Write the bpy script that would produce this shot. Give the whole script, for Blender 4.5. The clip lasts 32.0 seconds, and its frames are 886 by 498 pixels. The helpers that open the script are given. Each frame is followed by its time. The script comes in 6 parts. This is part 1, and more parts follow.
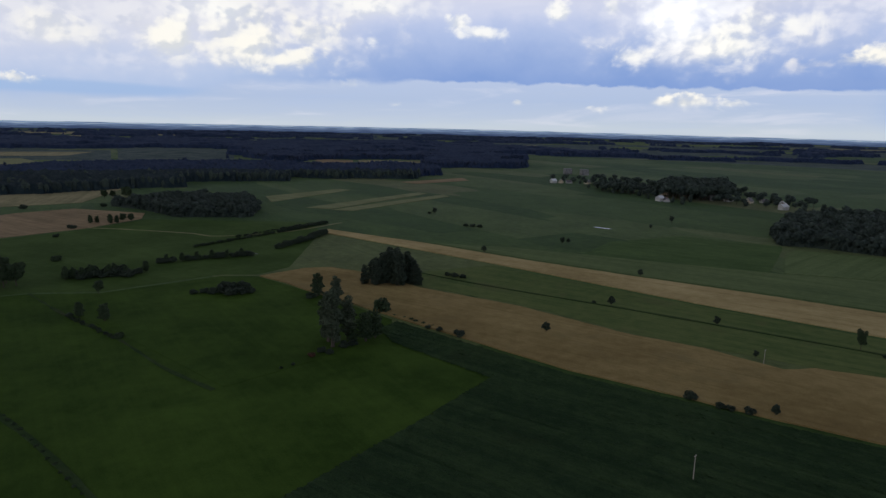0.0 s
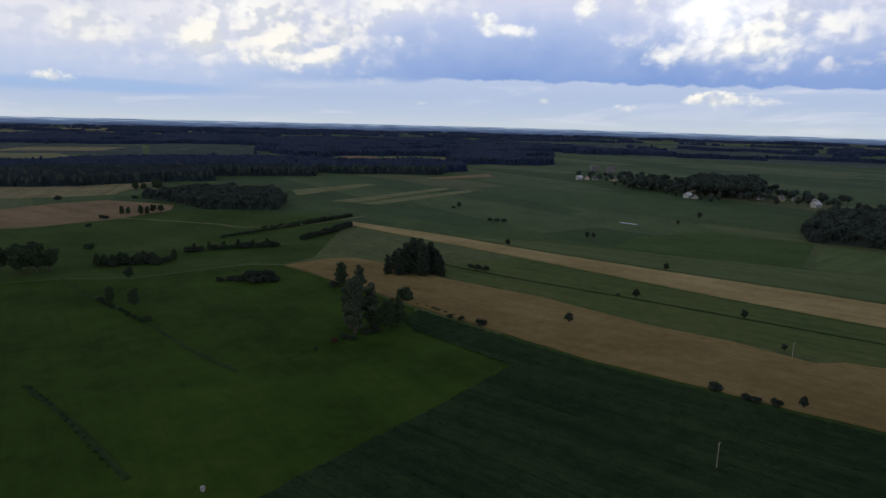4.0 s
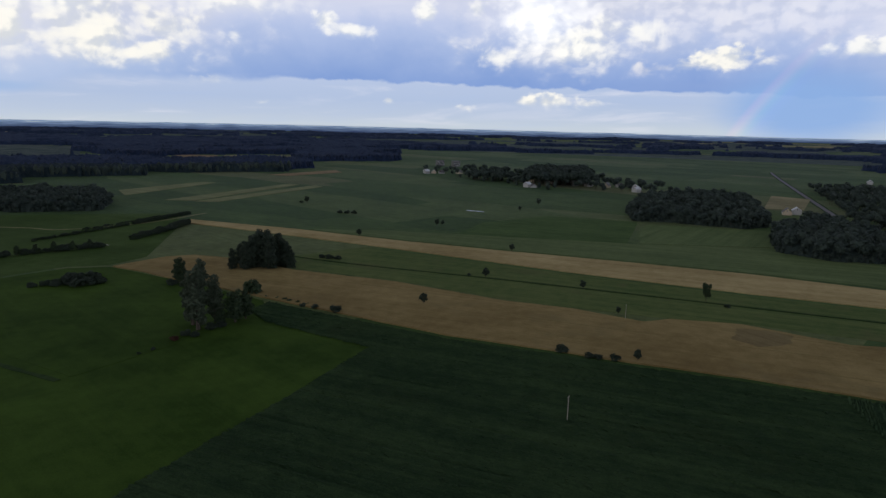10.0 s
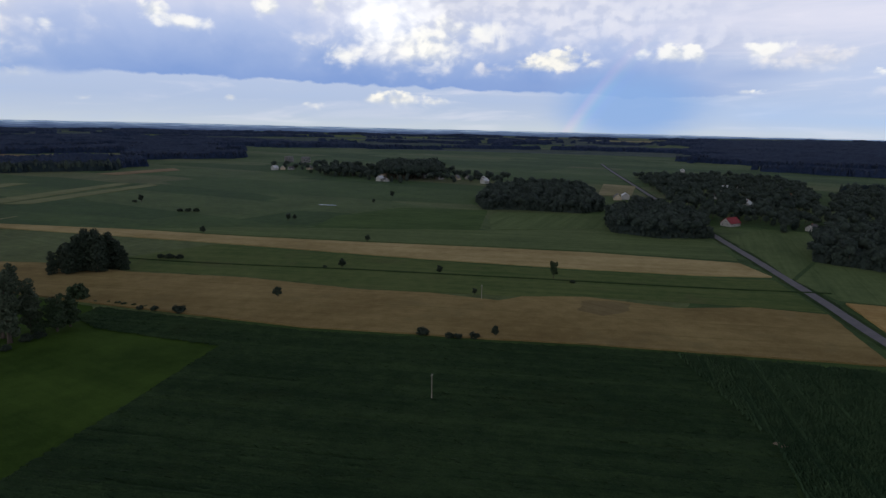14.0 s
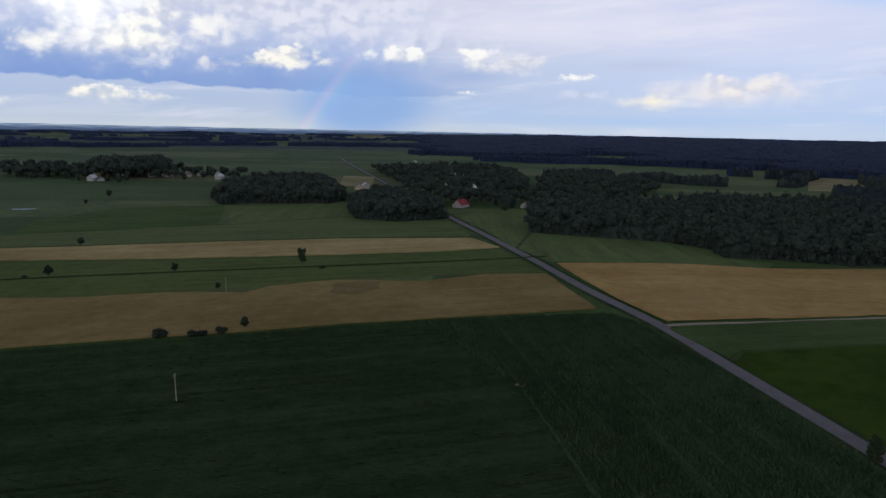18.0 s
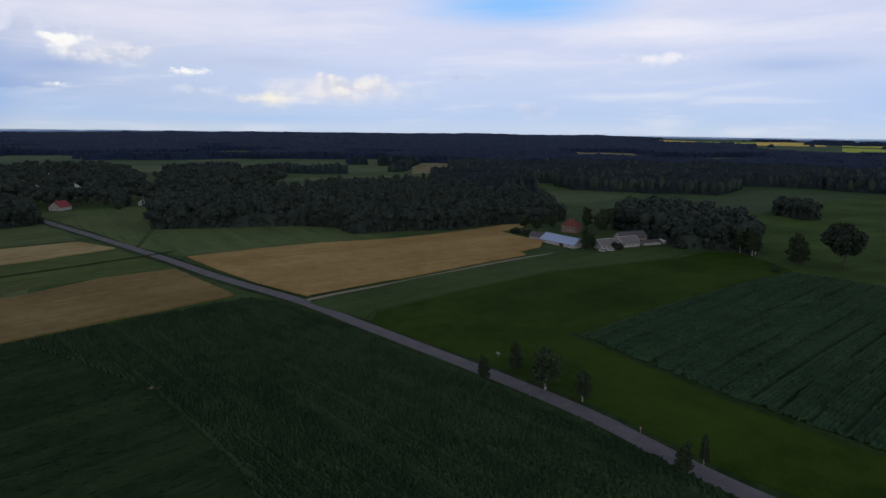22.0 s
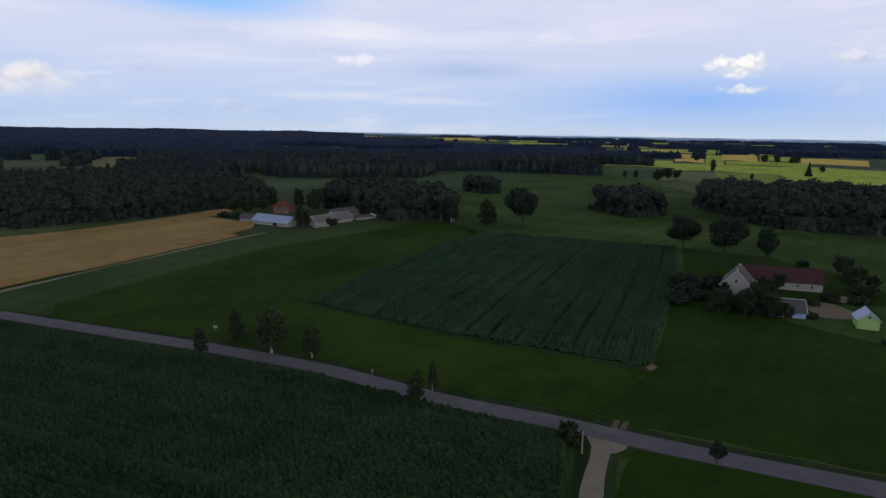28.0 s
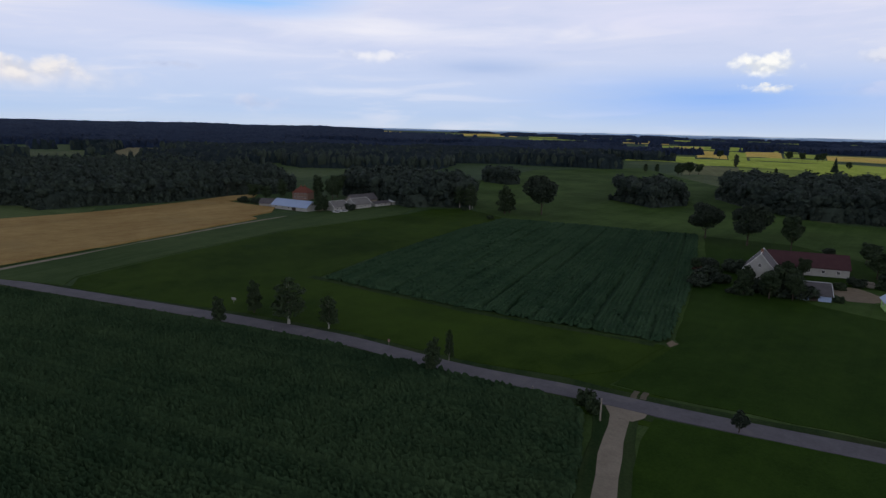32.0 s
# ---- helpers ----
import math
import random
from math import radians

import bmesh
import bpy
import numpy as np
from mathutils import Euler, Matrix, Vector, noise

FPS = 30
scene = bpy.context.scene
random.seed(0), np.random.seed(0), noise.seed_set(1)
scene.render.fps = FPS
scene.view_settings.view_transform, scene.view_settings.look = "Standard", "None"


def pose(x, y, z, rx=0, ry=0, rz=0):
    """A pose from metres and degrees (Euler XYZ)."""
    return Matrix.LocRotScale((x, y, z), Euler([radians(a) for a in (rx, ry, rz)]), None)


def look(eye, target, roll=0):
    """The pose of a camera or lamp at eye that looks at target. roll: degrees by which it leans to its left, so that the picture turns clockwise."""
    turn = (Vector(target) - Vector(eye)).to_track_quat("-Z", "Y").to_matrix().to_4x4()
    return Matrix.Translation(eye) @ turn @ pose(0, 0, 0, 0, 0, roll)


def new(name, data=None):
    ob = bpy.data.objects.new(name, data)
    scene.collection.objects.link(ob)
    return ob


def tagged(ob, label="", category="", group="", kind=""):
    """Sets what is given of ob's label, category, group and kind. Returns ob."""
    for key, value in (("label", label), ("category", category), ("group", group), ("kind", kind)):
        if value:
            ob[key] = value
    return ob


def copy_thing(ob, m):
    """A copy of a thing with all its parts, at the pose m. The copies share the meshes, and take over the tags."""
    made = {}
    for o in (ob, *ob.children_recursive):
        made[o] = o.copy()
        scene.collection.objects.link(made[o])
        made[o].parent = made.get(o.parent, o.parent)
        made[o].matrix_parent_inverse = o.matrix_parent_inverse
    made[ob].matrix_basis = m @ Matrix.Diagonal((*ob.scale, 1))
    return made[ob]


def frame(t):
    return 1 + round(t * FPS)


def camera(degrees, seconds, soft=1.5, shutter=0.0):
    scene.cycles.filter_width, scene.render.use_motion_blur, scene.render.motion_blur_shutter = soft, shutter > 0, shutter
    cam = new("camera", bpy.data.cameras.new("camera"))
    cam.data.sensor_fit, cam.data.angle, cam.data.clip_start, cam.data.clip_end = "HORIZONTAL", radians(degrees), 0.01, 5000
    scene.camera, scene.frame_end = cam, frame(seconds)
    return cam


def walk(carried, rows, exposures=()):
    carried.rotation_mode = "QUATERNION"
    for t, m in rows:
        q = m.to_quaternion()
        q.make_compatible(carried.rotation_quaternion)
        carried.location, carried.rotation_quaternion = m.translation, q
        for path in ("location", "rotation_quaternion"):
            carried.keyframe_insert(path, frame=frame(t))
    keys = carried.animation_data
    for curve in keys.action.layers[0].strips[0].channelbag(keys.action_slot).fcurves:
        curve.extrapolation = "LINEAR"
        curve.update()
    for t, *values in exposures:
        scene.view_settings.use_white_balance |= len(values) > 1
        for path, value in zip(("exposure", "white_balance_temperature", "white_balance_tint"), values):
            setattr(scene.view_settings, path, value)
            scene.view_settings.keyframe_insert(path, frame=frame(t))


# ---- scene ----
cam = camera(71.27, 32.0, soft=1.4)
# seconds, eye, a point 100 m ahead, roll
PATH = [
    (0, (0.72, 0.66, 102.00), (0.142, 98.721, 82.399), 1.18),
    (0.5, (1.39, 0.61, 101.38), (0.319, 98.659, 81.749), 1.16),
    (1, (1.88, 0.51, 100.73), (0.367, 98.535, 80.998), 1.13),
    (1.5, (2.18, 0.39, 100.09), (0.148, 98.394, 80.295), 1.17),
    (2, (2.27, 0.36, 99.48), (-0.323, 98.332, 79.619), 1.14),
    (2.5, (2.21, 0.28, 98.91), (-0.921, 98.228, 79.013), 1.22),
    (3, (2.07, 0.09, 98.39), (-1.439, 98.036, 78.537), 1.27),
    (3.5, (1.90, -0.12, 97.84), (-2.158, 97.798, 77.924), 1.30),
    (5.5, (1.29, -0.72, 95.52), (-3.879, 97.150, 75.671), 1.46),
    (6, (1.25, -0.75, 94.98), (-3.225, 97.169, 75.183), 1.43),
    (6.5, (1.20, -0.74, 94.38), (-2.709, 97.189, 74.525), 1.35),
    (7, (1.19, -0.79, 93.64), (-3.802, 97.083, 73.765), 1.30),
    (7.5, (1.48, -0.88, 92.93), (-5.223, 96.886, 73.004), 1.27),
    (8, (1.90, -0.69, 92.24), (-2.378, 97.221, 72.366), 1.30),
    (8.5, (2.13, 0.00, 91.46), (4.586, 98.008, 71.745), 1.30),
    (9, (2.19, 0.87, 90.54), (13.393, 98.297, 70.995), 1.32),
    (9.5, (2.16, 1.63, 89.51), (18.611, 98.324, 70.010), 1.20),
    (10, (2.21, 2.08, 88.56), (21.347, 98.281, 69.091), 1.16),
    (10.5, (2.21, 2.47, 87.70), (23.734, 98.165, 68.245), 1.19),
    (11, (2.05, 2.66, 86.80), (24.722, 98.104, 67.393), 1.16),
    (11.5, (1.82, 2.92, 86.02), (28.103, 97.450, 66.717), 1.18),
    (12, (1.73, 3.34, 85.21), (31.422, 96.850, 65.856), 1.13),
    (12.5, (1.85, 3.93, 84.41), (34.637, 96.389, 65.031), 1.06),
    (13, (2.12, 4.61, 83.63), (38.594, 95.681, 64.248), 1.14),
    (13.5, (2.60, 5.10, 83.03), (40.081, 95.755, 63.623), 1.04),
    (14, (3.08, 5.49, 82.50), (44.293, 94.527, 63.152), 1.09),
    (14.5, (3.32, 6.00, 81.75), (51.531, 91.455, 62.420), 1.03),
    (15, (3.45, 6.65, 80.80), (59.088, 87.484, 61.550), 1.04),
    (15.5, (3.58, 7.19, 79.78), (63.383, 85.001, 60.580), 1.01),
    (17.5, (4.60, 9.02, 75.54), (76.779, 75.570, 56.520), 1.02),
    (18, (4.92, 9.04, 74.84), (78.447, 74.102, 55.849), 0.97),
    (18.5, (5.13, 9.00, 74.17), (80.975, 71.347, 55.176), 0.92),
    (19, (5.44, 9.09, 73.36), (84.198, 67.706, 54.363), 1.02),
    (19.5, (5.85, 9.25, 72.60), (88.214, 62.679, 53.607), 1.04),
    (20, (6.56, 9.52, 71.84), (92.879, 56.284, 52.798), 0.97),
    (20.5, (7.26, 9.66, 71.19), (95.599, 52.479, 52.125), 0.94),
    (21, (7.92, 9.37, 70.45), (98.888, 46.282, 51.396), 0.68),
    (21.5, (8.62, 9.16, 69.26), (102.999, 36.214, 50.264), 0.53),
    (22, (9.60, 9.32, 67.69), (106.802, 23.357, 48.845), 0.47),
    (22.5, (10.79, 9.53, 66.03), (109.006, 11.495, 47.324), 0.39),
    (23, (11.81, 10.01, 64.40), (109.831, 3.196, 45.829), 0.38),
    (23.5, (12.39, 9.96, 63.11), (109.886, -2.440, 44.645), 0.31),
    (24, (12.86, 10.05, 61.95), (109.515, -7.777, 43.495), 0.27),
    (24.5, (13.13, 10.11, 60.99), (108.992, -11.583, 42.537), 0.30),
    (25, (13.25, 10.14, 60.10), (108.349, -14.639, 41.587), 0.37),
    (25.5, (13.37, 10.04, 59.25), (107.919, -16.748, 40.741), 0.40),
    (26, (13.62, 10.09, 58.43), (107.571, -18.698, 39.852), 0.46),
    (26.5, (13.70, 10.08, 57.50), (107.355, -19.695, 38.991), 0.50),
    (28.5, (13.57, 10.17, 54.69), (106.757, -20.864, 35.912), 0.82),
    (29, (13.55, 10.14, 53.93), (106.907, -20.330, 35.044), 0.89),
    (29.5, (13.66, 10.08, 53.07), (107.146, -19.957, 34.145), 0.92),
    (30, (13.77, 10.08, 52.20), (107.441, -19.363, 33.237), 0.99),
    (30.5, (13.70, 10.16, 51.42), (107.521, -18.781, 32.437), 1.05),
    (31, (13.61, 10.21, 50.62), (107.493, -18.482, 31.596), 1.13),
    (31.5, (13.55, 10.21, 49.94), (107.485, -18.260, 30.791), 1.18),
    (32, (13.56, 10.18, 49.22), (107.553, -18.008, 29.948), 1.23),
]
EXPOSURE = -1.5
walk(cam, [(t, look(eye, target, roll)) for t, eye, target, roll in PATH], [(0.0, EXPOSURE), (32.0, EXPOSURE)])

# ---- sky, sun ----
SUN_AZ, SUN_EL = 107.0, 21.0  # degrees to the left of +y, degrees up


class Nodes:
    """Short-hand for building a node tree."""

    def __init__(self, tree):
        self.tree = tree

    def add(self, kind, **values):
        n = self.tree.nodes.new(kind)
        for key, value in values.items():
            setattr(n, key, value)
        return n

    def put(self, socket, value):
        if isinstance(value, bpy.types.NodeSocket):
            self.tree.links.new(value, socket)
        elif isinstance(value, (tuple, list)) and socket.type == "RGBA":
            socket.default_value = (*value[:3], 1)
        else:
            socket.default_value = value

    def math(self, op, a, b=0.0, c=0.0, clamp=False):
        n = self.add("ShaderNodeMath", operation=op, use_clamp=clamp)
        for s, v in zip(n.inputs, (a, b, c)):
            self.put(s, v)
        return n.outputs[0]

    def mix(self, fac, a, b, mode="MIX"):
        n = self.add("ShaderNodeMix", data_type="RGBA", blend_type=mode)
        self.put(n.inputs[0], fac), self.put(n.inputs[6], a), self.put(n.inputs[7], b)
        return n.outputs[2]

    def ramp(self, fac, stops, mode="LINEAR"):
        n = self.add("ShaderNodeValToRGB")
        n.color_ramp.interpolation = mode
        els = n.color_ramp.elements
        while len(els) < len(stops):
            els.new(0.5)
        for e, (at, col) in zip(els, stops):
            e.position, e.color = at, (*col, 1) if isinstance(col, (tuple, list)) else (col, col, col, 1)
        self.put(n.inputs[0], fac)
        return n.outputs[0]

    def noise(self, vec, scale, detail=3.0, rough=0.55, warp=0.0):
        n = self.add("ShaderNodeTexNoise")
        if vec is not None:
            self.put(n.inputs["Vector"], vec)
        self.put(n.inputs["Scale"], scale), self.put(n.inputs["Detail"], detail), self.put(n.inputs["Roughness"], rough), self.put(n.inputs["Distortion"], warp)
        return n.outputs[0]

    def step(self, x, a, b):
        n = self.add("ShaderNodeMapRange", interpolation_type="SMOOTHSTEP")
        self.put(n.inputs[0], x), self.put(n.inputs[1], a), self.put(n.inputs[2], b)
        return n.outputs[0]

    def xyz(self, x, y, z=0.0):
        n = self.add("ShaderNodeCombineXYZ")
        for s, v in zip(n.inputs, (x, y, z)):
            self.put(s, v)
        return n.outputs[0]


def lin(r, g, b, k=1.0):
    """Linear light from 8-bit display values."""
    return tuple(k * ((v / 255 / 12.92) if v <= 10 else ((v / 255 + 0.055) / 1.055) ** 2.4) for v in (r, g, b))


def build_world():
    world = bpy.data.worlds.new("sky")
    scene.world = world
    world.use_nodes = True
    tree = world.node_tree
    tree.nodes.clear()
    k = Nodes(tree)
    coords = k.add("ShaderNodeTexCoord").outputs["Generated"]
    sep = k.add("ShaderNodeSeparateXYZ")
    k.put(sep.inputs[0], coords)
    x, y, z = sep.outputs
    az = k.math("DEGREES", k.math("ARCTAN2", k.math("MULTIPLY", x, -1.0), y))
    el = k.math("DEGREES", k.math("ARCSINE", z))
    sky = k.add("ShaderNodeTexSky", sky_type="NISHITA", sun_disc=False, sun_elevation=radians(SUN_EL), sun_rotation=radians(-SUN_AZ))
    clear = k.mix(1.0, sky.outputs[0], (0.10, 0.10, 0.10), "MULTIPLY")
    flat = k.xyz(az, k.math("MULTIPLY", el, 1.3))
    toward = k.xyz(k.math("ADD", az, 0.55), k.math("ADD", k.math("MULTIPLY", el, 1.3), 0.75))
    streaks = k.xyz(k.math("MULTIPLY", az, 0.16), k.math("ADD", k.math("MULTIPLY", el, 1.2), k.math("MULTIPLY", az, 0.03)))
    lumps = k.noise(flat, 0.17, 4.0, 0.5, 0.5)
    fine = k.noise(flat, 1.1, 5.0, 0.58, 0.5)
    veil = k.noise(streaks, 0.55, 7.0, 0.6, 0.5)

    def heaps(p):
        """Billowing cloud stuff: rounded cells at two sizes over a broken field."""
        body = k.noise(p, 0.36, 6.0, 0.55, 0.35)
        for scale, weight in ((0.62, 0.34), (1.5, 0.16)):
            cells = k.add("ShaderNodeTexVoronoi", feature="SMOOTH_F1")
            k.put(cells.inputs["Vector"], p)
            cells.inputs["Scale"].default_value, cells.inputs["Smoothness"].default_value = scale, 0.6
            body = k.math("SUBTRACT", body, k.math("MULTIPLY", k.math("SUBTRACT", cells.outputs["Distance"], 0.42), weight))
        return body

    mid = heaps(flat)
    relief = k.math("SUBTRACT", mid, heaps(toward))
    SKY = 2.83  # the display's brightness at this exposure
    # thin haze over the clear sky, by height
    north = k.ramp(k.math("DIVIDE", el, 14.0), [(0.0, lin(203, 214, 226, SKY)), (0.06, lin(192, 206, 228, SKY)), (0.16, lin(182, 199, 229, SKY)), (0.3, lin(188, 203, 233, SKY)), (0.45, lin(196, 207, 232, SKY)), (0.75, lin(212, 216, 236, SKY)), (1.0, lin(220, 221, 239, SKY))])
    east = k.ramp(k.math("DIVIDE", el, 14.0), [(0.0, lin(200, 216, 240, SKY)), (0.08, lin(190, 211, 244, SKY)), (0.25, lin(198, 214, 246, SKY)), (0.5, lin(212, 220, 247, SKY)), (1.0, lin(224, 226, 248, SKY))])
    col = k.mix(k.step(az, -44.0, -76.0), north, east)
    col = k.mix(0.06, col, clear)
    col = k.mix(k.math("MULTIPLY", k.step(veil, 0.5, 0.72), 0.4), col, lin(236, 235, 244, SKY))
    col = k.mix(k.math("MULTIPLY", k.step(veil, 0.5, 0.28), 0.22), col, lin(176, 196, 232, SKY))

    def cloud(col, a, e, wa, we, tone, edge, rough, most=1.0, wisp=False, base=None, under=(0.70, 0.745, 0.84)):
        """One cloud: centre and half size in degrees, tone, softness of its edge, raggedness, opacity, flat base height."""
        if not wisp:
            wa, we, rough = wa * 1.4, we * 1.38, rough * (0.8 if we > 1.25 else 1.15)
        dx = k.math("DIVIDE", k.math("SUBTRACT", az, a), wa)
        dy = k.math("DIVIDE", k.math("SUBTRACT", el, e), we)
        d = k.math("SQRT", k.math("ADD", k.math("MULTIPLY", dx, dx), k.math("MULTIPLY", dy, dy)))
        grain = veil if wisp else (mid if we > 0.55 else fine)
        n = k.math("MULTIPLY", k.math("SUBTRACT", grain, 0.5 if grain != mid else 0.44), rough * (3.2 if wisp else 4.2))
        if not wisp:
            n = k.math("ADD", n, k.math("MULTIPLY", k.math("SUBTRACT", fine, 0.5), rough * 0.9))
        v = k.math("ADD", k.math("SUBTRACT", 1.0, d), n)
        soft = edge * 1.6 if wisp else k.math("MULTIPLY", k.math("MINIMUM", k.math("MAXIMUM", k.math("SUBTRACT", 1.3, k.math("MULTIPLY", dy, 0.8)), 0.5), 2.6), edge * 1.7)
        m = k.math("MULTIPLY", k.step(v, 0.0, soft), most)
        if base is not None:
            m = k.math("MULTIPLY", m, k.step(k.math("ADD", el, k.math("MULTIPLY", k.math("SUBTRACT", fine, 0.5), 1.0)), base - 0.2, base + 0.25))
        if wisp:
            light = tone
        else:
            lit = k.math("ADD", k.math("ADD", 0.64, k.math("MULTIPLY", relief, 4.0)), k.math("MULTIPLY", dy, 0.28), clamp=True)
            light = k.mix(k.step(lit, 0.0, 1.0), k.mix(1.0, tone, under, "MULTIPLY"), tone)
        return k.mix(m, col, light)

    white, cream, pale = lin(255, 254, 250, SKY), lin(255, 252, 243, SKY), lin(232, 233, 242, SKY)
    slate, deep = lin(162, 182, 222, SKY), lin(140, 166, 216, SKY)
    # north: a long dark cloud base with sunlit heaps on it
    col = cloud(col, 8, 10.0, 48, 4.6, lin(224, 226, 238, SKY), 0.9, 0.3, 0.75, True)
    foot = k.ramp(k.math("DIVIDE", k.math("ADD", az, 60.0), 100.0), [(0.0, 3.2), (0.15, 2.7), (0.26, 3.2), (0.42, 3.55), (0.52, 3.8), (0.62, 3.85), (0.72, 3.5), (0.78, 3.3), (0.83, 1.9), (1.0, 1.75)])
    rise = k.math("ADD", k.math("SUBTRACT", el, foot), k.math("MULTIPLY", k.math("SUBTRACT", mid, 0.46), 0.9))
    under_sky = k.math("DIVIDE", k.math("ADD", rise, k.math("MULTIPLY", k.math("SUBTRACT", lumps, 0.5), 4.0)), 6.0)
    dusk = k.ramp(under_sky, [(0.0, lin(126, 157, 214, SKY)), (0.3, lin(146, 171, 220, SKY)), (0.65, lin(172, 190, 229, SKY)), (1.0, lin(204, 212, 238, SKY))])
    bright = k.ramp(under_sky, [(0.0, lin(172, 192, 226, SKY)), (0.25, lin(184, 200, 230, SKY)), (0.6, lin(206, 213, 234, SKY)), (1.0, lin(226, 227, 238, SKY))])
    deck = k.mix(k.step(az, -2.0, 22.0), dusk, bright)
    firm = k.mix(k.step(az, -2.0, 12.0), (0.22, 0.22, 0.22), (0.9, 0.9, 0.9))
    held = k.math("MULTIPLY", k.step(k.math("DIVIDE", rise, firm), -0.5, 0.6), k.math("MULTIPLY", k.step(az, -55.0, -40.0), k.math("MULTIPLY", k.step(el, 12.5, 8.5), 0.92)))
    col = k.mix(held, col, deck)
    col = cloud(col, 31, 2.35, 13, 0.75, lin(160, 187, 226, SKY), 0.4, 0.25, 0.8, True)
    col = cloud(col, -34, 3.7, 14, 0.7, deep, 0.7, 0.25, 0.75, True)
    col = cloud(col, -52, 1.4, 13, 2.4, lin(172, 200, 240, SKY), 0.9, 0.15, 0.7, True)
    col = cloud(col, -41, 2.0, 8.5, 4.0, lin(142, 177, 227, SKY), 0.42, 0.14, 0.9, True)
    # the pale west
    col = cloud(col, 32, 7.2, 8, 2.6, lin(234, 235, 240, SKY), 0.7, 0.35, 0.85)
    col = cloud(col, 31.2, 6.2, 3.4, 1.3, cream, 0.6, 0.4, 0.75)
    col = cloud(col, 27, 4.6, 4.5, 0.7, pale, 0.7, 0.4, 0.6)
    col = cloud(col, 25, 8.6, 5, 1.5, lin(236, 236, 241, SKY), 0.7, 0.4, 0.7)
    # the great heap
    col = cloud(col, 16, 7.4, 9.5, 3.2, lin(230, 231, 240, SKY), 0.6, 0.4, 0.95, base=3.9)
    col = cloud(col, 23.4, 6.0, 2.2, 1.7, cream, 0.45, 0.45, 0.95)
    col = cloud(col, 17.4, 6.6, 4.4, 2.3, cream, 0.5, 0.45, 1.0)
    col = cloud(col, 14.2, 5.3, 3.4, 0.9, cream, 0.5, 0.45, 0.9)
    col = cloud(col, 20.2, 8.8, 3.4, 1.4, white, 0.5, 0.45, 0.95)
    col = cloud(col, 11.6, 7.2, 2.0, 1.3, cream, 0.5, 0.5, 0.85)
    col = cloud(col, 7.5, 10.0, 6.5, 1.5, white, 0.6, 0.45, 0.9)
    col = cloud(col, 15.0, 9.6, 4.0, 1.2, lin(240, 239, 241, SKY), 0.6, 0.45, 0.8)
    col = cloud(col, 6.9, 7.2, 1.0, 0.6, white, 0.5, 0.4, 0.85)
    col = cloud(col, -0.6, 8.6, 1.0, 0.7, white, 0.4, 0.4, 0.9)
    col = cloud(col, -2.6, 7.9, 1.7, 0.6, white, 0.45, 0.4, 0.9)
    col = cloud(col, -9.3, 9.5, 1.1, 0.85, white, 0.4, 0.4, 0.95)
    col = cloud(col, -13.8, 9.9, 0.8, 0.65, white, 0.45, 0.4, 0.85)
    # the blown-out heap and its shoulders
    col = cloud(col, -25, 9.0, 12.5, 4.4, lin(230, 231, 240, SKY), 0.7, 0.35, 0.92, base=4.3)
    col = cloud(col, -20.6, 6.4, 6.0, 1.7, lin(244, 243, 244, SKY), 0.55, 0.45, 0.9)
    col = cloud(col, -19.6, 8.8, 3.9, 3.3, lin(255, 255, 255, 1.2 * SKY), 0.6, 0.35, 1.0, under=(0.9, 0.91, 0.94))
    col = cloud(col, -23.0, 6.6, 2.8, 1.7, lin(255, 253, 246, 1.05 * SKY), 0.5, 0.4, 0.95)
    col = cloud(col, -27.6, 8.3, 2.4, 1.0, white, 0.5, 0.4, 0.9)
    col = cloud(col, -15.6, 6.0, 1.7, 0.8, white, 0.5, 0.45, 0.9)
    col = cloud(col, -39, 8.9, 10, 2.6, lin(234, 235, 245, SKY), 0.7, 0.3, 0.92, base=5.3)
    col = cloud(col, -29.6, 5.1, 2.4, 0.5, lin(240, 238, 240, SKY), 0.5, 0.5, 0.8)
    col = cloud(col, -34.6, 5.7, 2.1, 0.75, cream, 0.4, 0.45, 0.95, base=5.0)
    col = cloud(col, -31.8, 5.3, 1.8, 0.55, cream, 0.45, 0.45, 0.9, base=4.8)
    # small heaps low over the land
    col = cloud(col, 34.6, 2.9, 1.6, 0.35, cream, 0.5, 0.4, 0.85)
    col = cloud(col, -20.5, 2.2, 1.7, 0.6, cream, 0.5, 0.45, 0.95)
    col = cloud(col, -18.5, 2.2, 1.0, 0.4, cream, 0.5, 0.4, 0.85)
    col = cloud(col, -23.9, 2.15, 1.5, 0.35, cream, 0.6, 0.4, 0.75)
    col = cloud(col, -13.2, 1.6, 1.0, 0.3, cream, 0.7, 0.4, 0.55)
    col = cloud(col, -6.1, 2.1, 0.45, 0.26, cream, 0.6, 0.3, 0.75)
    col = cloud(col, 4.9, 1.75, 0.45, 0.22, cream, 0.7, 0.3, 0.5)
    col = cloud(col, 9.2, 3.4, 1.5, 0.35, cream, 0.8, 0.4, 0.45)
    # north-east: broken heaps under a lavender veil
    col = cloud(col, -58, 8.8, 22, 3.4, lin(230, 230, 245, SKY), 0.8, 0.4, 0.95, True)
    col = cloud(col, -47, 6.8, 7.0, 1.3, lin(224, 227, 242, SKY), 0.7, 0.4, 0.85)
    col = cloud(col, -50.5, 4.7, 6.0, 0.95, slate, 0.7, 0.3, 0.8, True)
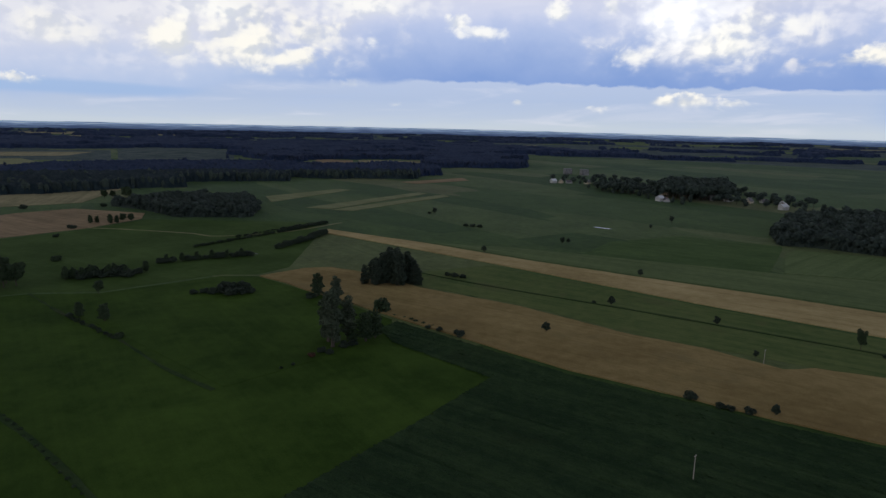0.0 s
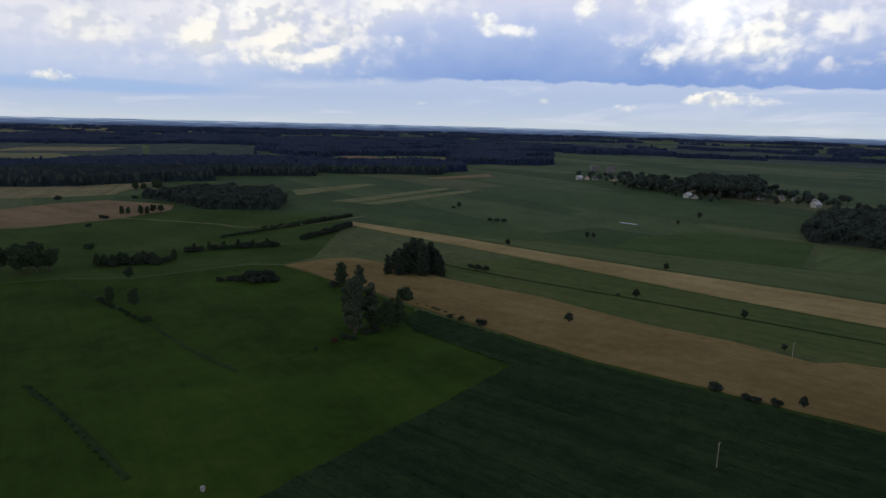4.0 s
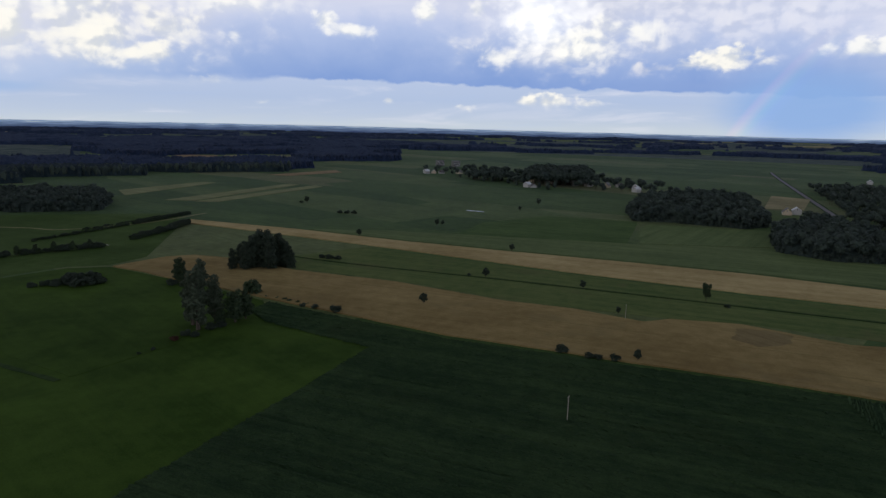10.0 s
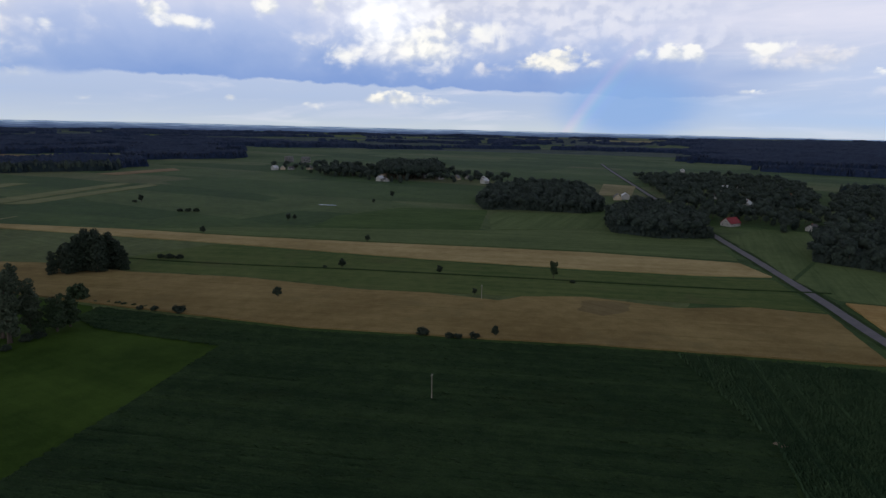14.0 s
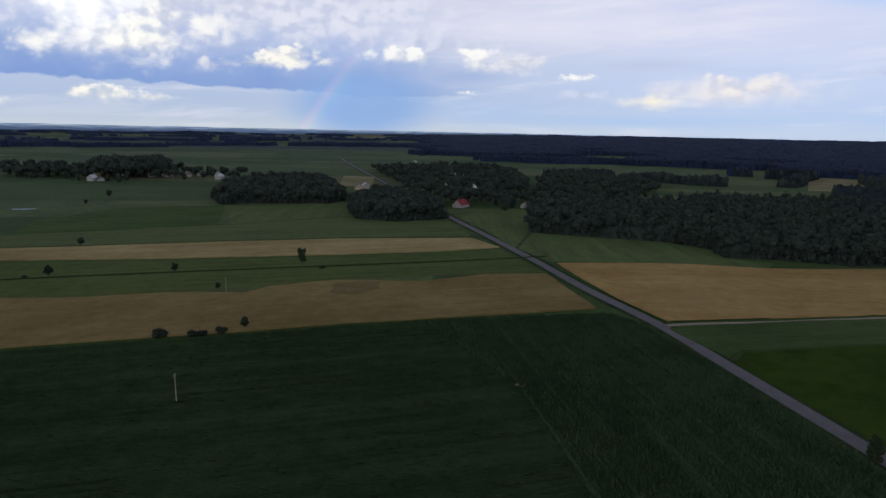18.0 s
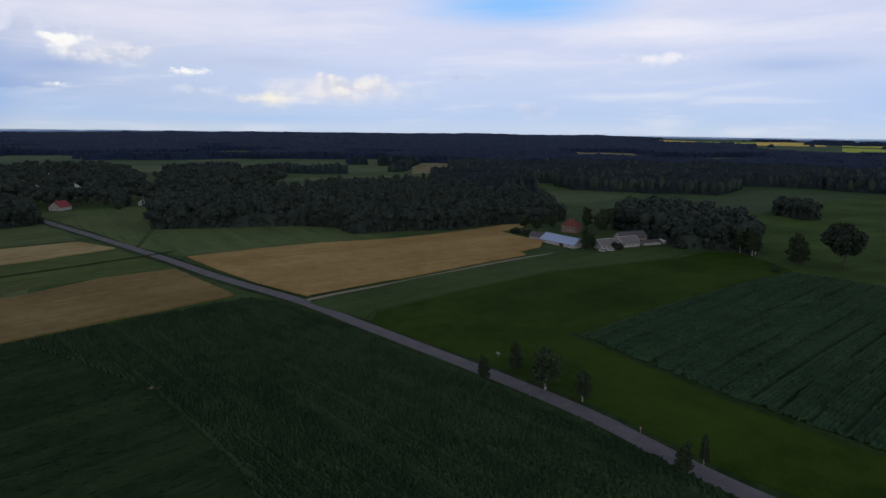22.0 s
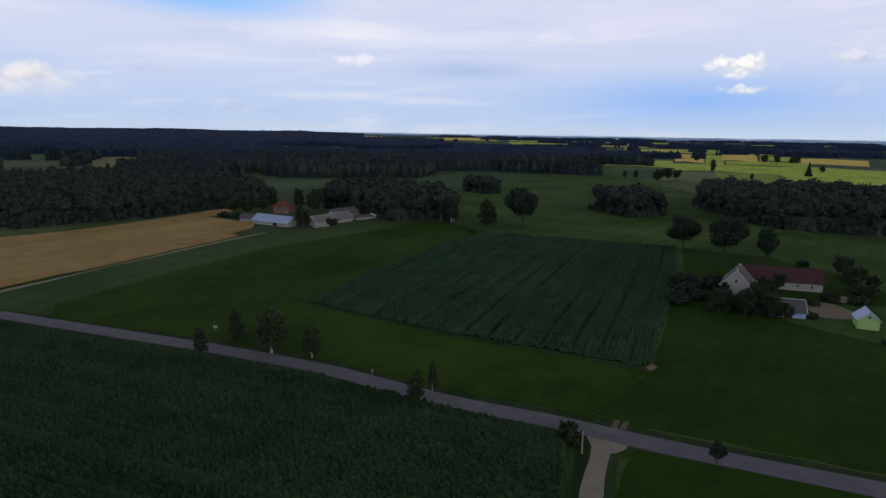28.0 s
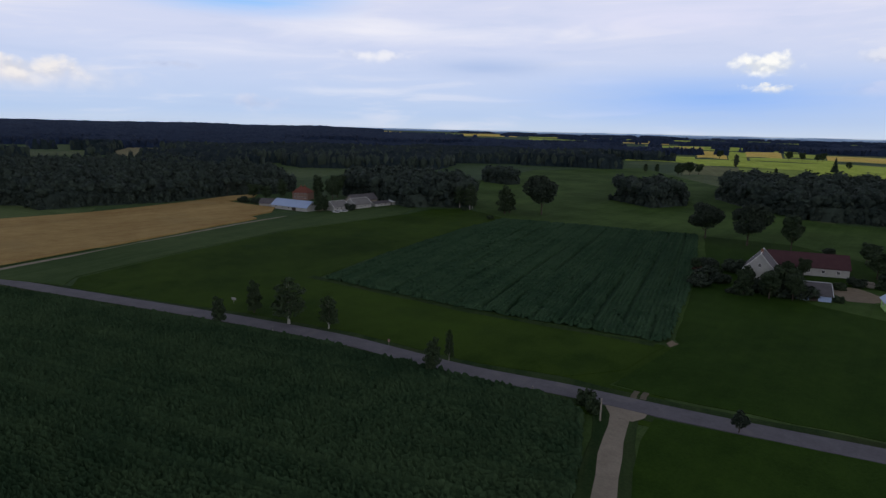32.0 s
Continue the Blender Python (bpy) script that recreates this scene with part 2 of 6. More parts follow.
    col = cloud(col, -44.2, 6.1, 2.4, 0.6, white, 0.5, 0.5, 0.85, base=5.3)
    col = cloud(col, -50.9, 6.4, 1.6, 0.6, white, 0.45, 0.5, 0.9)
    col = cloud(col, -54.8, 5.5, 3.0, 0.8, lin(244, 240, 240, SKY), 0.6, 0.45, 0.85, base=4.6)
    col = cloud(col, -60.2, 4.6, 1.5, 0.3, white, 0.5, 0.4, 0.9)
    col = cloud(col, -50.4, 3.25, 0.75, 0.18, white, 0.5, 0.4, 0.85)
    col = cloud(col, -66, 5.6, 8.5, 0.95, lin(190, 201, 230, SKY), 0.7, 0.35, 0.8, True)
    col = cloud(col, -72, 3.1, 8.0, 1.15, lin(240, 235, 236, SKY), 0.6, 0.14, 0.9, base=1.9, under=(0.9, 0.91, 0.94))
    col = cloud(col, -74, 3.6, 2.4, 0.9, lin(246, 240, 236, SKY), 0.5, 0.4, 0.8, base=2.6)
    col = cloud(col, -66.2, 2.55, 1.9, 0.75, lin(255, 247, 226, SKY), 0.6, 0.35, 0.95, base=1.8)
    col = cloud(col, -61.5, 3.0, 2.2, 0.5, lin(226, 228, 240, SKY), 0.7, 0.4, 0.7)
    col = cloud(col, -64, 0.9, 16, 0.8, lin(166, 199, 240, SKY), 0.9, 0.15, 0.7, True)
    # east: high streaks round a clear patch
    col = cloud(col, -102, 8.1, 20, 1.5, lin(238, 238, 249, SKY), 0.8, 0.45, 0.95, True)
    col = cloud(col, -88, 6.0, 14, 1.3, lin(228, 231, 247, SKY), 0.9, 0.4, 0.8, True)
    col = cloud(col, -88, 10.6, 13, 2.5, lin(140, 196, 255, SKY), 0.6, 0.25, 0.97, True)
    col = cloud(col, -128, 9.4, 16, 2.2, lin(226, 226, 248, SKY), 0.9, 0.4, 0.9, True)
    col = cloud(col, -99.5, 6.0, 3.2, 0.4, lin(244, 243, 248, SKY), 0.7, 0.5, 0.8)
    col = cloud(col, -110, 5.3, 9, 1.3, lin(174, 194, 232, SKY), 0.7, 0.4, 0.85, True)
    col = cloud(col, -84, 4.6, 1.9, 0.3, lin(198, 206, 230, SKY), 0.7, 0.4, 0.7)
    col = cloud(col, -98, 3.0, 9, 0.5, lin(226, 231, 246, SKY), 0.9, 0.4, 0.7, True)
    col = cloud(col, -90, 1.7, 2.2, 0.6, lin(234, 226, 234, SKY), 0.8, 0.4, 0.6)
    col = cloud(col, -130, 2.9, 23, 3.4, lin(142, 184, 247, SKY), 0.8, 0.22, 0.95, True)
    col = cloud(col, -133.0, 5.15, 2.0, 0.85, white, 0.4, 0.4, 0.97, base=4.5)
    col = cloud(col, -133.4, 3.55, 1.3, 0.38, cream, 0.5, 0.4, 0.85, base=3.25)
    col = cloud(col, -141.4, 5.7, 2.2, 0.45, pale, 0.6, 0.4, 0.7)
    col = cloud(col, -140.4, 3.4, 1.3, 0.5, lin(214, 216, 240, SKY), 0.8, 0.4, 0.5)
    # a faint rainbow round the point opposite the sun
    anti = Vector((math.sin(radians(SUN_AZ)) * math.cos(radians(SUN_EL)), -math.cos(radians(SUN_AZ)) * math.cos(radians(SUN_EL)), -math.sin(radians(SUN_EL))))
    dot = k.add("ShaderNodeVectorMath", operation="DOT_PRODUCT")
    k.put(dot.inputs[0], coords)
    dot.inputs[1].default_value = anti
    away = k.math("DEGREES", k.math("ARCCOSINE", dot.outputs["Value"]))
    bow = k.ramp(k.math("DIVIDE", k.math("SUBTRACT", away, 40.0), 2.4), [(0.0, 0.0), (0.3, (0.02, 0.03, 0.16)), (0.52, (0.06, 0.20, 0.06)), (0.72, (0.55, 0.26, 0.02)), (0.85, (0.50, 0.10, 0.06)), (1.0, 0.0)])
    seen = k.math("MULTIPLY", k.step(az, -52.0, -43.0), k.step(el, 9.5, 1.5))
    col = k.mix(k.math("MULTIPLY", seen, 0.5), col, bow, "ADD")
    # overhead the deck of thick cloud that keeps the sun off these fields
    over = k.mix(lumps, lin(90, 97, 108, SKY), lin(122, 128, 138, SKY))
    col = k.mix(k.step(el, 13.0, 34.0), col, over)
    col = k.mix(k.step(el, 0.0, -6.0), col, lin(40, 52, 44, SKY))
    bg = k.add("ShaderNodeBackground")
    k.put(bg.inputs[0], col)
    out = k.add("ShaderNodeOutputWorld")
    tree.links.new(bg.outputs[0], out.inputs[0])


build_world()
sun_data = bpy.data.lights.new("sun", "SUN")
sun_data.energy, sun_data.angle, sun_data.color = 0.5, radians(14), (1.0, 0.93, 0.82)
sun = new("sun", sun_data)
sun.matrix_world = look((0, 0, 300), (math.sin(radians(SUN_AZ)) * 300, -math.cos(radians(SUN_AZ)) * 300, 300 - 300 * math.tan(radians(SUN_EL))))

# ---- materials ----
def material(name, rough=0.9, spec=0.2, metal=0.0):
    m = bpy.data.materials.new(name)
    m.use_nodes = True
    k = Nodes(m.node_tree)
    b = m.node_tree.nodes["Principled BSDF"]
    b.inputs["Roughness"].default_value, b.inputs["Metallic"].default_value, b.inputs["Specular IOR Level"].default_value = rough, metal, spec
    return m, k, b


def haze_sheen(b, weight):
    """A bluish sheen at grazing angles that stands in for haze over distance."""
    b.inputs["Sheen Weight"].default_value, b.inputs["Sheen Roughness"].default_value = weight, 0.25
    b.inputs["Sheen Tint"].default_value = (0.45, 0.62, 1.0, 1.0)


def bump(k, b, height, strength, distance):
    n = k.add("ShaderNodeBump")
    n.inputs["Strength"].default_value, n.inputs["Distance"].default_value = strength, distance
    k.put(n.inputs["Height"], height)
    k.tree.links.new(n.outputs[0], b.inputs["Normal"])


def where(k):
    return k.add("ShaderNodeNewGeometry").outputs["Position"]


def turned(k, degrees, sx=1.0, sy=1.0):
    """World coordinates turned about z, then stretched: x runs across the rows."""
    n = k.add("ShaderNodeMapping", vector_type="TEXTURE")
    k.put(n.inputs[0], where(k))
    n.inputs["Rotation"].default_value = (0, 0, radians(degrees))
    n.inputs["Scale"].default_value = (sx, sy, 1)
    return n.outputs[0]


def crop_material(name, low, high, heading=0.0, rows=0.0, row_depth=0.0, tram=0.0, tram_dark=0.4, patch=0.5, tint=None, relief=0.3, streaky=1.0):
    """Grass or crop: clumps at 0.4 m, 6 m and 60 m, with drill rows and wheel tracks along the heading."""
    m, k, b = material(name, 0.95, 0.03)
    p = where(k)
    fine, mid, wide = k.noise(p, 1.9, 4, 0.75), k.noise(p, 0.16, 4, 0.62), k.noise(p, 0.018, 4, 0.6)
    streak = k.noise(turned(k, heading, 2.2, 60.0), 1.0, 3, 0.6)
    band = k.noise(turned(k, heading, 9.0, 320.0), 1.0, 2, 0.5)
    f = k.math("ADD", k.math("MULTIPLY", fine, 0.30), k.math("MULTIPLY", mid, 0.22))
    f = k.math("ADD", f, k.math("MULTIPLY", wide, patch * 0.4))
    f = k.math("ADD", f, k.math("ADD", k.math("MULTIPLY", streak, 0.22 * streaky), k.math("MULTIPLY", band, 0.2 * streaky)))
    half = (0.52 + 0.42 * streaky + patch * 0.4) / 2
    col = k.ramp(f, [(half - 0.17, tuple(0.72 * c for c in low)), (half - 0.06, low), (half + 0.06, high), (half + 0.17, tuple(1.25 * c for c in high))])
    if tint:
        col = k.mix(k.math("MULTIPLY", k.step(k.noise(p, 0.03, 5, 0.65, 0.4), 0.52, 0.72), 0.6), col, tint)
    height = k.math("ADD", k.math("MULTIPLY", fine, 0.6), k.math("MULTIPLY", mid, 0.6))
    if rows:
        sep = k.add("ShaderNodeSeparateXYZ")
        k.put(sep.inputs[0], turned(k, heading))
        wave = k.math("SINE", k.math("MULTIPLY", k.math("ADD", sep.outputs[0], k.math("MULTIPLY", mid, 0.5)), 2 * math.pi / rows))
        wave = k.math("ADD", k.math("MULTIPLY", wave, 0.5), 0.5)
        col = k.mix(k.math("MULTIPLY", wave, row_depth), col, k.mix(1.0, col, (0.45, 0.45, 0.45), "MULTIPLY"))
    if tram:
        sep = k.add("ShaderNodeSeparateXYZ")
        k.put(sep.inputs[0], turned(k, heading))
        lane = k.math("PINGPONG", k.math("ADD", sep.outputs[0], k.math("MULTIPLY", wide, 3.0)), tram / 2)
        col = k.mix(k.math("MULTIPLY", k.math("MULTIPLY", k.step(lane, 0.8, 0.2), k.step(k.noise(turned(k, heading, 12.0, 40.0), 1.0, 3, 0.6), 0.35, 0.6)), tram_dark), col, k.mix(1.0, col, (0.55, 0.6, 0.5), "MULTIPLY"))
    k.put(b.inputs["Base Color"], col)
    bump(k, b, height, 0.7, relief)
    haze_sheen(b, 0.003)
    return m


def ground_material():
    """Open country: irregular parcels of meadow and crop of differing green, a few pale."""
    m, k, b = material("meadow_ground", 0.95, 0.08)
    p = where(k)
    cells = k.add("ShaderNodeTexVoronoi", distance="CHEBYCHEV")
    k.put(cells.inputs["Vector"], turned(k, 36.0, 95.0, 330.0))
    cells.inputs["Scale"].default_value = 1.0
    pick = k.add("ShaderNodeSeparateColor")
    k.put(pick.inputs[0], cells.outputs["Color"])
    parcel = k.ramp(pick.outputs[0], [(0.0, (0.047, 0.084, 0.024)), (0.35, (0.061, 0.101, 0.030)), (0.6, (0.080, 0.117, 0.040)), (0.8, (0.101, 0.127, 0.049)), (0.93, (0.111, 0.126, 0.054)), (1.0, (0.122, 0.131, 0.061))], "CONSTANT")
    fine, mid, wide = k.noise(p, 1.5, 3, 0.7), k.noise(p, 0.14, 4, 0.62), k.noise(p, 0.02, 5, 0.6)
    streak = k.noise(turned(k, 36.0, 3.0, 80.0), 1.0, 3, 0.6)
    f = k.math("ADD", k.math("MULTIPLY", fine, 0.3), k.math("ADD", k.math("MULTIPLY", mid, 0.3), k.math("MULTIPLY", wide, 0.25)))
    f = k.math("ADD", f, k.math("MULTIPLY", streak, 0.2))
    col = k.mix(1.0, parcel, k.ramp(f, [(0.40, (0.55, 0.58, 0.5)), (0.62, (1.35, 1.3, 1.25))]), "MULTIPLY")
    k.put(b.inputs["Base Color"], col)
    bump(k, b, k.math("ADD", fine, mid), 0.6, 0.25)
    haze_sheen(b, 0.028)
    return m


def plain_material(name, col, rough=0.8, spread=0.25, scale=0.8, spec=0.25, metal=0.0, dirt=None, relief=0.02):
    m, k, b = material(name, rough, spec, metal)
    p = k.add("ShaderNodeTexCoord").outputs["Object"]
    f = k.math("ADD", k.math("MULTIPLY", k.noise(p, scale, 5, 0.65), 0.6), k.math("MULTIPLY", k.noise(p, scale * 9, 3, 0.6), 0.4))
    c = k.mix(1.0, col, k.ramp(f, [(0.3, 1 - spread), (0.7, 1 + spread)]), "MULTIPLY")
    if dirt:
        c = k.mix(k.math("MULTIPLY", k.step(k.noise(p, scale * 0.5, 6, 0.7, 0.5), 0.5, 0.72), 0.7), c, dirt)
    k.put(b.inputs["Base Color"], c)
    bump(k, b, f, 0.5, relief)
    return m


def leaf_material(name, low, high, sheen=0.0):
    """Foliage: tone by leaf cluster and by a wider drift from tree to tree."""
    m, k, b = material(name, 0.75, 0.25)
    geo = k.add("ShaderNodeNewGeometry")
    f = k.math("ADD", k.math("MULTIPLY", geo.outputs["Random Per Island"], 0.55), k.math("MULTIPLY", k.noise(geo.outputs["Position"], 0.07, 3, 0.6), 0.45))
    k.put(b.inputs["Base Color"], k.ramp(f, [(0.2, low), (0.75, high)]))
    bump(k, b, k.noise(geo.outputs["Position"], 0.8, 4, 0.7), 0.9, 0.9)
    haze_sheen(b, sheen)
    return m


M_GROUND = ground_material()
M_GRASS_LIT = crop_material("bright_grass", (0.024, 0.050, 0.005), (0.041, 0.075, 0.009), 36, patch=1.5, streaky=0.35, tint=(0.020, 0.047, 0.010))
M_GRASS_DEEP = crop_material("deep_grass", (0.019, 0.044, 0.006), (0.032, 0.066, 0.009), 36, patch=0.9, streaky=0.35)
M_GRASS_LIME = crop_material("lime_green_grass", (0.031, 0.061, 0.010), (0.049, 0.088, 0.015), 36, patch=1.5, streaky=0.5, tint=(0.026, 0.055, 0.009))
# the blue in this farmland's base colour is painted haze
M_FARLAND_HAZED = crop_material("hazed_farmland", (0.052, 0.076, 0.074), (0.086, 0.108, 0.100), 36, patch=1.4)
M_GRASS_WEST = crop_material("grazed_meadow", (0.040, 0.072, 0.017), (0.060, 0.098, 0.026), 57, patch=1.2, streaky=0.5)
M_STRIP = crop_material("pale_strip_crop", (0.165, 0.175, 0.085), (0.225, 0.23, 0.12), 57, patch=0.8)
M_GRASS_MID = crop_material("green_crop", (0.055, 0.094, 0.030), (0.078, 0.122, 0.042), 57, patch=0.9)
M_GRASS_PALE = crop_material("pale_crop", (0.088, 0.126, 0.050), (0.130, 0.170, 0.070), -47, tram=18)
M_GRASS_GREY = crop_material("grey_green_crop", (0.088, 0.122, 0.050), (0.130, 0.166, 0.070), 57, tram=16)
M_GRASS_ROUGH = crop_material("rough_meadow", (0.068, 0.104, 0.032), (0.116, 0.142, 0.050), 57, tint=(0.11, 0.11, 0.05))
M_PASTURE = crop_material("pasture_grass", (0.046, 0.084, 0.020), (0.072, 0.120, 0.032), 36, patch=1.5, streaky=0.7, tint=(0.058, 0.088, 0.024))
M_STRIP_GREEN = crop_material("green_strip_crop", (0.046, 0.080, 0.027), (0.070, 0.106, 0.040), 50, patch=0.9)
M_BEET = crop_material("dark_leaf_crop", (0.020, 0.039, 0.018), (0.037, 0.063, 0.027), 57, tint=(0.026, 0.040, 0.018), relief=0.5)
M_LODGED = crop_material("lodged_wheat", (0.155, 0.115, 0.055), (0.215, 0.165, 0.08), 20)
M_BEET_ROAD = crop_material("dark_leaf_crop_rows", (0.026, 0.052, 0.026), (0.053, 0.088, 0.042), -38.6, relief=0.4, streaky=0.6)
M_MAIZE = crop_material("maize_crop", (0.026, 0.057, 0.030), (0.048, 0.089, 0.046), 49.5, tram=7.5, tram_dark=0.5, relief=0.5)
M_WHEAT = crop_material("ripe_wheat", (0.200, 0.142, 0.058), (0.285, 0.212, 0.092), 57, tram=20, patch=0.9, tint=(0.18, 0.14, 0.068), streaky=0.55)
M_WHEAT_PALE = crop_material("pale_wheat", (0.30, 0.225, 0.100), (0.42, 0.325, 0.160), 57, tram=20, patch=0.9, streaky=0.6)
M_WHEAT_GOLD = crop_material("golden_barley", (0.33, 0.21, 0.082), (0.45, 0.31, 0.13), 40, tram=24, patch=0.8, tint=(0.36, 0.26, 0.12), streaky=0.6)
M_STUBBLE = crop_material("pale_stubble", (0.20, 0.18, 0.10), (0.30, 0.26, 0.15), 20, patch=0.8)
M_PLOUGH = crop_material("tan_field", (0.20, 0.145, 0.085), (0.29, 0.21, 0.125), 60, patch=0.8)
# far fields in sunshine: the extra light is painted into these colours
M_SUNNY = crop_material("sun_painted_ripe_crop", (0.72, 0.50, 0.10), (0.90, 0.68, 0.18), 60, patch=0.8)
M_SUNNY_GREEN = crop_material("sun_painted_green_crop", (0.36, 0.45, 0.06), (0.54, 0.62, 0.11), 60, patch=0.8)
M_SUNNY_DIM = crop_material("sun_painted_pasture", (0.20, 0.27, 0.05), (0.30, 0.37, 0.08), 60, patch=1.0)
M_ASPHALT = plain_material("asphalt", (0.135, 0.125, 0.145), 0.85, 0.25, 0.25, dirt=(0.18, 0.165, 0.17))
M_GRAVEL = plain_material("gravel_track", (0.28, 0.235, 0.185), 0.95, 0.25, 0.35, dirt=(0.20, 0.185, 0.14))
M_TRACK = plain_material("trodden_earth", (0.13, 0.11, 0.075), 0.95, 0.3, 0.4)
M_SOIL = plain_material("bare_soil", (0.22, 0.17, 0.12), 0.95, 0.3, 0.4)
M_VERGE = crop_material("verge_grass", (0.020, 0.042, 0.014), (0.042, 0.066, 0.024), 57, tint=(0.058, 0.056, 0.028))
M_LEAF = leaf_material("broad_leaves", (0.018, 0.034, 0.016), (0.050, 0.078, 0.032))
M_LEAF_DARK = leaf_material("dark_leaves", (0.017, 0.028, 0.019), (0.042, 0.060, 0.036))
M_LEAF_GREY = leaf_material("willow_leaves", (0.032, 0.047, 0.027), (0.080, 0.104, 0.060))
M_NEEDLE = leaf_material("conifer_needles", (0.013, 0.026, 0.020), (0.030, 0.052, 0.036))
M_LEAF_RED = leaf_material("reddish_leaves", (0.05, 0.022, 0.015), (0.10, 0.045, 0.025))
# blue lift in these two leaf colours stands in for haze over distance
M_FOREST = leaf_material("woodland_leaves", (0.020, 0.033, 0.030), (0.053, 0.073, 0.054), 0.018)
M_FAR_HAZED = leaf_material("hazed_far_woodland_leaves", (0.013, 0.022, 0.046), (0.028, 0.043, 0.082), 0.04)


def canopy_material(name, low, high, sheen):
    """A closed leaf roof seen from afar: crowns some 9 m across, stands of differing age."""
    m, k, b = material(name, 0.9, 0.04)
    p = where(k)
    f = k.math("ADD", k.math("MULTIPLY", k.noise(p, 0.11, 3, 0.7), 0.55), k.math("MULTIPLY", k.noise(p, 0.009, 4, 0.6), 0.45))
    k.put(b.inputs["Base Color"], k.ramp(f, [(0.36, low), (0.64, high)]))
    bump(k, b, k.noise(p, 0.16, 4, 0.7), 1.0, 3.0)
    haze_sheen(b, sheen)
    return m


# bluish base colours: distance haze painted into the leaf roofs
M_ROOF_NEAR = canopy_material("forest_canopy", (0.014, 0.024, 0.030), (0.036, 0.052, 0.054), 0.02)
M_ROOF_FAR_HAZED = canopy_material("hazed_distant_forest_canopy", (0.015, 0.025, 0.054), (0.032, 0.049, 0.096), 0.035)
M_BARK = plain_material("bark", (0.09, 0.07, 0.055), 0.95, 0.4, 2.0)
M_BIRCH = plain_material("birch_bark", (0.40, 0.38, 0.34), 0.8, 0.3, 3.0, dirt=(0.10, 0.09, 0.08))

# ---- tools for meshes ----
from mathutils import geometry


def mesh_object(name, verts, faces, mat, parent=None, smooth=False):
    me = bpy.data.meshes.new(name)
    me.from_pydata([tuple(v) for v in verts], [], [tuple(f) for f in faces])
    if smooth:
        me.polygons.foreach_set("use_smooth", [True] * len(me.polygons))
    for one in mat if isinstance(mat, (list, tuple)) else (mat,):
        me.materials.append(one)
    ob = new(name, me)
    ob.parent = parent
    return ob


def fast_mesh(name, verts, tris, mat, parent=None, smooth=False):
    """A big triangle mesh from arrays."""
    verts, tris = np.asarray(verts, np.float32), np.asarray(tris, np.int32)
    me = bpy.data.meshes.new(name)
    me.vertices.add(len(verts))
    me.vertices.foreach_set("co", verts.ravel())
    me.loops.add(tris.size)
    me.loops.foreach_set("vertex_index", tris.ravel())
    me.polygons.add(len(tris))
    me.polygons.foreach_set("loop_start", np.arange(0, tris.size, 3, dtype=np.int32))
    me.polygons.foreach_set("loop_total", np.full(len(tris), 3, np.int32))
    me.update(calc_edges=True)
    if not smooth:
        me.shade_flat()
    else:
        me.shade_smooth()
    me.materials.append(mat)
    ob = new(name, me)
    ob.parent = parent
    return ob


def part(name, bm, mat, parent, label=""):
    me = bpy.data.meshes.new(name)
    bm.normal_update()
    bm.to_mesh(me)
    bm.free()
    me.materials.append(mat)
    ob = new(name, me)
    ob.parent = parent
    return tagged(ob, label) if label else ob


def empty(name, m, label, category, group="", kind=""):
    ob = new(name)
    ob.matrix_world = m
    return tagged(ob, label, category, group, kind)


HORIZON = ((-180, 34), (-140, 32), (-107, 35), (-90, 42), (-53, 54), (-22, 66), (0, 78), (40, 78), (180, 60))
HAZE = ((-180, 24), (-140, 31), (-118, 25), (-107, 19), (-95, 9), (-80, 6), (-56, 10), (-46, 26), (-40, 36), (-22, 44), (0, 50), (40, 46), (180, 40))


def terrain(x, y):
    """Height of the land: flat near by, swelling to a far ridge that closes the view."""
    x, y = np.asarray(x, float), np.asarray(y, float)
    r, az = np.hypot(x, y), np.degrees(np.arctan2(-x, y))
    top = np.interp(az, *zip(*HORIZON)) - np.interp(az, *zip(*HAZE))
    z = top * np.clip((r - 1900) / 3000, 0, 1.05) ** 1.35
    z += 9 * np.exp(-(((az - 23.5) / 3.2) ** 2) - ((r - 2120) / 170) ** 2)
    z += np.clip((r - 2300) / 1500, 0, 1) * 3.5 * np.sin(az * 0.55 + 2.0 * np.sin(r / 700)) * np.sin(r / 330 + az * 0.1)
    return z


def polar(az, r):
    return -np.sin(np.radians(az)) * r, np.cos(np.radians(az)) * r


def inside(poly, x, y):
    poly = np.asarray(poly, float)
    hit = np.zeros(np.shape(x), bool)
    for (x0, y0), (x1, y1) in zip(poly, np.roll(poly, -1, 0)):
        cut = (y0 > y) != (y1 > y)
        hit ^= cut & (x < (x1 - x0) * (y - y0) / (y1 - y0 + 1e-12) + x0)
    return hit


# ---- ground ----
rings = np.r_[0, 30, 60, 100, np.geomspace(140, 4960, 64)]
angles = np.linspace(0, 2 * np.pi, 241)[:-1]
gx, gy = np.outer(rings[1:], np.cos(angles)), np.outer(rings[1:], np.sin(angles))
gv = np.r_[[[0, 0, 0]], np.stack([gx, gy, terrain(gx, gy)], -1).reshape(-1, 3)]
nr, na = gx.shape
i, j = np.meshgrid(np.arange(nr - 1), np.arange(na), indexing="ij")
a, b_, c, d = 1 + i * na + j, 1 + i * na + (j + 1) % na, 1 + (i + 1) * na + (j + 1) % na, 1 + (i + 1) * na + j
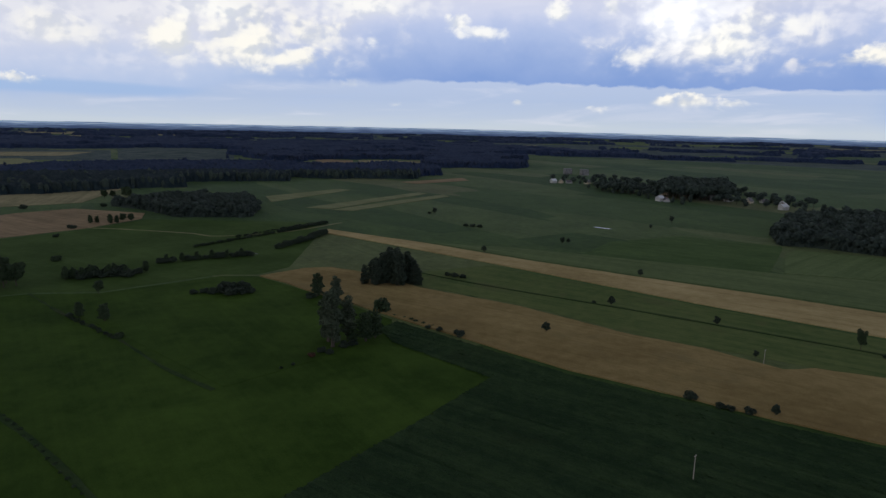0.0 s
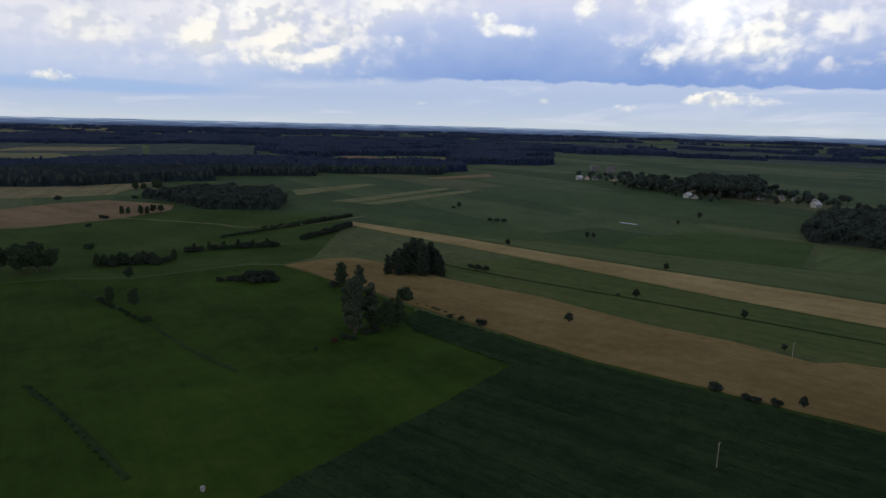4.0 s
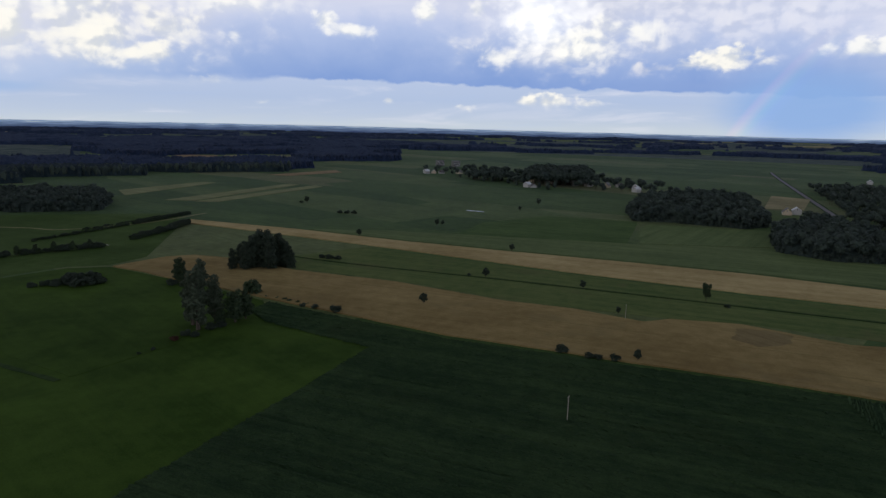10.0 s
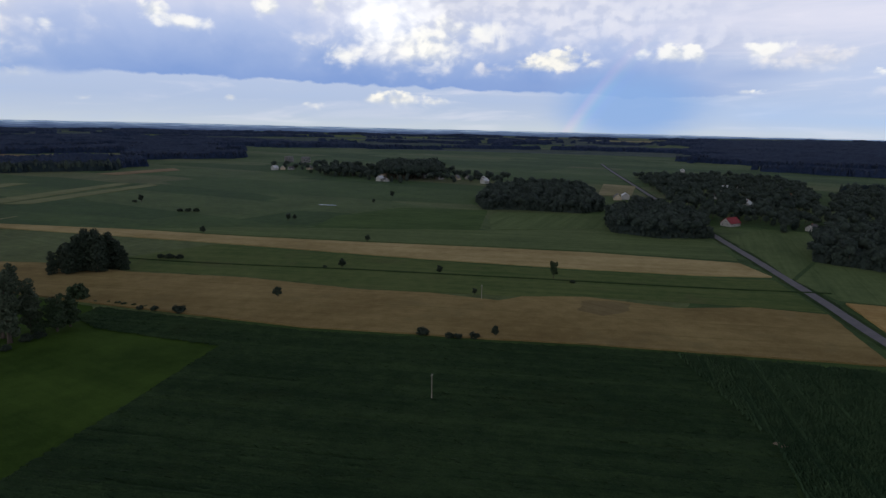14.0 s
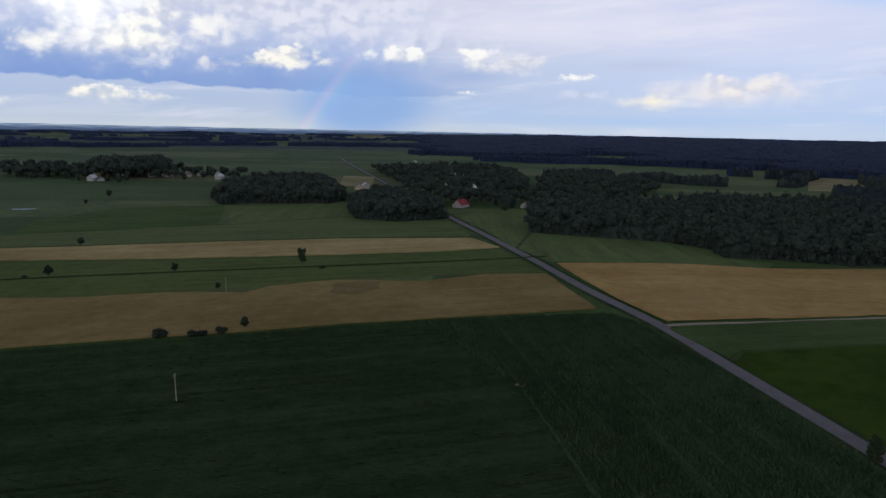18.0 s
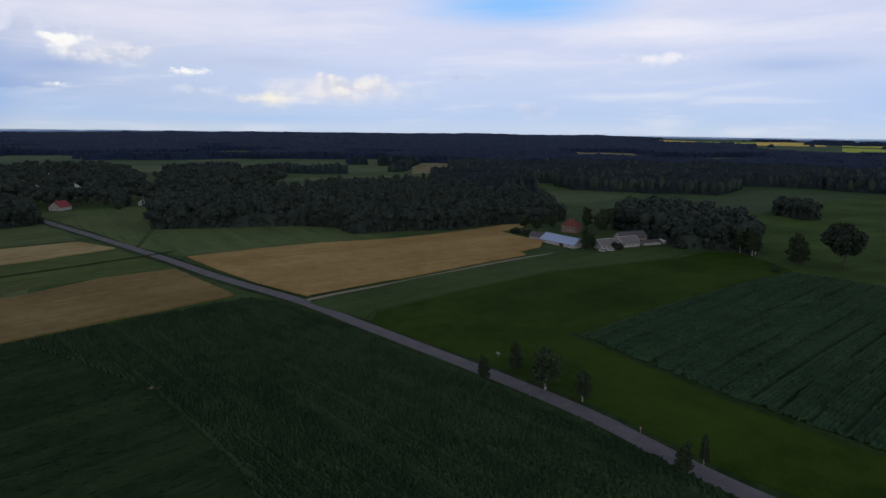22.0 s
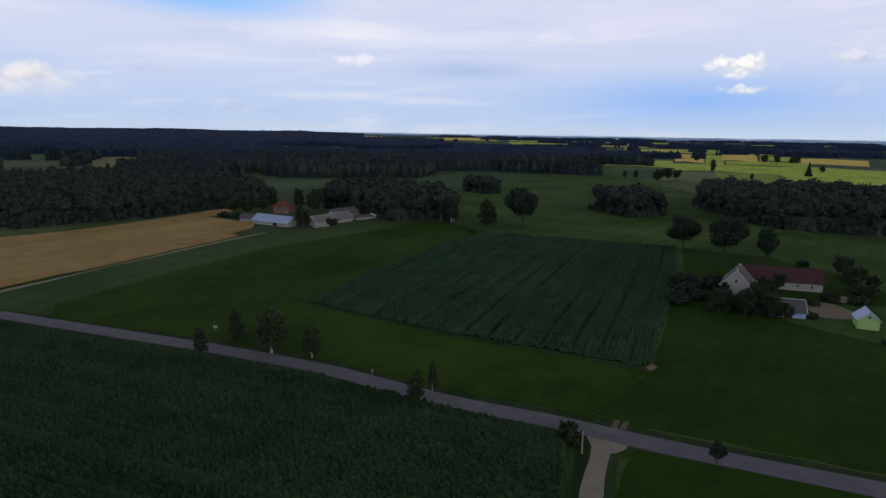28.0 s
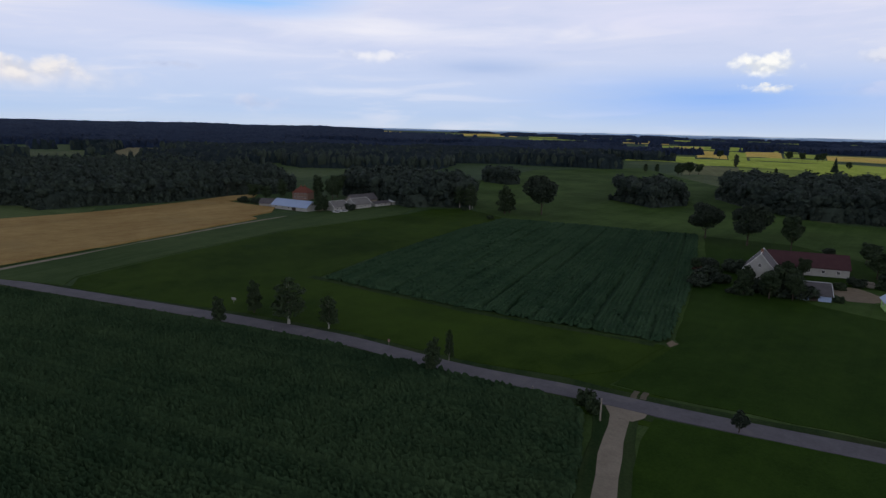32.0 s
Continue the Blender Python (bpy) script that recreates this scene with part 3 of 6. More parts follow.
gt = np.concatenate([np.stack([a, d, c], -1).reshape(-1, 3), np.stack([a, c, b_], -1).reshape(-1, 3), np.stack([np.zeros(na, int), 1 + np.arange(na), 1 + (np.arange(na) + 1) % na], -1)])
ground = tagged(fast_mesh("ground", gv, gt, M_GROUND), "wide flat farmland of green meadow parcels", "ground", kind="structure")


def smooth_line(points, step=4.0):
    """Points along a Catmull-Rom line."""
    p = [Vector(q).to_2d() for q in points]
    p = [2 * p[0] - p[1], *p, 2 * p[-1] - p[-2]]
    out = []
    for a0, a1, a2, a3 in zip(p, p[1:], p[2:], p[3:]):
        n = max(1, int((a2 - a1).length / step))
        for s in range(n):
            t = s / n
            out.append(0.5 * (2 * a1 + (a2 - a0) * t + (2 * a0 - 5 * a1 + 4 * a2 - a3) * t * t + (3 * a1 - a0 - 3 * a2 + a3) * t ** 3))
    return [*out, p[-2]]


def ribbon(name, points, width, z, mat, label, category, wobble=0.0, side=0.0, camber=0.0, kind="structure"):
    """A road, track or verge along a line, with bevelled edges down to the ground."""
    line, rng, verts, faces = smooth_line(points), random.Random(len(name)), [], []
    for n, p in enumerate(line):
        ahead = (line[min(n + 1, len(line) - 1)] - line[max(n - 1, 0)]).normalized()
        right = Vector((ahead.y, -ahead.x))
        w = width / 2 + wobble * noise.noise((p.x * 0.08, p.y * 0.08, len(name)))
        for s, h in ((-w - 0.25, -0.05), (-w, z), (0, z + camber), (w, z), (w + 0.25, -0.05)):
            q = p + right * (s + side)
            verts.append((q.x, q.y, h + rng.uniform(-0.004, 0.004)))
        if n:
            o = 5 * n
            faces += [(o - 5 + e, o - 4 + e, o + 1 + e, o + e) for e in range(4)]
    return tagged(mesh_object(name, verts, faces, mat), label, category, kind=kind)


def field(name, corners, height, mat, label, rag=0.6, category="field", step=6.0):
    """A parcel of crop standing to its own height, with a slightly ragged edge."""
    rim = []
    for (x0, y0), (x1, y1) in zip(corners, corners[1:] + corners[:1]):
        n = max(1, int(math.hypot(x1 - x0, y1 - y0) / step))
        rim += [(x0 + (x1 - x0) * s / n, y0 + (y1 - y0) * s / n) for s in range(n)]
    rim = [(x + rag * noise.noise((x * 0.15, y * 0.15, 3.1)), y + rag * noise.noise((x * 0.15, y * 0.15, 9.7))) for x, y in rim]
    n = len(rim)
    flat, _, caps, *_ = geometry.delaunay_2d_cdt([Vector(p) for p in rim], [(q, (q + 1) % n) for q in range(n)], [], 1, 1e-4)
    bm = bmesh.new()
    top = [bm.verts.new((p.x, p.y, float(terrain(p.x, p.y)) + height)) for p in flat]
    for f in caps:
        bm.faces.new([top[q] for q in f])
    low = {}
    for e in [e for e in bm.edges if len(e.link_faces) == 1]:
        for v in e.verts:
            if v not in low:
                low[v] = bm.verts.new((v.co.x, v.co.y, v.co.z - height - 0.1))
        bm.faces.new((e.verts[0], e.verts[1], low[e.verts[1]], low[e.verts[0]]))
    bmesh.ops.recalc_face_normals(bm, faces=bm.faces)
    return tagged(part(name, bm, mat, None), label, category, kind="structure")


def far_field(name, az0, az1, r0, r1, mat, label, height=0.7, skew=0.0):
    """A distant parcel laid over the swelling land."""
    n, m = 10, 8
    u, v = np.meshgrid(np.linspace(0, 1, n), np.linspace(0, 1, m), indexing="ij")
    r = r0 + (r1 - r0) * v + 0.06 * (r1 - r0) * np.sin(u * 5)
    x, y = polar(az0 + (az1 - az0) * u + skew * (v - 0.5), r)
    verts = np.stack([x, y, terrain(x, y) + height * np.where((u > 0) & (u < 1) & (v > 0) & (v < 1), 1, 0.4)], -1).reshape(-1, 3)
    faces = [(p * m + q, (p + 1) * m + q, (p + 1) * m + q + 1, p * m + q + 1) for p in range(n - 1) for q in range(m - 1)]
    return tagged(mesh_object(name, verts, faces, mat), label, "field", kind="structure")


def row_crop(name, corners, heading, spacing, height, mat, label, along=1.6, dip=0.72, lane=0.0, seed=1, rough=0.09):
    """Standing row crop: one ridge of leaf tufts per row, uneven in height, with bare furrows between."""
    rng = np.random.default_rng(seed)
    poly = np.asarray(corners, float)
    mid = poly.mean(0)
    c, s = np.cos(np.radians(heading)), np.sin(np.radians(heading))
    local = (poly - mid) @ np.array([[c, -s], [s, c]])
    (u0, v0), (u1, v1) = local.min(0), local.max(0)
    us, vs = np.arange(u0, u1, spacing / 2), np.arange(v0, v1, along)
    U, V = np.meshgrid(us, vs, indexing="ij")
    crest = (np.arange(len(us)) % 2 == 0)[:, None]
    drift = 0.25 * spacing * np.sin(V / 23 + U / 90)
    jit = rng.normal(0, 1, U.shape)
    H = np.where(crest, height * (1 + rough * jit), height * (dip + 0.06 * jit))
    X = mid[0] + c * (U + drift) - s * (V + 0.3 * along * rng.normal(0, 1, U.shape))
    Y = mid[1] + s * (U + drift) + c * (V + 0.3 * along * rng.normal(0, 1, U.shape))
    hit = inside(poly, X, Y)
    core = hit.copy()
    for axis in (0, 1):
        for by in (-1, 1):
            core &= np.roll(hit, by, axis)
    H = np.where(core, H, H * 0.3)
    if lane:
        gone = (np.abs((U / lane) % 1 - 0.5) < 0.6 / lane) & (np.sin(V / 31 + 5 * np.floor(U / lane)) + np.sin(V / 11 + U) > -0.4)
        H = np.where(gone, H * 0.35, H)
    verts = np.stack([X, Y, H], -1).reshape(-1, 3)
    n, m = U.shape
    i, j = np.meshgrid(np.arange(n - 1), np.arange(m - 1), indexing="ij")
    q = np.stack([i * m + j, (i + 1) * m + j, (i + 1) * m + j + 1, i * m + j + 1], -1).reshape(-1, 4)
    q = q[hit.ravel()[q].all(1)]
    tris = np.concatenate([q[:, [0, 1, 2]], q[:, [0, 2, 3]]])
    used, tris = np.unique(tris, return_inverse=True)
    return tagged(fast_mesh(name, verts[used], tris.reshape(-1, 3), mat), label, "crop", kind="stuff")


# ---- roads ----
ROAD = [(1010, 1250), (900, 1092), (700, 795), (520, 526), (408, 358), (360, 284), (305, 201), (270, 151), (239, 101), (215, 70), (197, 47), (173, 16.5), (152, -7.5), (130, -27), (113, -46), (101, -58), (89, -71), (77.5, -84), (52, -113), (-20, -190), (-150, -330)]
ribbon("verge", ROAD, 10.5, 0.06, M_VERGE, "rough grass verge beside the asphalt road", "verge", 1.2)
ribbon("road", ROAD, 5.4, 0.16, M_ASPHALT, "worn grey narrow asphalt country road", "road", 0.15, camber=0.06)
ribbon("farm_track", [(239, 98.5), (250, 91), (281, 64), (331, 23), (366, -13), (378, -26), (390, -34)], 2.2, 0.10, M_GRAVEL, "pale gravel farm track beside a barley field", "track", 0.5)
ribbon("gravel_road", [(107, -51.5), (101.5, -49.5), (94, -43.4), (84.6, -36.6), (70, -27), (40, -12), (-60, 40)], 3.3, 0.10, M_GRAVEL, "pale gravel side road joining the asphalt", "track", 0.6)
ribbon("verge", [(103, -49.5), (94, -43.4), (84.6, -36.6), (70, -27), (40, -12), (-60, 40)], 8.0, 0.07, M_VERGE, "rough grass verge beside the gravel road", "verge", 1.0)
field("gravel_apron", [(105, -50.8), (102.8, -49.2), (100.8, -48.6), (99.0, -50.2), (99.6, -53.0), (101.2, -54.8)], 0.12, M_GRAVEL, "gravel spread where the side road meets the asphalt", 0.5, "track", 0.6)
for a, b in (((107.0, -55.6), (109.8, -58.4)), ((106.2, -57.2), (108.8, -59.8))):
    ribbon("wheel_track", [a, ((a[0] + b[0]) / 2 + 0.2, (a[1] + b[1]) / 2), b], 0.45, 0.13, M_TRACK, "faint bare wheel track into the meadow", "track", 0.5)
field("bare_patch", [(130.3, -80.6), (132.3, -81), (133.2, -83.4), (131, -83.4)], 0.14, M_SOIL, "small bare earth patch at the maize corner", 0.8, "soil", 1.5)

# ---- fields ----
WHEAT_LOW = [(-104, 388), (-85, 370), (-58, 348), (-26, 319), (22, 278), (54, 251), (91, 228), (118, 210), (152, 190), (196, 160), (241, 129)]
WHEAT_TOP = [(281, 180), (257, 202), (222, 214), (194, 246), (180, 252), (164, 258), (149, 256), (139, 266), (124, 281), (94, 299), (43, 345), (-15, 381), (-58, 420), (-82, 433), (-100, 428), (-124, 403)]
field("wheat_field", WHEAT_LOW + WHEAT_TOP, 0.75, M_WHEAT, "long strip of ripe brown wheat between meadows")
field("wheat_field", [(-116, 596), (-20, 535), (60, 474), (133, 425), (202, 382), (266, 339), (338, 277), (324, 243), (286, 262), (234, 297), (151, 360), (38, 456), (-62, 536), (-114, 575)], 0.7, M_WHEAT_PALE, "long narrow strip of pale ripe wheat")
field("barley_field", [(309, 190), (340, 160), (362, 134), (381, 100), (400, 78), (430, 50), (455, 30), (466, 12), (452, 14), (440, 20), (426, 30), (410, 18), (392, 2), (374, 4), (358, 16), (349, 12), (332, 27), (284, 67), (252, 94), (246, 100), (262, 128), (285, 160)], 0.8, M_WHEAT_GOLD, "golden ripe barley field beside the road")
field("grass_field", [(-154, 277), (-117, 244), (-88, 223), (-60, 243), (-48, 254), (-24, 277), (22, 241), (-4, 206), (-44, 153), (-85, 96), (-140, 30), (-190, 60), (-170, 140), (-130, 180), (-156, 201), (-240, 270), (-300, 320), (-244, 348), (-197, 309)], 0.10, M_GRASS_LIME, "mown bright green hay meadow")
field("grass_field", [(-150, 279), (-85, 226), (-50, 262), (-28, 316), (-60, 346), (-106, 386), (-126, 402), (-150, 400), (-205, 352), (-195, 312)], 0.12, M_GRASS_LIME, "deep green meadow before a line of trees")
field("grass_field", [(246, 444), (354, 414), (383, 338), (345, 284), (269, 345), (205, 388), (136, 430), (63, 480), (-10, 536), (60, 522)], 0.3, M_GRASS_GREY, "long grey-green crop strip")
field("grass_field", [(250, 446), (354, 418), (412, 489), (390, 500), (309, 538), (290, 520)], 0.3, M_GRASS_PALE, "pale green crop parcel beside a wood")
field("grass_field", [(108, 492), (240, 448), (298, 540), (306, 556), (230, 600), (150, 560)], 0.15, M_GRASS_MID, "deep green meadow parcel")
field("grass_field", [(-48, 412), (36, 452), (150, 356), (232, 293), (285, 258), (320, 238), (285, 184), (258, 205), (196, 249), (164, 261), (124, 285), (96, 303), (45, 349), (-13, 386), (-52, 424)], 0.10, M_GRASS_ROUGH, "rough green grass strip between two wheat fields")
field("crop_strip", [(236, 96), (283, 62), (331, 20), (372, -18), (420, -85), (404, -96), (355, -66), (310, 0), (265, 40), (230, 67), (219, 68)], 0.3, M_STRIP_GREEN, "pale green crop strip beside a gravel track")
field("grass_field", [(216, 65), (229, 66), (264, 39), (309, -1), (356, -70), (378, -92), (376, -112), (333, -121), (300, -84), (247, -34), (212, -6), (168, -42), (131, -80), (120, -62), (120, -48), (134, -30), (157, -10), (178, 14), (200, 44)], 0.10, M_GRASS_LIT, "bright green meadow between road and maize")
field("grass_field", [(131, -84.2), (134, -85), (193, -138.6), (190, -150), (170, -148), (150, -146), (125, -155), (90, -150), (60, -118), (82, -88), (106, -62), (114, -56)], 0.10, M_GRASS_DEEP, "mown green meadow before a farmstead")
field("grass_field", [(392, 262), (330, 232), (312, 196), (345, 160), (366, 134), (386, 98), (404, 100), (398, 126), (420, 140), (426, 172), (405, 226)], 0.15, M_GRASS_PALE, "green meadow between barley and woodland")
field("grass_field", [(412, 350), (372, 290), (330, 235), (392, 265), (450, 305), (520, 330), (480, 372)], 0.12, M_GRASS_PALE, "green paddock beside the village road")

BEET_WEST = [(19, 241), (-6, 205), (-46, 152), (-87, 95), (-120, 50), (-60, 43), (0, 13), (44, -9), (85.8, 28.9), (118.7, 66.9), (151.1, 104.9), (177.8, 169.1), (152, 186), (118, 206), (91, 224), (54, 246), (22, 273), (-14, 304), (-25, 314), (-34, 300), (-24, 280)]
BEET_EAST = [(46, -10), (72, -23), (88, -34.5), (97, -40), (105, -44.5), (111, -41), (124, -28), (146, -8), (167, 17), (191, 48), (210, 73), (233, 103), (238, 122), (196, 155), (175.5, 169.8), (148.6, 106), (116.4, 68.6), (83.6, 30.8)]
row_crop("leaf_crop", BEET_WEST, 56, 1.05, 0.75, M_BEET, "dark green leafy row crop in long bands", along=1.1, dip=0.66, lane=21.0, seed=4, rough=0.14)
row_crop("leaf_crop", BEET_EAST, -38.6, 0.85, 1.3, M_BEET_ROAD, "dark green leafy row crop along the road", along=0.46, dip=0.4, lane=8.5, seed=5, rough=0.2)
MAIZE = [(212, -9), (170, -43), (133, -80), (134, -84), (192, -138), (262, -194), (304, -150), (329, -118), (300, -86), (246, -36)]
row_crop("maize_crop", MAIZE, 49.5, 1.2, 1.2, M_MAIZE, "dark green maize standing in broken rows", along=0.8, dip=0.7, lane=7.5, seed=7, rough=0.16)
field("grass_field", [(99, -54.5), (88, -68), (76, -81), (48, -112), (-10, -175), (-80, -100), (-40, 22), (40, -16), (70, -31), (85, -41), (93, -48)], 0.10, M_GRASS_DEEP, "mown green meadow by the gravel side road")

# the hazy rim of the land, far beyond the last woods: a glowing wall, haze painted on
m_haze = bpy.data.materials.new("painted_hazy_distance")
m_haze.use_nodes = True
m_haze.node_tree.nodes.clear()
kh = Nodes(m_haze.node_tree)
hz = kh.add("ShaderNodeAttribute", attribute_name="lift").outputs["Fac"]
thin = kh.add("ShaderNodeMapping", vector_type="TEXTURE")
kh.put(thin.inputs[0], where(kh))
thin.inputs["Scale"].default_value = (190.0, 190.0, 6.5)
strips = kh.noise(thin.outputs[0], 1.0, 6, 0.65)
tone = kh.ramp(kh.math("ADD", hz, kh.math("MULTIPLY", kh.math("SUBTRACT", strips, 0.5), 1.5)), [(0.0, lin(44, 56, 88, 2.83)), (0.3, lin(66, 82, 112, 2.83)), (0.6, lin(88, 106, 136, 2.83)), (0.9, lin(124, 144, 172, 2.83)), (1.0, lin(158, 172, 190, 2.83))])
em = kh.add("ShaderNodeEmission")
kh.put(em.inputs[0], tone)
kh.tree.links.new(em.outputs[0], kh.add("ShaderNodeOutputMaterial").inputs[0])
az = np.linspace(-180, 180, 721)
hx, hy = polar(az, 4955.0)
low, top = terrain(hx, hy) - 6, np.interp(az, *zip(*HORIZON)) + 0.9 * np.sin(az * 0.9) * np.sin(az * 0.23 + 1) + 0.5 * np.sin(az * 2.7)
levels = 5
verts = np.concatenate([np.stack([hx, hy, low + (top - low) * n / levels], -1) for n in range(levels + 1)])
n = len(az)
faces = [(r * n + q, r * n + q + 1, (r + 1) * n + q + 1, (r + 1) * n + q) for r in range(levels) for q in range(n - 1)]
rim = tagged(mesh_object("backdrop", verts, faces, m_haze), "glowing backdrop painted as pale blue hazy land along the horizon", "distance", kind="structure")
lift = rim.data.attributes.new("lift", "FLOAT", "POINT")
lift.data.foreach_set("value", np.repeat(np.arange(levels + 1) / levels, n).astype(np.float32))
rim.visible_shadow = True

field("grass_field", [(385, -124), (334, -120), (305, -154), (266, -199), (232, -222), (290, -290), (350, -300), (405, -322), (470, -395), (600, -440), (760, -500), (720, -320), (570, -190), (510, -122), (430, -134)], 0.08, M_PASTURE, "wide green pasture dotted with trees")
field("grass_field", [(196, -222), (226, -224), (286, -294), (262, -322), (210, -340), (140, -260), (150, -205)], 0.08, M_PASTURE, "green pasture behind the farmstead")
field("grass_field", [(192, -142), (262, -197), (232, -222), (196, -220), (150, -203), (176, -150)], 0.06, M_GRASS_DEEP, "green grass between maize and oaks")
field("grass_field", [(170, -44), (131, -79), (128, -84), (114, -55), (106, -62), (90, -60), (124, -20), (160, 0)], 0.04, M_GRASS_LIT, "green grass at the corner of the maize")
field("grass_field", [(-244, 348), (-205, 354), (-150, 402), (-126, 404), (-60, 348), (-28, 316), (-20, 280), (20, 242), (-60, 140), (-140, 28), (-200, 40), (-420, 130), (-330, 300)], 0.04, M_GRASS_LIME, "deep green grass round the hay meadow")
field("grass_field", [(118, -80), (200, -118), (330, -108), (400, -125), (520, -130), (600, -250), (400, -335), (290, -300), (200, -345), (130, -265), (110, -160), (88, -150)], 0.03, M_PASTURE, "green grass round the farmstead and oaks")
# a dark strip 2.4 m wide along the maize's lower edge
ribbon("headland", [(216, -5), (172, -40), (150, -60.5), (132, -78)], 2.4, 0.12, M_VERGE, "dark strip along the lower edge of the maize", "verge", 0.8)
far_field("hazed_farmland", 43, -48, 2280, 4650, M_FARLAND_HAZED, "farmland far off, haze painted in as dull blue-green", 0.25)
field("grass_field", [(-330, 304), (-244, 352), (-206, 358), (-152, 406), (-128, 408), (-112, 432), (-119, 575), (-140, 640), (-314, 634), (-336, 571), (-376, 512), (-450, 470), (-440, 340)], 0.05, M_GRASS_WEST, "grazed green meadow crossed by hedgerows")

# ---- trees ----
def tube(points, radii, sides=7):
    """A tapering limb through the points."""
    verts, faces = [], []
    for n, p in enumerate(points):
        ahead = (points[min(n + 1, len(points) - 1)] - points[max(n - 1, 0)]).normalized()
        side = ahead.orthogonal().normalized()
        up = ahead.cross(side)
        for s in range(sides):
            w = 2 * math.pi * s / sides
            verts.append(p + radii[n] * (math.cos(w) * side + math.sin(w) * up))
        if n:
            o = n * sides
            faces += [(o - sides + s, o - sides + (s + 1) % sides, o + (s + 1) % sides, o + s) for s in range(sides)]
    return verts, faces


def leaf_cloud(rng, lobes, count, size, droop=0.0):
    """Bent leaf clusters spread through and over the lobes of a crown: centre and radii each."""
    lobes = np.asarray(lobes, float)
    share = lobes[:, 3] * lobes[:, 4] + lobes[:, 3] * lobes[:, 5]
    pick = lobes[rng.choice(len(lobes), count, p=share / share.sum())]
    way = rng.normal(0, 1, (count, 3))
    way /= np.linalg.norm(way, axis=1)[:, None]
    depth = rng.uniform(0.4, 1.1, (count, 1)) ** 0.5
    at = pick[:, :3] + way * pick[:, 3:] * depth
    face = way + rng.normal(0, 0.55, (count, 3)) + (0, 0, 0.35)
    face /= np.linalg.norm(face, axis=1)[:, None]
    a = np.cross(face, rng.normal(0, 1, (count, 3)) + (0, 0, droop))
    a /= np.linalg.norm(a, axis=1)[:, None] + 1e-9
    b = np.cross(face, a)
    s = size * rng.uniform(0.55, 1.35, (count, 1))
    bend = -0.3 * s * face
    v = np.stack([at + a * s + bend, at + b * s * 0.75, at - a * s + bend, at - b * s * 0.75], 1).reshape(-1, 3)
    o = 4 * np.arange(count)[:, None]
    return v, np.concatenate([o + (0, 1, 3), o + (1, 2, 3)])


def crown_lobes(rng, height, radius, base, form):
    """Lobes of a crown of that form, in metres above the foot."""
    span, lobes = height - base, []
    if form == "round":
        lobes.append((0, 0, base + 0.52 * span, radius * 0.72, radius * 0.72, span * 0.42))
        for n in range(9):
            w, h = n * 2.4 + rng.uniform(0, 0.7), rng.uniform(0.25, 0.85)
            reach = radius * (0.62 - 0.35 * abs(h - 0.45)) * rng.uniform(0.8, 1.15)
            s = radius * rng.uniform(0.30, 0.46)
            lobes.append((math.cos(w) * reach, math.sin(w) * reach, base + h * span, s, s, s * 0.85))
    elif form == "tall":
        for n in range(11):
            h, w = n / 10, n * 2.4
            wide = radius * (0.45 + 0.55 * math.sin(math.pi * min(1, 0.18 + 0.8 * h))) * rng.uniform(0.75, 1.1)
            off = radius * 0.38 * rng.uniform(0.2, 1)
            lobes.append((math.cos(w) * off, math.sin(w) * off, base + (0.06 + 0.88 * h) * span, wide * 0.72, wide * 0.72, span * 0.10))
    elif form == "cone":
        for n in range(9):
            h = n / 8
            s = radius * (1.02 - 0.95 * h)
            lobes.append((rng.uniform(-0.1, 0.1) * s, rng.uniform(-0.1, 0.1) * s, base + (0.03 + 0.94 * h) * span, s, s, span * 0.075))
    else:  # a bush, leafy to the ground
        for n in range(8):
            w, s = n * 2.4, radius * rng.uniform(0.38, 0.6)
            lobes.append((math.cos(w) * radius * 0.5, math.sin(w) * radius * 0.5, height * rng.uniform(0.22, 0.66), s, s, height * rng.uniform(0.24, 0.36)))
    return lobes


TREES = {}


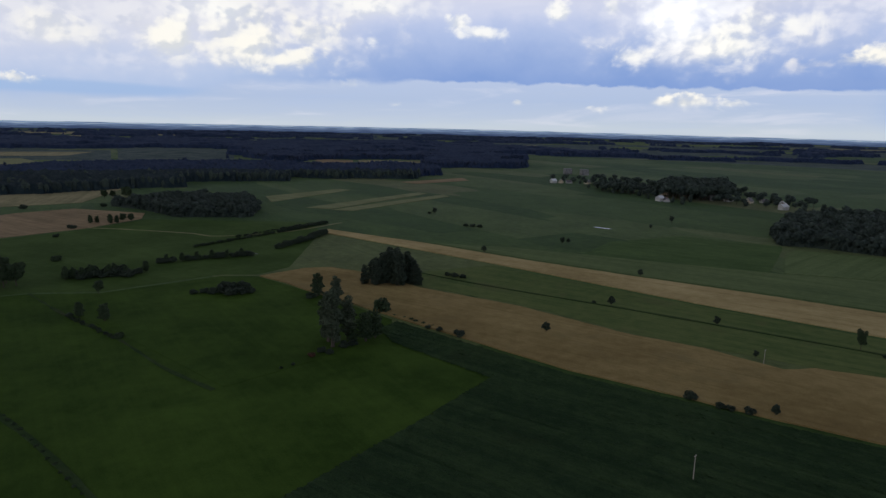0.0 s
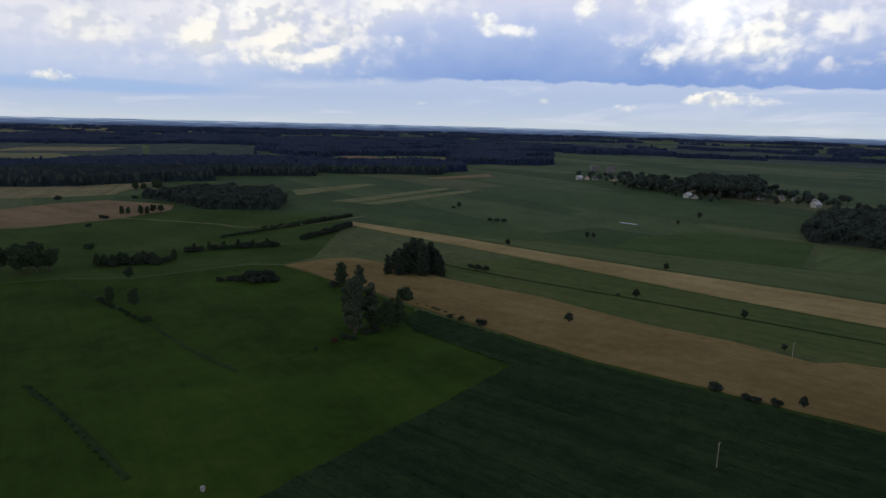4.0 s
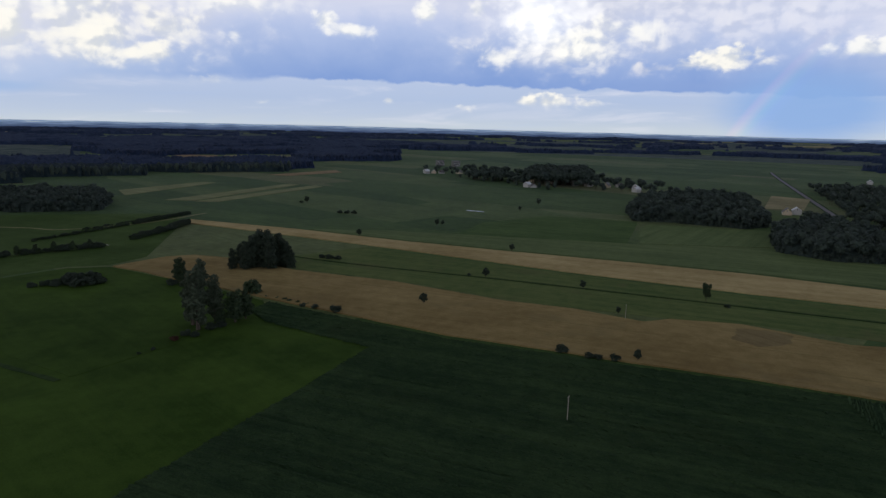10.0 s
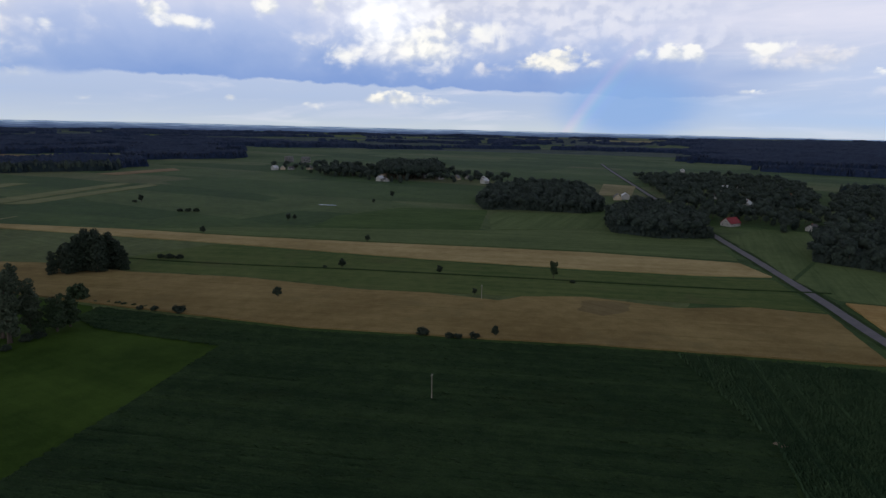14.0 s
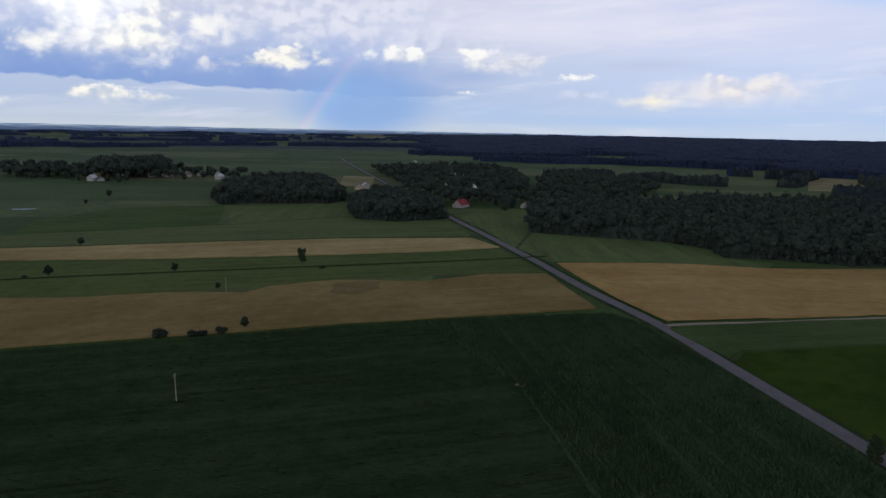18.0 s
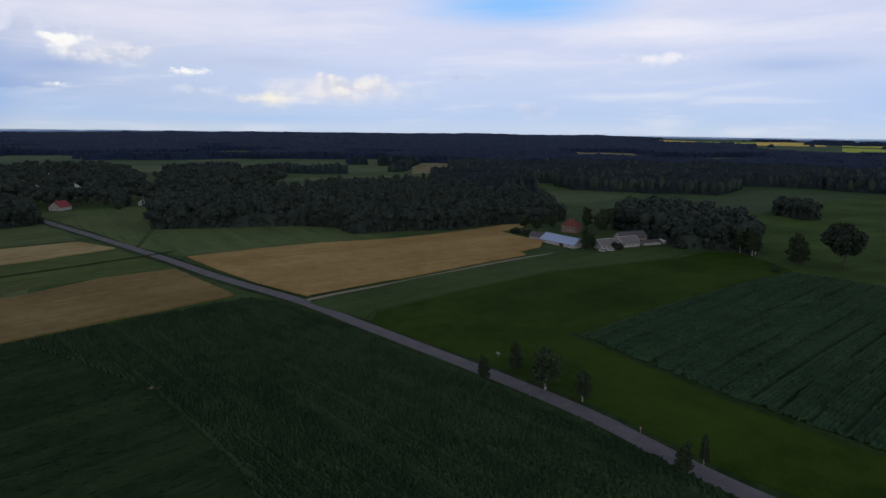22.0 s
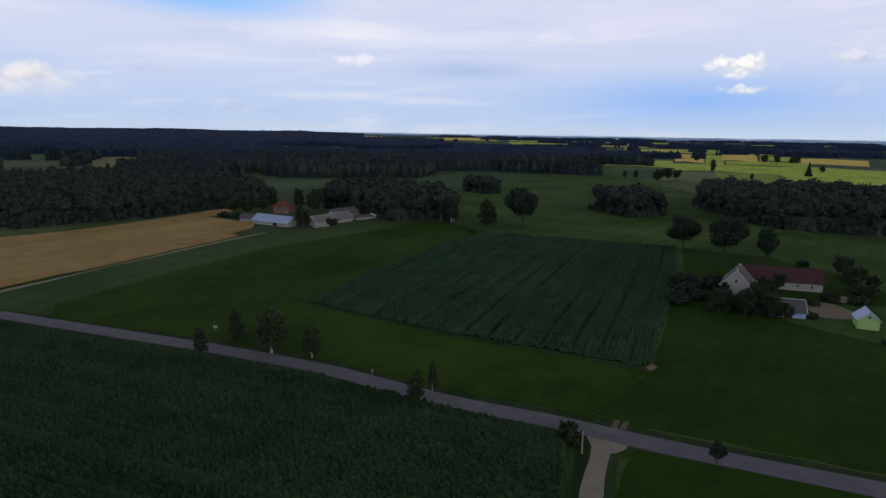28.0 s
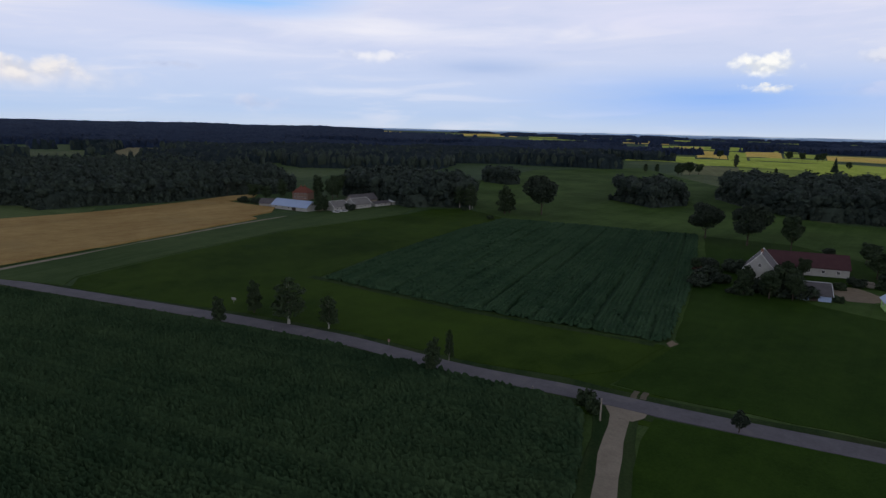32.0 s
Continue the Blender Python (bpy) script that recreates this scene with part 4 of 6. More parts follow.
def tree_kind(key, name, height, radius, base, form, count, size, leaf, bark, label, seed, category="tree", trunks=1, lean=0.03):
    """Builds one tree at the origin: tapered trunk with limbs, and a crown of many leaf clusters."""
    rng = np.random.default_rng(seed)
    root = empty(name, Matrix(), label, category)
    lobes = crown_lobes(rng, height, radius, base, form)
    verts, faces = [], []

    def grow(points, radii, sides=6):
        v, f = tube(points, radii, sides)
        o = len(verts)
        verts.extend(v), faces.extend([tuple(o + q for q in g) for g in f])

    for n in range(trunks):
        shift = Vector((rng.normal(0, 0.25 * (trunks > 1)), rng.normal(0, 0.25 * (trunks > 1)), -0.15))
        tip = height * (0.9 if form != "bush" else 0.6)
        thick = 0.017 * height + 0.05
        stem = [shift + Vector((lean * tip * (s / 6) ** 2 * math.cos(n * 2 + seed), lean * tip * (s / 6) ** 2 * math.sin(n * 2 + seed), tip * s / 6)) for s in range(7)]
        grow(stem, [thick * (1.35 if s == 0 else 1.0) * (1 - 0.9 * s / 6) for s in range(7)], 8)
        for cx, cy, cz, *_ in lobes[:: 1 if form in ("round", "tall") else 2]:
            low = max(base * 0.75, cz - 0.28 * height) if form != "bush" else cz * 0.3
            foot = shift + Vector((0, 0, low))
            tipp = Vector((cx, cy, cz))
            bow = (foot + tipp) / 2 + Vector((0, 0, -0.03 * height))
            grow([foot, bow, tipp], [thick * 0.38, thick * 0.24, thick * 0.06], 5)
    mesh_object("trunk", verts, faces, bark, root, True)
    v, t = leaf_cloud(rng, lobes, count, size)
    v[:, 2] = np.maximum(v[:, 2], 0.05)
    fast_mesh("crown", v, t, leaf, root)
    TREES[key] = [root, False]


def plant(key, x, y, scale=1.0, turn=0.0, label="", wide=1.0, group=""):
    """Sets out a tree of a kind: the first is the one built, later ones are copies that share its meshes."""
    root, used = TREES[key]
    m = pose(x, y, float(terrain(x, y)), 0, 0, turn)
    ob = copy_thing(root, m) if used else root
    TREES[key][1] = True
    ob.matrix_basis = m @ Matrix.Diagonal((scale * wide, scale * wide, scale, 1))
    if label or group:
        tagged(ob, label, group=group)
    return ob


tree_kind("oak", "oak_tree", 15, 7.5, 3.2, "round", 4200, 0.46, M_LEAF_DARK, M_BARK, "broad dark green oak standing alone in a meadow", 3)
tree_kind("oak_b", "lime_tree", 13, 5.6, 2.4, "round", 2200, 0.48, M_LEAF, M_BARK, "round leafy green deciduous tree", 5)
tree_kind("birch", "birch_tree", 11.5, 4.4, 2.0, "tall", 1500, 0.34, M_LEAF, M_BIRCH, "slender birch with white trunk beside the road", 8)
tree_kind("poplar", "poplar_tree", 17, 4.2, 2.0, "tall", 2600, 0.42, M_LEAF_GREY, M_BARK, "tall grey-green poplar in a field corner", 11, trunks=2)
tree_kind("alder", "alder_tree", 10, 3.6, 1.2, "tall", 1500, 0.42, M_LEAF, M_BARK, "medium dark green alder on a field edge", 14, trunks=2)
tree_kind("grove", "grove_tree", 14, 4.6, 0.2, "tall", 1700, 0.46, M_LEAF_DARK, M_BARK, "tree of a dense round grove in wheat", 33, trunks=2)
tree_kind("spruce", "spruce_tree", 14, 3.4, 1.0, "cone", 1700, 0.45, M_NEEDLE, M_BARK, "dark green pointed spruce tree", 17)
tree_kind("field_tree", "field_tree", 6.5, 2.5, 1.0, "round", 950, 0.34, M_LEAF_DARK, M_BARK, "small round dark tree alone in a field", 21)
tree_kind("bush", "bush", 3.0, 2.4, 0, "bush", 600, 0.34, M_LEAF, M_BARK, "low rounded green bush on a field edge", 24, "bush", 3)
tree_kind("bush_dark", "bush", 3.4, 2.8, 0, "bush", 700, 0.36, M_LEAF_DARK, M_BARK, "dark low bush on a field edge", 27, "bush", 3)
tree_kind("bush_red", "bush", 2.4, 2.2, 0, "bush", 420, 0.30, M_LEAF_RED, M_BARK, "reddish-brown low bush at a field corner", 29, "bush", 3)

spin = random.Random(5)
# the field corner with poplars, a spruce and willows
plant("poplar", -51, 273, 1.62, 20, "tall grey-green poplar in the meadow corner", 0.82)
plant("poplar", -55, 280, 1.4, 140)
plant("poplar", -46, 284, 1.25, 80)
plant("poplar", -61, 336, 1.05, 200)
plant("alder", -76, 358, 1.45, 0, "dark conical tree behind the poplars", 0.9)
plant("bush_dark", -79, 354, 1.1, 0, "dark low bush behind the poplars")
plant("alder", -37, 282, 1.5, 60, "dark leafy tree at the meadow corner", 0.95)
plant("alder", -33, 287, 1.25, 160, "dark leafy tree at the meadow corner", 1.0)
plant("alder", -43, 280, 0.7, 10, wide=1.3)
plant("bush", -34.5, 331, 2.9, 30, "low domed willow beside ripe wheat", 0.72)
plant("bush_red", -58, 260, 0.9, 0)
for x, y, s in ((-55, 266, 0.8), (-51, 264, 0.7), (-46, 273, 0.9), (-42, 276, 0.8), (-64, 250, 0.35), (-68, 246, 0.3)):
    plant("bush_dark", x, y, s, spin.uniform(0, 360))
# the grove in the wheat
for n in range(16):
    x, y = -50 + 4.7 * (n % 8) + spin.uniform(-2, 2), 388 + 10 * (n // 8) + spin.uniform(-3, 4)
    edge = 1 - 0.45 * abs(n % 8 - 3.5) ** 2 / 12.25
    plant("grove", x, y, 1.62 * edge * spin.uniform(0.9, 1.05), spin.uniform(0, 360), "tree of a dense round grove in wheat", 0.95, "grove in the wheat")
# trees and bushes alone in the strips
for x, y, s in ((52, 300, 0.95), (98, 351, 0.95), (146, 318, 0.85), (144, 271, 0.6), (31.5, 499, 1.0), (138, 427, 0.9), (104, 545, 1.05), (110, 548, 0.8)):
    plant("field_tree", x, y, s, spin.uniform(0, 360))
plant("oak_b", 201, 285, 0.78, 45, "dense upright dark tree in a grass strip", 0.62)
for x, y, s in ((206, 274, 0.6), (89, 356, 0.5), (96.5, 225, 0.95), (105, 217.5, 0.7), (108, 216, 0.65), (114, 213.5, 0.8), (8, 292, 1.1), (-2, 299, 0.7), (-8, 303, 0.6), (7, 414, 0.95), (12, 411, 0.9), (2, 417, 0.8), (27, 630, 1.1), (34, 628, 1.1), (20, 633, 1.0), (-20, 719, 0.9)):
    plant("bush_dark", x, y, s, spin.uniform(0, 360))
plant("field_tree", 122, 211, 0.85, 70, "small tree at the wheat edge", 0.75)
plant("field_tree", -14, 718, 1.3, 0)
plant("field_tree", 252, 688, 1.3, 0)
plant("field_tree", 214, 642, 0.8, 0)
for n in range(7):
    plant("bush", -26 + n * 3.9 + spin.uniform(-1, 1), 322 - n * 3.2, spin.uniform(0.4, 0.75), spin.uniform(0, 360), "low hedge bush between wheat and crop", group="hedge by the wheat")
# bushes of the western meadow
for x, y, s in ((-150, 357, 0.9), (-145, 360, 1.0), (-139, 358, 1.2), (-134, 362, 1.5), (-128, 356, 1.5), (-122, 360, 1.4), (-118, 362, 1.2), (-131, 368, 1.6), (-137, 372, 1.4), (-125, 372, 1.5)):
    plant("bush_dark", x, y, s, spin.uniform(0, 360), "dark bush of a thicket in the meadow", group="meadow thicket")
plant("alder", -190, 308, 0.85, 0), plant("alder", -174, 303, 0.95, 80), plant("oak_b", -205, 353, 0.6, 10), plant("bush", -154, 279, 1.0, 0), plant("bush", -282, 436, 1.6, 0)
for n in range(13):
    plant("bush" if n % 2 else "bush_dark", -197 + n * 3.4 + spin.uniform(-1.5, 1.5), 309 - n * 2.6, spin.uniform(0.35, 0.7), spin.uniform(0, 360), "low scrub along a ditch", group="ditch scrub")
for n in range(16):
    plant("bush", -156 + n * 4.1, 201 - n * 3.3 + spin.uniform(-1, 1), spin.uniform(0.18, 0.4), spin.uniform(0, 360), "low tuft along the meadow ditch", group="meadow ditch")
for n in range(34):
    x, y = -246 + 1.15 * n + spin.uniform(-4, 4), 386 + 0.35 * n + spin.uniform(-4, 12)
    plant("bush_dark" if n % 3 else "alder", x, y, spin.uniform(1.2, 1.9) if n % 3 else spin.uniform(0.6, 0.85), spin.uniform(0, 360), "leafy shrub of a wet thicket", group="west thicket")
for n in range(26):
    x, y = -207 + 2.2 * n + spin.uniform(-2, 2), 437 + 1.3 * n + spin.uniform(-2, 2)
    if n % 7 != 5:
        plant(("bush_dark", "bush_dark", "alder", "bush")[n % 4], x, y, spin.uniform(0.9, 1.5) if n % 4 != 2 else spin.uniform(0.5, 0.75), spin.uniform(0, 360), "small tree of a broken hedgerow", group="broken hedgerow")
for x, y in ((-268, 362), (-276, 355), (-272, 370), (-283, 362)):
    plant("oak_b", x, y, spin.uniform(0.95, 1.15), spin.uniform(0, 360))
for row, (x0, y0, x1, y1, n, low, high) in enumerate(((-206, 496, -157, 574, 36, 0.55, 0.9), (-157, 574, -124, 636, 30, 0.7, 1.3), (-139, 498, -127, 525, 14, 1.0, 1.6), (-127, 525, -113, 572, 24, 1.0, 1.7), (-188, 545, -140, 628, 34, 0.4, 0.7))):
    for s in range(n):
        plant(("bush", "bush_dark")[(s + row) % 2], x0 + (x1 - x0) * s / n + spin.uniform(-1.5, 1.5), y0 + (y1 - y0) * s / n + spin.uniform(-1.5, 1.5), spin.uniform(low, high), spin.uniform(0, 360), "hedgerow shrub between meadows", group="far hedgerow")
for key, x, y, s in (("alder", -351, 600, 0.85), ("alder", -346, 603, 0.75), ("alder", -333, 603, 0.95), ("alder", -328, 606, 0.8), ("oak_b", -319, 616, 0.65), ("oak_b", -325, 612, 0.7), ("bush_dark", -350, 570, 1.2), ("bush_dark", -354, 572, 1.1), ("oak_b", -444, 795, 0.9), ("oak_b", -436, 800, 0.8), ("oak_b", -425, 811, 1.1), ("oak_b", -418, 806, 0.9), ("bush_dark", -405, 722, 1.3), ("bush_dark", -339, 526, 1.0), ("bush_dark", -479, 690, 1.6)):
    plant(key, x, y, s, spin.uniform(0, 360), "leafy tree on the edge of a ripe field" if key != "bush_dark" else "dark bush by a ripe field")
# the road's trees
for key, x, y, s, w in (("birch", 166.9, 4.2, 1.0, 1.25), ("birch", 160.9, -5.1, 0.72, 1.0), ("alder", 178.5, 12.5, 0.85, 0.8), ("alder", 171, 21, 0.68, 0.9), ("alder", 128.3, -22.5, 0.72, 0.8), ("birch", 133, -27.5, 0.62, 0.5), ("bush", 107.5, -46, 1.1, 0.7), ("bush", 104, -45.5, 1.2, 0.55), ("field_tree", 91, -65.5, 0.62, 1.0)):
    plant(key, x, y, s, spin.uniform(0, 360), "roadside birch with pale trunk" if key == "birch" else "small leafy roadside tree", w, "roadside trees")
# oaks by the maize
plant("oak", 344, -149, 1.5, 0), plant("alder", 350.7, -128.6, 1.6, 40, "upright dark tree beside an oak", 1.0), plant("alder", 354, -133, 1.2, 90)
plant("oak", 257, -193.5, 1.12, 70), plant("oak", 236.6, -199.5, 1.25, 160), plant("oak_b", 221.5, -208.7, 1.2, 20, "round pear-shaped tree near the farmstead", 0.75)
for x, y, s in ((331, -112, 0.9), (368, -109, 0.8)):
    plant("bush", x, y, s, 0)
plant("birch", 380, -110, 1.25, 0, "birch with white trunk at the wood's edge", 0.9)

# ---- woods ----
def lump(level):
    """A round lump: corners on the unit sphere and triangles."""
    bm = bmesh.new()
    bmesh.ops.create_icosphere(bm, subdivisions=level, radius=1)
    v, t = np.array([p.co[:] for p in bm.verts]), np.array([[q.index for q in f.verts] for f in bm.faces])
    bm.free()
    return v, t


def stencil(seed, height, radius, base, form, cards, size, level=1, lobes=2, core=0.78):
    """A light tree for woods: a knobbly closed crown of a few lobes, wrapped in leaf clusters, and a bare stem."""
    rng = np.random.default_rng(seed)
    span, vs, ts, n = height - base, [], [], 0
    lv, lt = lump(level)
    for s in range(lobes):
        h = (s + 0.5) / lobes
        wide = radius * (0.80 if lobes == 1 else (0.86, 0.62, 0.42)[s] if form == "cone" else (0.86, 0.72, 0.5)[s])
        at = np.array([rng.uniform(-0.2, 0.2) * radius, rng.uniform(-0.2, 0.2) * radius, base + (0.12 + 0.76 * h) * span])
        v = lv * (1 + rng.uniform(-0.2, 0.2, (len(lv), 1))) * (wide, wide, span * (0.62 if lobes == 1 else 0.42 if lobes == 2 else 0.3)) + at
        if form == "dome":
            v = (lv * (1 + rng.uniform(-0.22, 0.22, (len(lv), 1)))) * (wide, wide, span * 0.36) + at * (1, 1, 0) + (rng.uniform(-0.4, 0.4) * radius * s, rng.uniform(-0.4, 0.4) * radius * s, base + span * (0.55, 0.68)[s])
        vs.append(v), ts.append(lt + n)
        n += len(v)
    shell = [(*(v.mean(0)), *(np.ptp(v, 0) / 2)) for v in vs]
    vs = [v.mean(0) + core * (v - v.mean(0)) for v in vs]
    cv, ct = leaf_cloud(rng, shell, cards, size)
    keep = np.concatenate([*vs, cv]), np.concatenate([*ts, ct + n])
    tv, tf = tube([Vector((0, 0, -0.3)), Vector((0.1, 0, height * 0.5)), Vector((0, 0.1, height * 0.85))], [0.24, 0.17, 0.05], 4)
    tt = [(f[0], f[1], f[2]) for f in tf] + [(f[0], f[2], f[3]) for f in tf]
    return (*keep, np.array(tv), np.array(tt))


def wood(name, spots, stencils, leaf, bark, label, category="woodland", seed=1, low=0.75, high=1.15, parent=None):
    """Trees of a wood joined into one crown mesh and one mesh of trunks."""
    rng = np.random.default_rng(seed)
    spots = np.asarray(spots, float)
    pick = rng.integers(0, len(stencils), len(spots))
    root = parent or new(name)
    cv, ct, bv, bt, no, bo = [], [], [], [], 0, 0
    for s, (v, t, tv, tt) in enumerate(stencils):
        at = spots[pick == s]
        if not len(at):
            continue
        size, turn = rng.uniform(low, high, len(at)), rng.uniform(0, 2 * np.pi, len(at))
        for src, tri, outv, outt, is_leaf in ((v, t, cv, ct, True), (tv, tt, bv, bt, False)):
            c, n = np.cos(turn)[:, None], np.sin(turn)[:, None]
            w = rng.uniform(0.85, 1.15, len(at))[:, None] * size[:, None]
            p = np.stack([(c * src[:, 0] - n * src[:, 1]) * w, (n * src[:, 0] + c * src[:, 1]) * w, src[:, 2] * size[:, None]], -1)
            p += np.stack([at[:, 0], at[:, 1], terrain(at[:, 0], at[:, 1])], -1)[:, None]
            start = no if is_leaf else bo
            outv.append(p.reshape(-1, 3))
            outt.append((tri[None] + start + len(src) * np.arange(len(at))[:, None, None]).reshape(-1, 3))
            if is_leaf:
                no += len(src) * len(at)
            else:
                bo += len(src) * len(at)
    if not parent:
        tagged(root, label, category, kind="stuff")
    fast_mesh("undergrowth" if parent else "foliage", np.concatenate(cv), np.concatenate(ct), leaf, root, True)
    if bark:
        fast_mesh("trunks", np.concatenate(bv), np.concatenate(bt), bark, root)
    return root


def canopy(root, poly, height, leaf, seed):
    """The closed leaf roof between the crowns of a wood, uneven, rounded down to the ground, with undergrowth round its edge."""
    rng = np.random.default_rng(seed)
    p, gap = np.asarray(poly, float), 2.4
    xs, ys = np.arange(p[:, 0].min(), p[:, 0].max(), gap), np.arange(p[:, 1].min(), p[:, 1].max(), gap)
    X, Y = np.meshgrid(xs, ys, indexing="ij")
    X, Y = X + rng.uniform(-0.8, 0.8, X.shape), Y + rng.uniform(-0.8, 0.8, X.shape)
    hit = inside(p, X, Y)
    depth, ring = np.zeros(X.shape), hit.copy()
    for _ in range(3):
        depth += ring
        inner = ring.copy()
        for axis in (0, 1):
            for by in (-1, 1):
                inner &= np.roll(ring, by, axis)
        ring = inner
    Z = terrain(X, Y) + np.array([0, 0.5, 0.82, 1.0])[depth.astype(int)] * height * (0.88 + 0.07 * rng.normal(0, 1, X.shape) + 0.09 * np.sin(X / 2.9 + 2 * np.sin(Y / 13)) * np.sin(Y / 2.6 + 2 * np.sin(X / 11)) + 0.07 * np.sin(X / 9) * np.sin(Y / 8 + 1))
    n, m = X.shape
    i, j = np.meshgrid(np.arange(n - 1), np.arange(m - 1), indexing="ij")
    q = np.stack([i * m + j, (i + 1) * m + j, (i + 1) * m + j + 1, i * m + j + 1], -1).reshape(-1, 4)
    q = q[hit.ravel()[q].any(1)]
    used, tris = np.unique(np.concatenate([q[:, [0, 1, 2]], q[:, [0, 2, 3]]]), return_inverse=True)
    fast_mesh("canopy", np.stack([X, Y, np.maximum(Z, terrain(X, Y) - 0.2)], -1).reshape(-1, 3)[used], tris.reshape(-1, 3), leaf, root, True)
    rim = []
    for a, b in zip(p, np.roll(p, -1, 0)):
        steps = np.arange(0, 1, 3.2 / np.linalg.norm(b - a))[:, None]
        rim.append(a + (b - a) * steps + rng.normal(0, 1.0, (len(steps), 2)))
    wood("", np.concatenate(rim), FRINGE, leaf, None, "", seed=seed + 50, low=0.7, high=1.25, parent=root)


def scatter(poly, gap, seed, sparse=0.0):
    """Spots inside a polygon, on a jittered grid."""
    rng = np.random.default_rng(seed)
    p = np.asarray(poly, float)
    x, y = np.meshgrid(np.arange(p[:, 0].min(), p[:, 0].max(), gap), np.arange(p[:, 1].min(), p[:, 1].max(), gap))
    x, y = x + rng.uniform(-0.42, 0.42, x.shape) * gap, y + rng.uniform(-0.42, 0.42, x.shape) * gap
    keep = inside(p, x, y) & (rng.uniform(0, 1, x.shape) >= sparse)
    return np.stack([x[keep], y[keep]], -1)


MIXED = [stencil(41, 16, 6.4, 4.0, "dome", 149, 1.08), stencil(42, 14, 6.8, 3.0, "dome", 149, 1.08), stencil(43, 17, 5.6, 5.0, "dome", 138, 1.05), stencil(44, 13, 6.2, 3.0, "dome", 138, 1.05), stencil(45, 15, 6.0, 4.0, "dome", 149, 1.08)]
PINES = [stencil(51, 17, 5.0, 5.0, "dome", 126, 1.05), stencil(52, 18, 4.2, 3.0, "tall", 126, 1.05), stencil(53, 16, 5.4, 4.0, "dome", 126, 1.05)]
ORCHARD = [stencil(61, 8, 4.2, 0.6, "round", 126, 0.88, lobes=1), stencil(62, 11, 4.6, 0.8, "round", 126, 0.96), stencil(63, 6.5, 3.8, 0.2, "round", 103, 0.88, lobes=1)]
YOUNG = [stencil(71, 10, 4.8, 0.6, "dome", 114, 0.96), stencil(72, 9, 5.2, 0.6, "dome", 114, 0.96)]
FRINGE = [stencil(75, 6.5, 2.8, 0.0, "round", 92, 0.88, lobes=1), stencil(76, 9, 3.2, 0.0, "round", 114, 0.96), stencil(77, 4.0, 2.4, 0.0, "round", 69, 0.79, lobes=1)]

canopy(wood("woodland", scatter([(-397, 728), (-344, 702), (-290, 655), (-215, 663), (-224, 732), (-262, 800), (-330, 815)], 6.8, 1), MIXED, M_FOREST, M_BARK, "dense dark wood standing among fields", seed=1, low=0.6, high=1.0), [(-397, 728), (-344, 702), (-290, 655), (-215, 663), (-224, 732), (-262, 800), (-330, 815)], 9.5, M_FOREST, 1)
canopy(wood("woodland", scatter([(308, 561), (335, 555), (390, 508), (418, 514), (500, 640), (560, 740), (480, 760), (400, 720), (330, 620)], 7.4, 2), YOUNG + MIXED[1:2], M_FOREST, M_BARK, "dense dark thicket at the village edge", seed=2, low=0.85, high=1.15), [(308, 561), (335, 555), (390, 508), (418, 514), (500, 640), (560, 740), (480, 760), (400, 720), (330, 620)], 6.5, M_FOREST, 2)
canopy(wood("woodland", scatter([(341, 402), (358, 368), (398, 356), (416, 380), (440, 430), (425, 490), (385, 465)], 6.5, 3), MIXED, M_FOREST, M_BARK, "clump of tall dark trees beside the village road", seed=3, low=0.7, high=1.15), [(341, 402), (358, 368), (398, 356), (416, 380), (440, 430), (425, 490), (385, 465)], 9.5, M_FOREST, 3)
canopy(wood("woodland", scatter([(393, 264), (406, 228), (428, 174), (424, 142), (402, 127), (419, 99), (430, 66), (457, 40), (474, 14), (474, 2), (490, -14), (540, -10), (620, 20), (760, 100), (690, 220), (610, 240), (540, 300), (450, 300)], 8.0, 4), MIXED + PINES, M_FOREST, M_BARK, "deep mixed wood behind the barley", seed=4, low=0.62, high=1.12), [(393, 264), (406, 228), (428, 174), (424, 142), (402, 127), (419, 99), (430, 66), (457, 40), (474, 14), (474, 2), (490, -14), (540, -10), (620, 20), (760, 100), (690, 220), (610, 240), (540, 300), (450, 300)], 9.5, M_FOREST, 4)
canopy(wood("woodland", scatter([(384, -80), (390, -95), (380, -114), (392, -122), (430, -128), (500, -110), (510, -70), (460, -48), (420, -66)], 6.2, 5), MIXED, M_FOREST, M_BARK, "dark trees closing off the farmyard", seed=5, low=1.0, high=1.3), [(384, -80), (390, -95), (380, -114), (392, -122), (430, -128), (500, -110), (510, -70), (460, -48), (420, -66)], 9.5, M_FOREST, 5)
canopy(wood("woodland", scatter([(405, -326), (350, -306), (300, -300), (268, -330), (250, -380), (300, -470), (400, -480), (470, -400)], 7.8, 6), MIXED, M_FOREST, M_BARK, "dark wood behind the farmstead", seed=6, low=0.85, high=1.3), [(405, -326), (350, -306), (300, -300), (268, -330), (250, -380), (300, -470), (400, -480), (470, -400)], 9.5, M_FOREST, 6)
canopy(wood("woodland", scatter([(408, -236), (364, -240), (372, -268), (396, -288), (430, -275)], 6.4, 7), MIXED, M_FOREST, M_BARK, "rounded copse in a meadow", seed=7, low=0.85, high=1.2), [(408, -236), (364, -240), (372, -268), (396, -288), (430, -275)], 9.5, M_FOREST, 7)
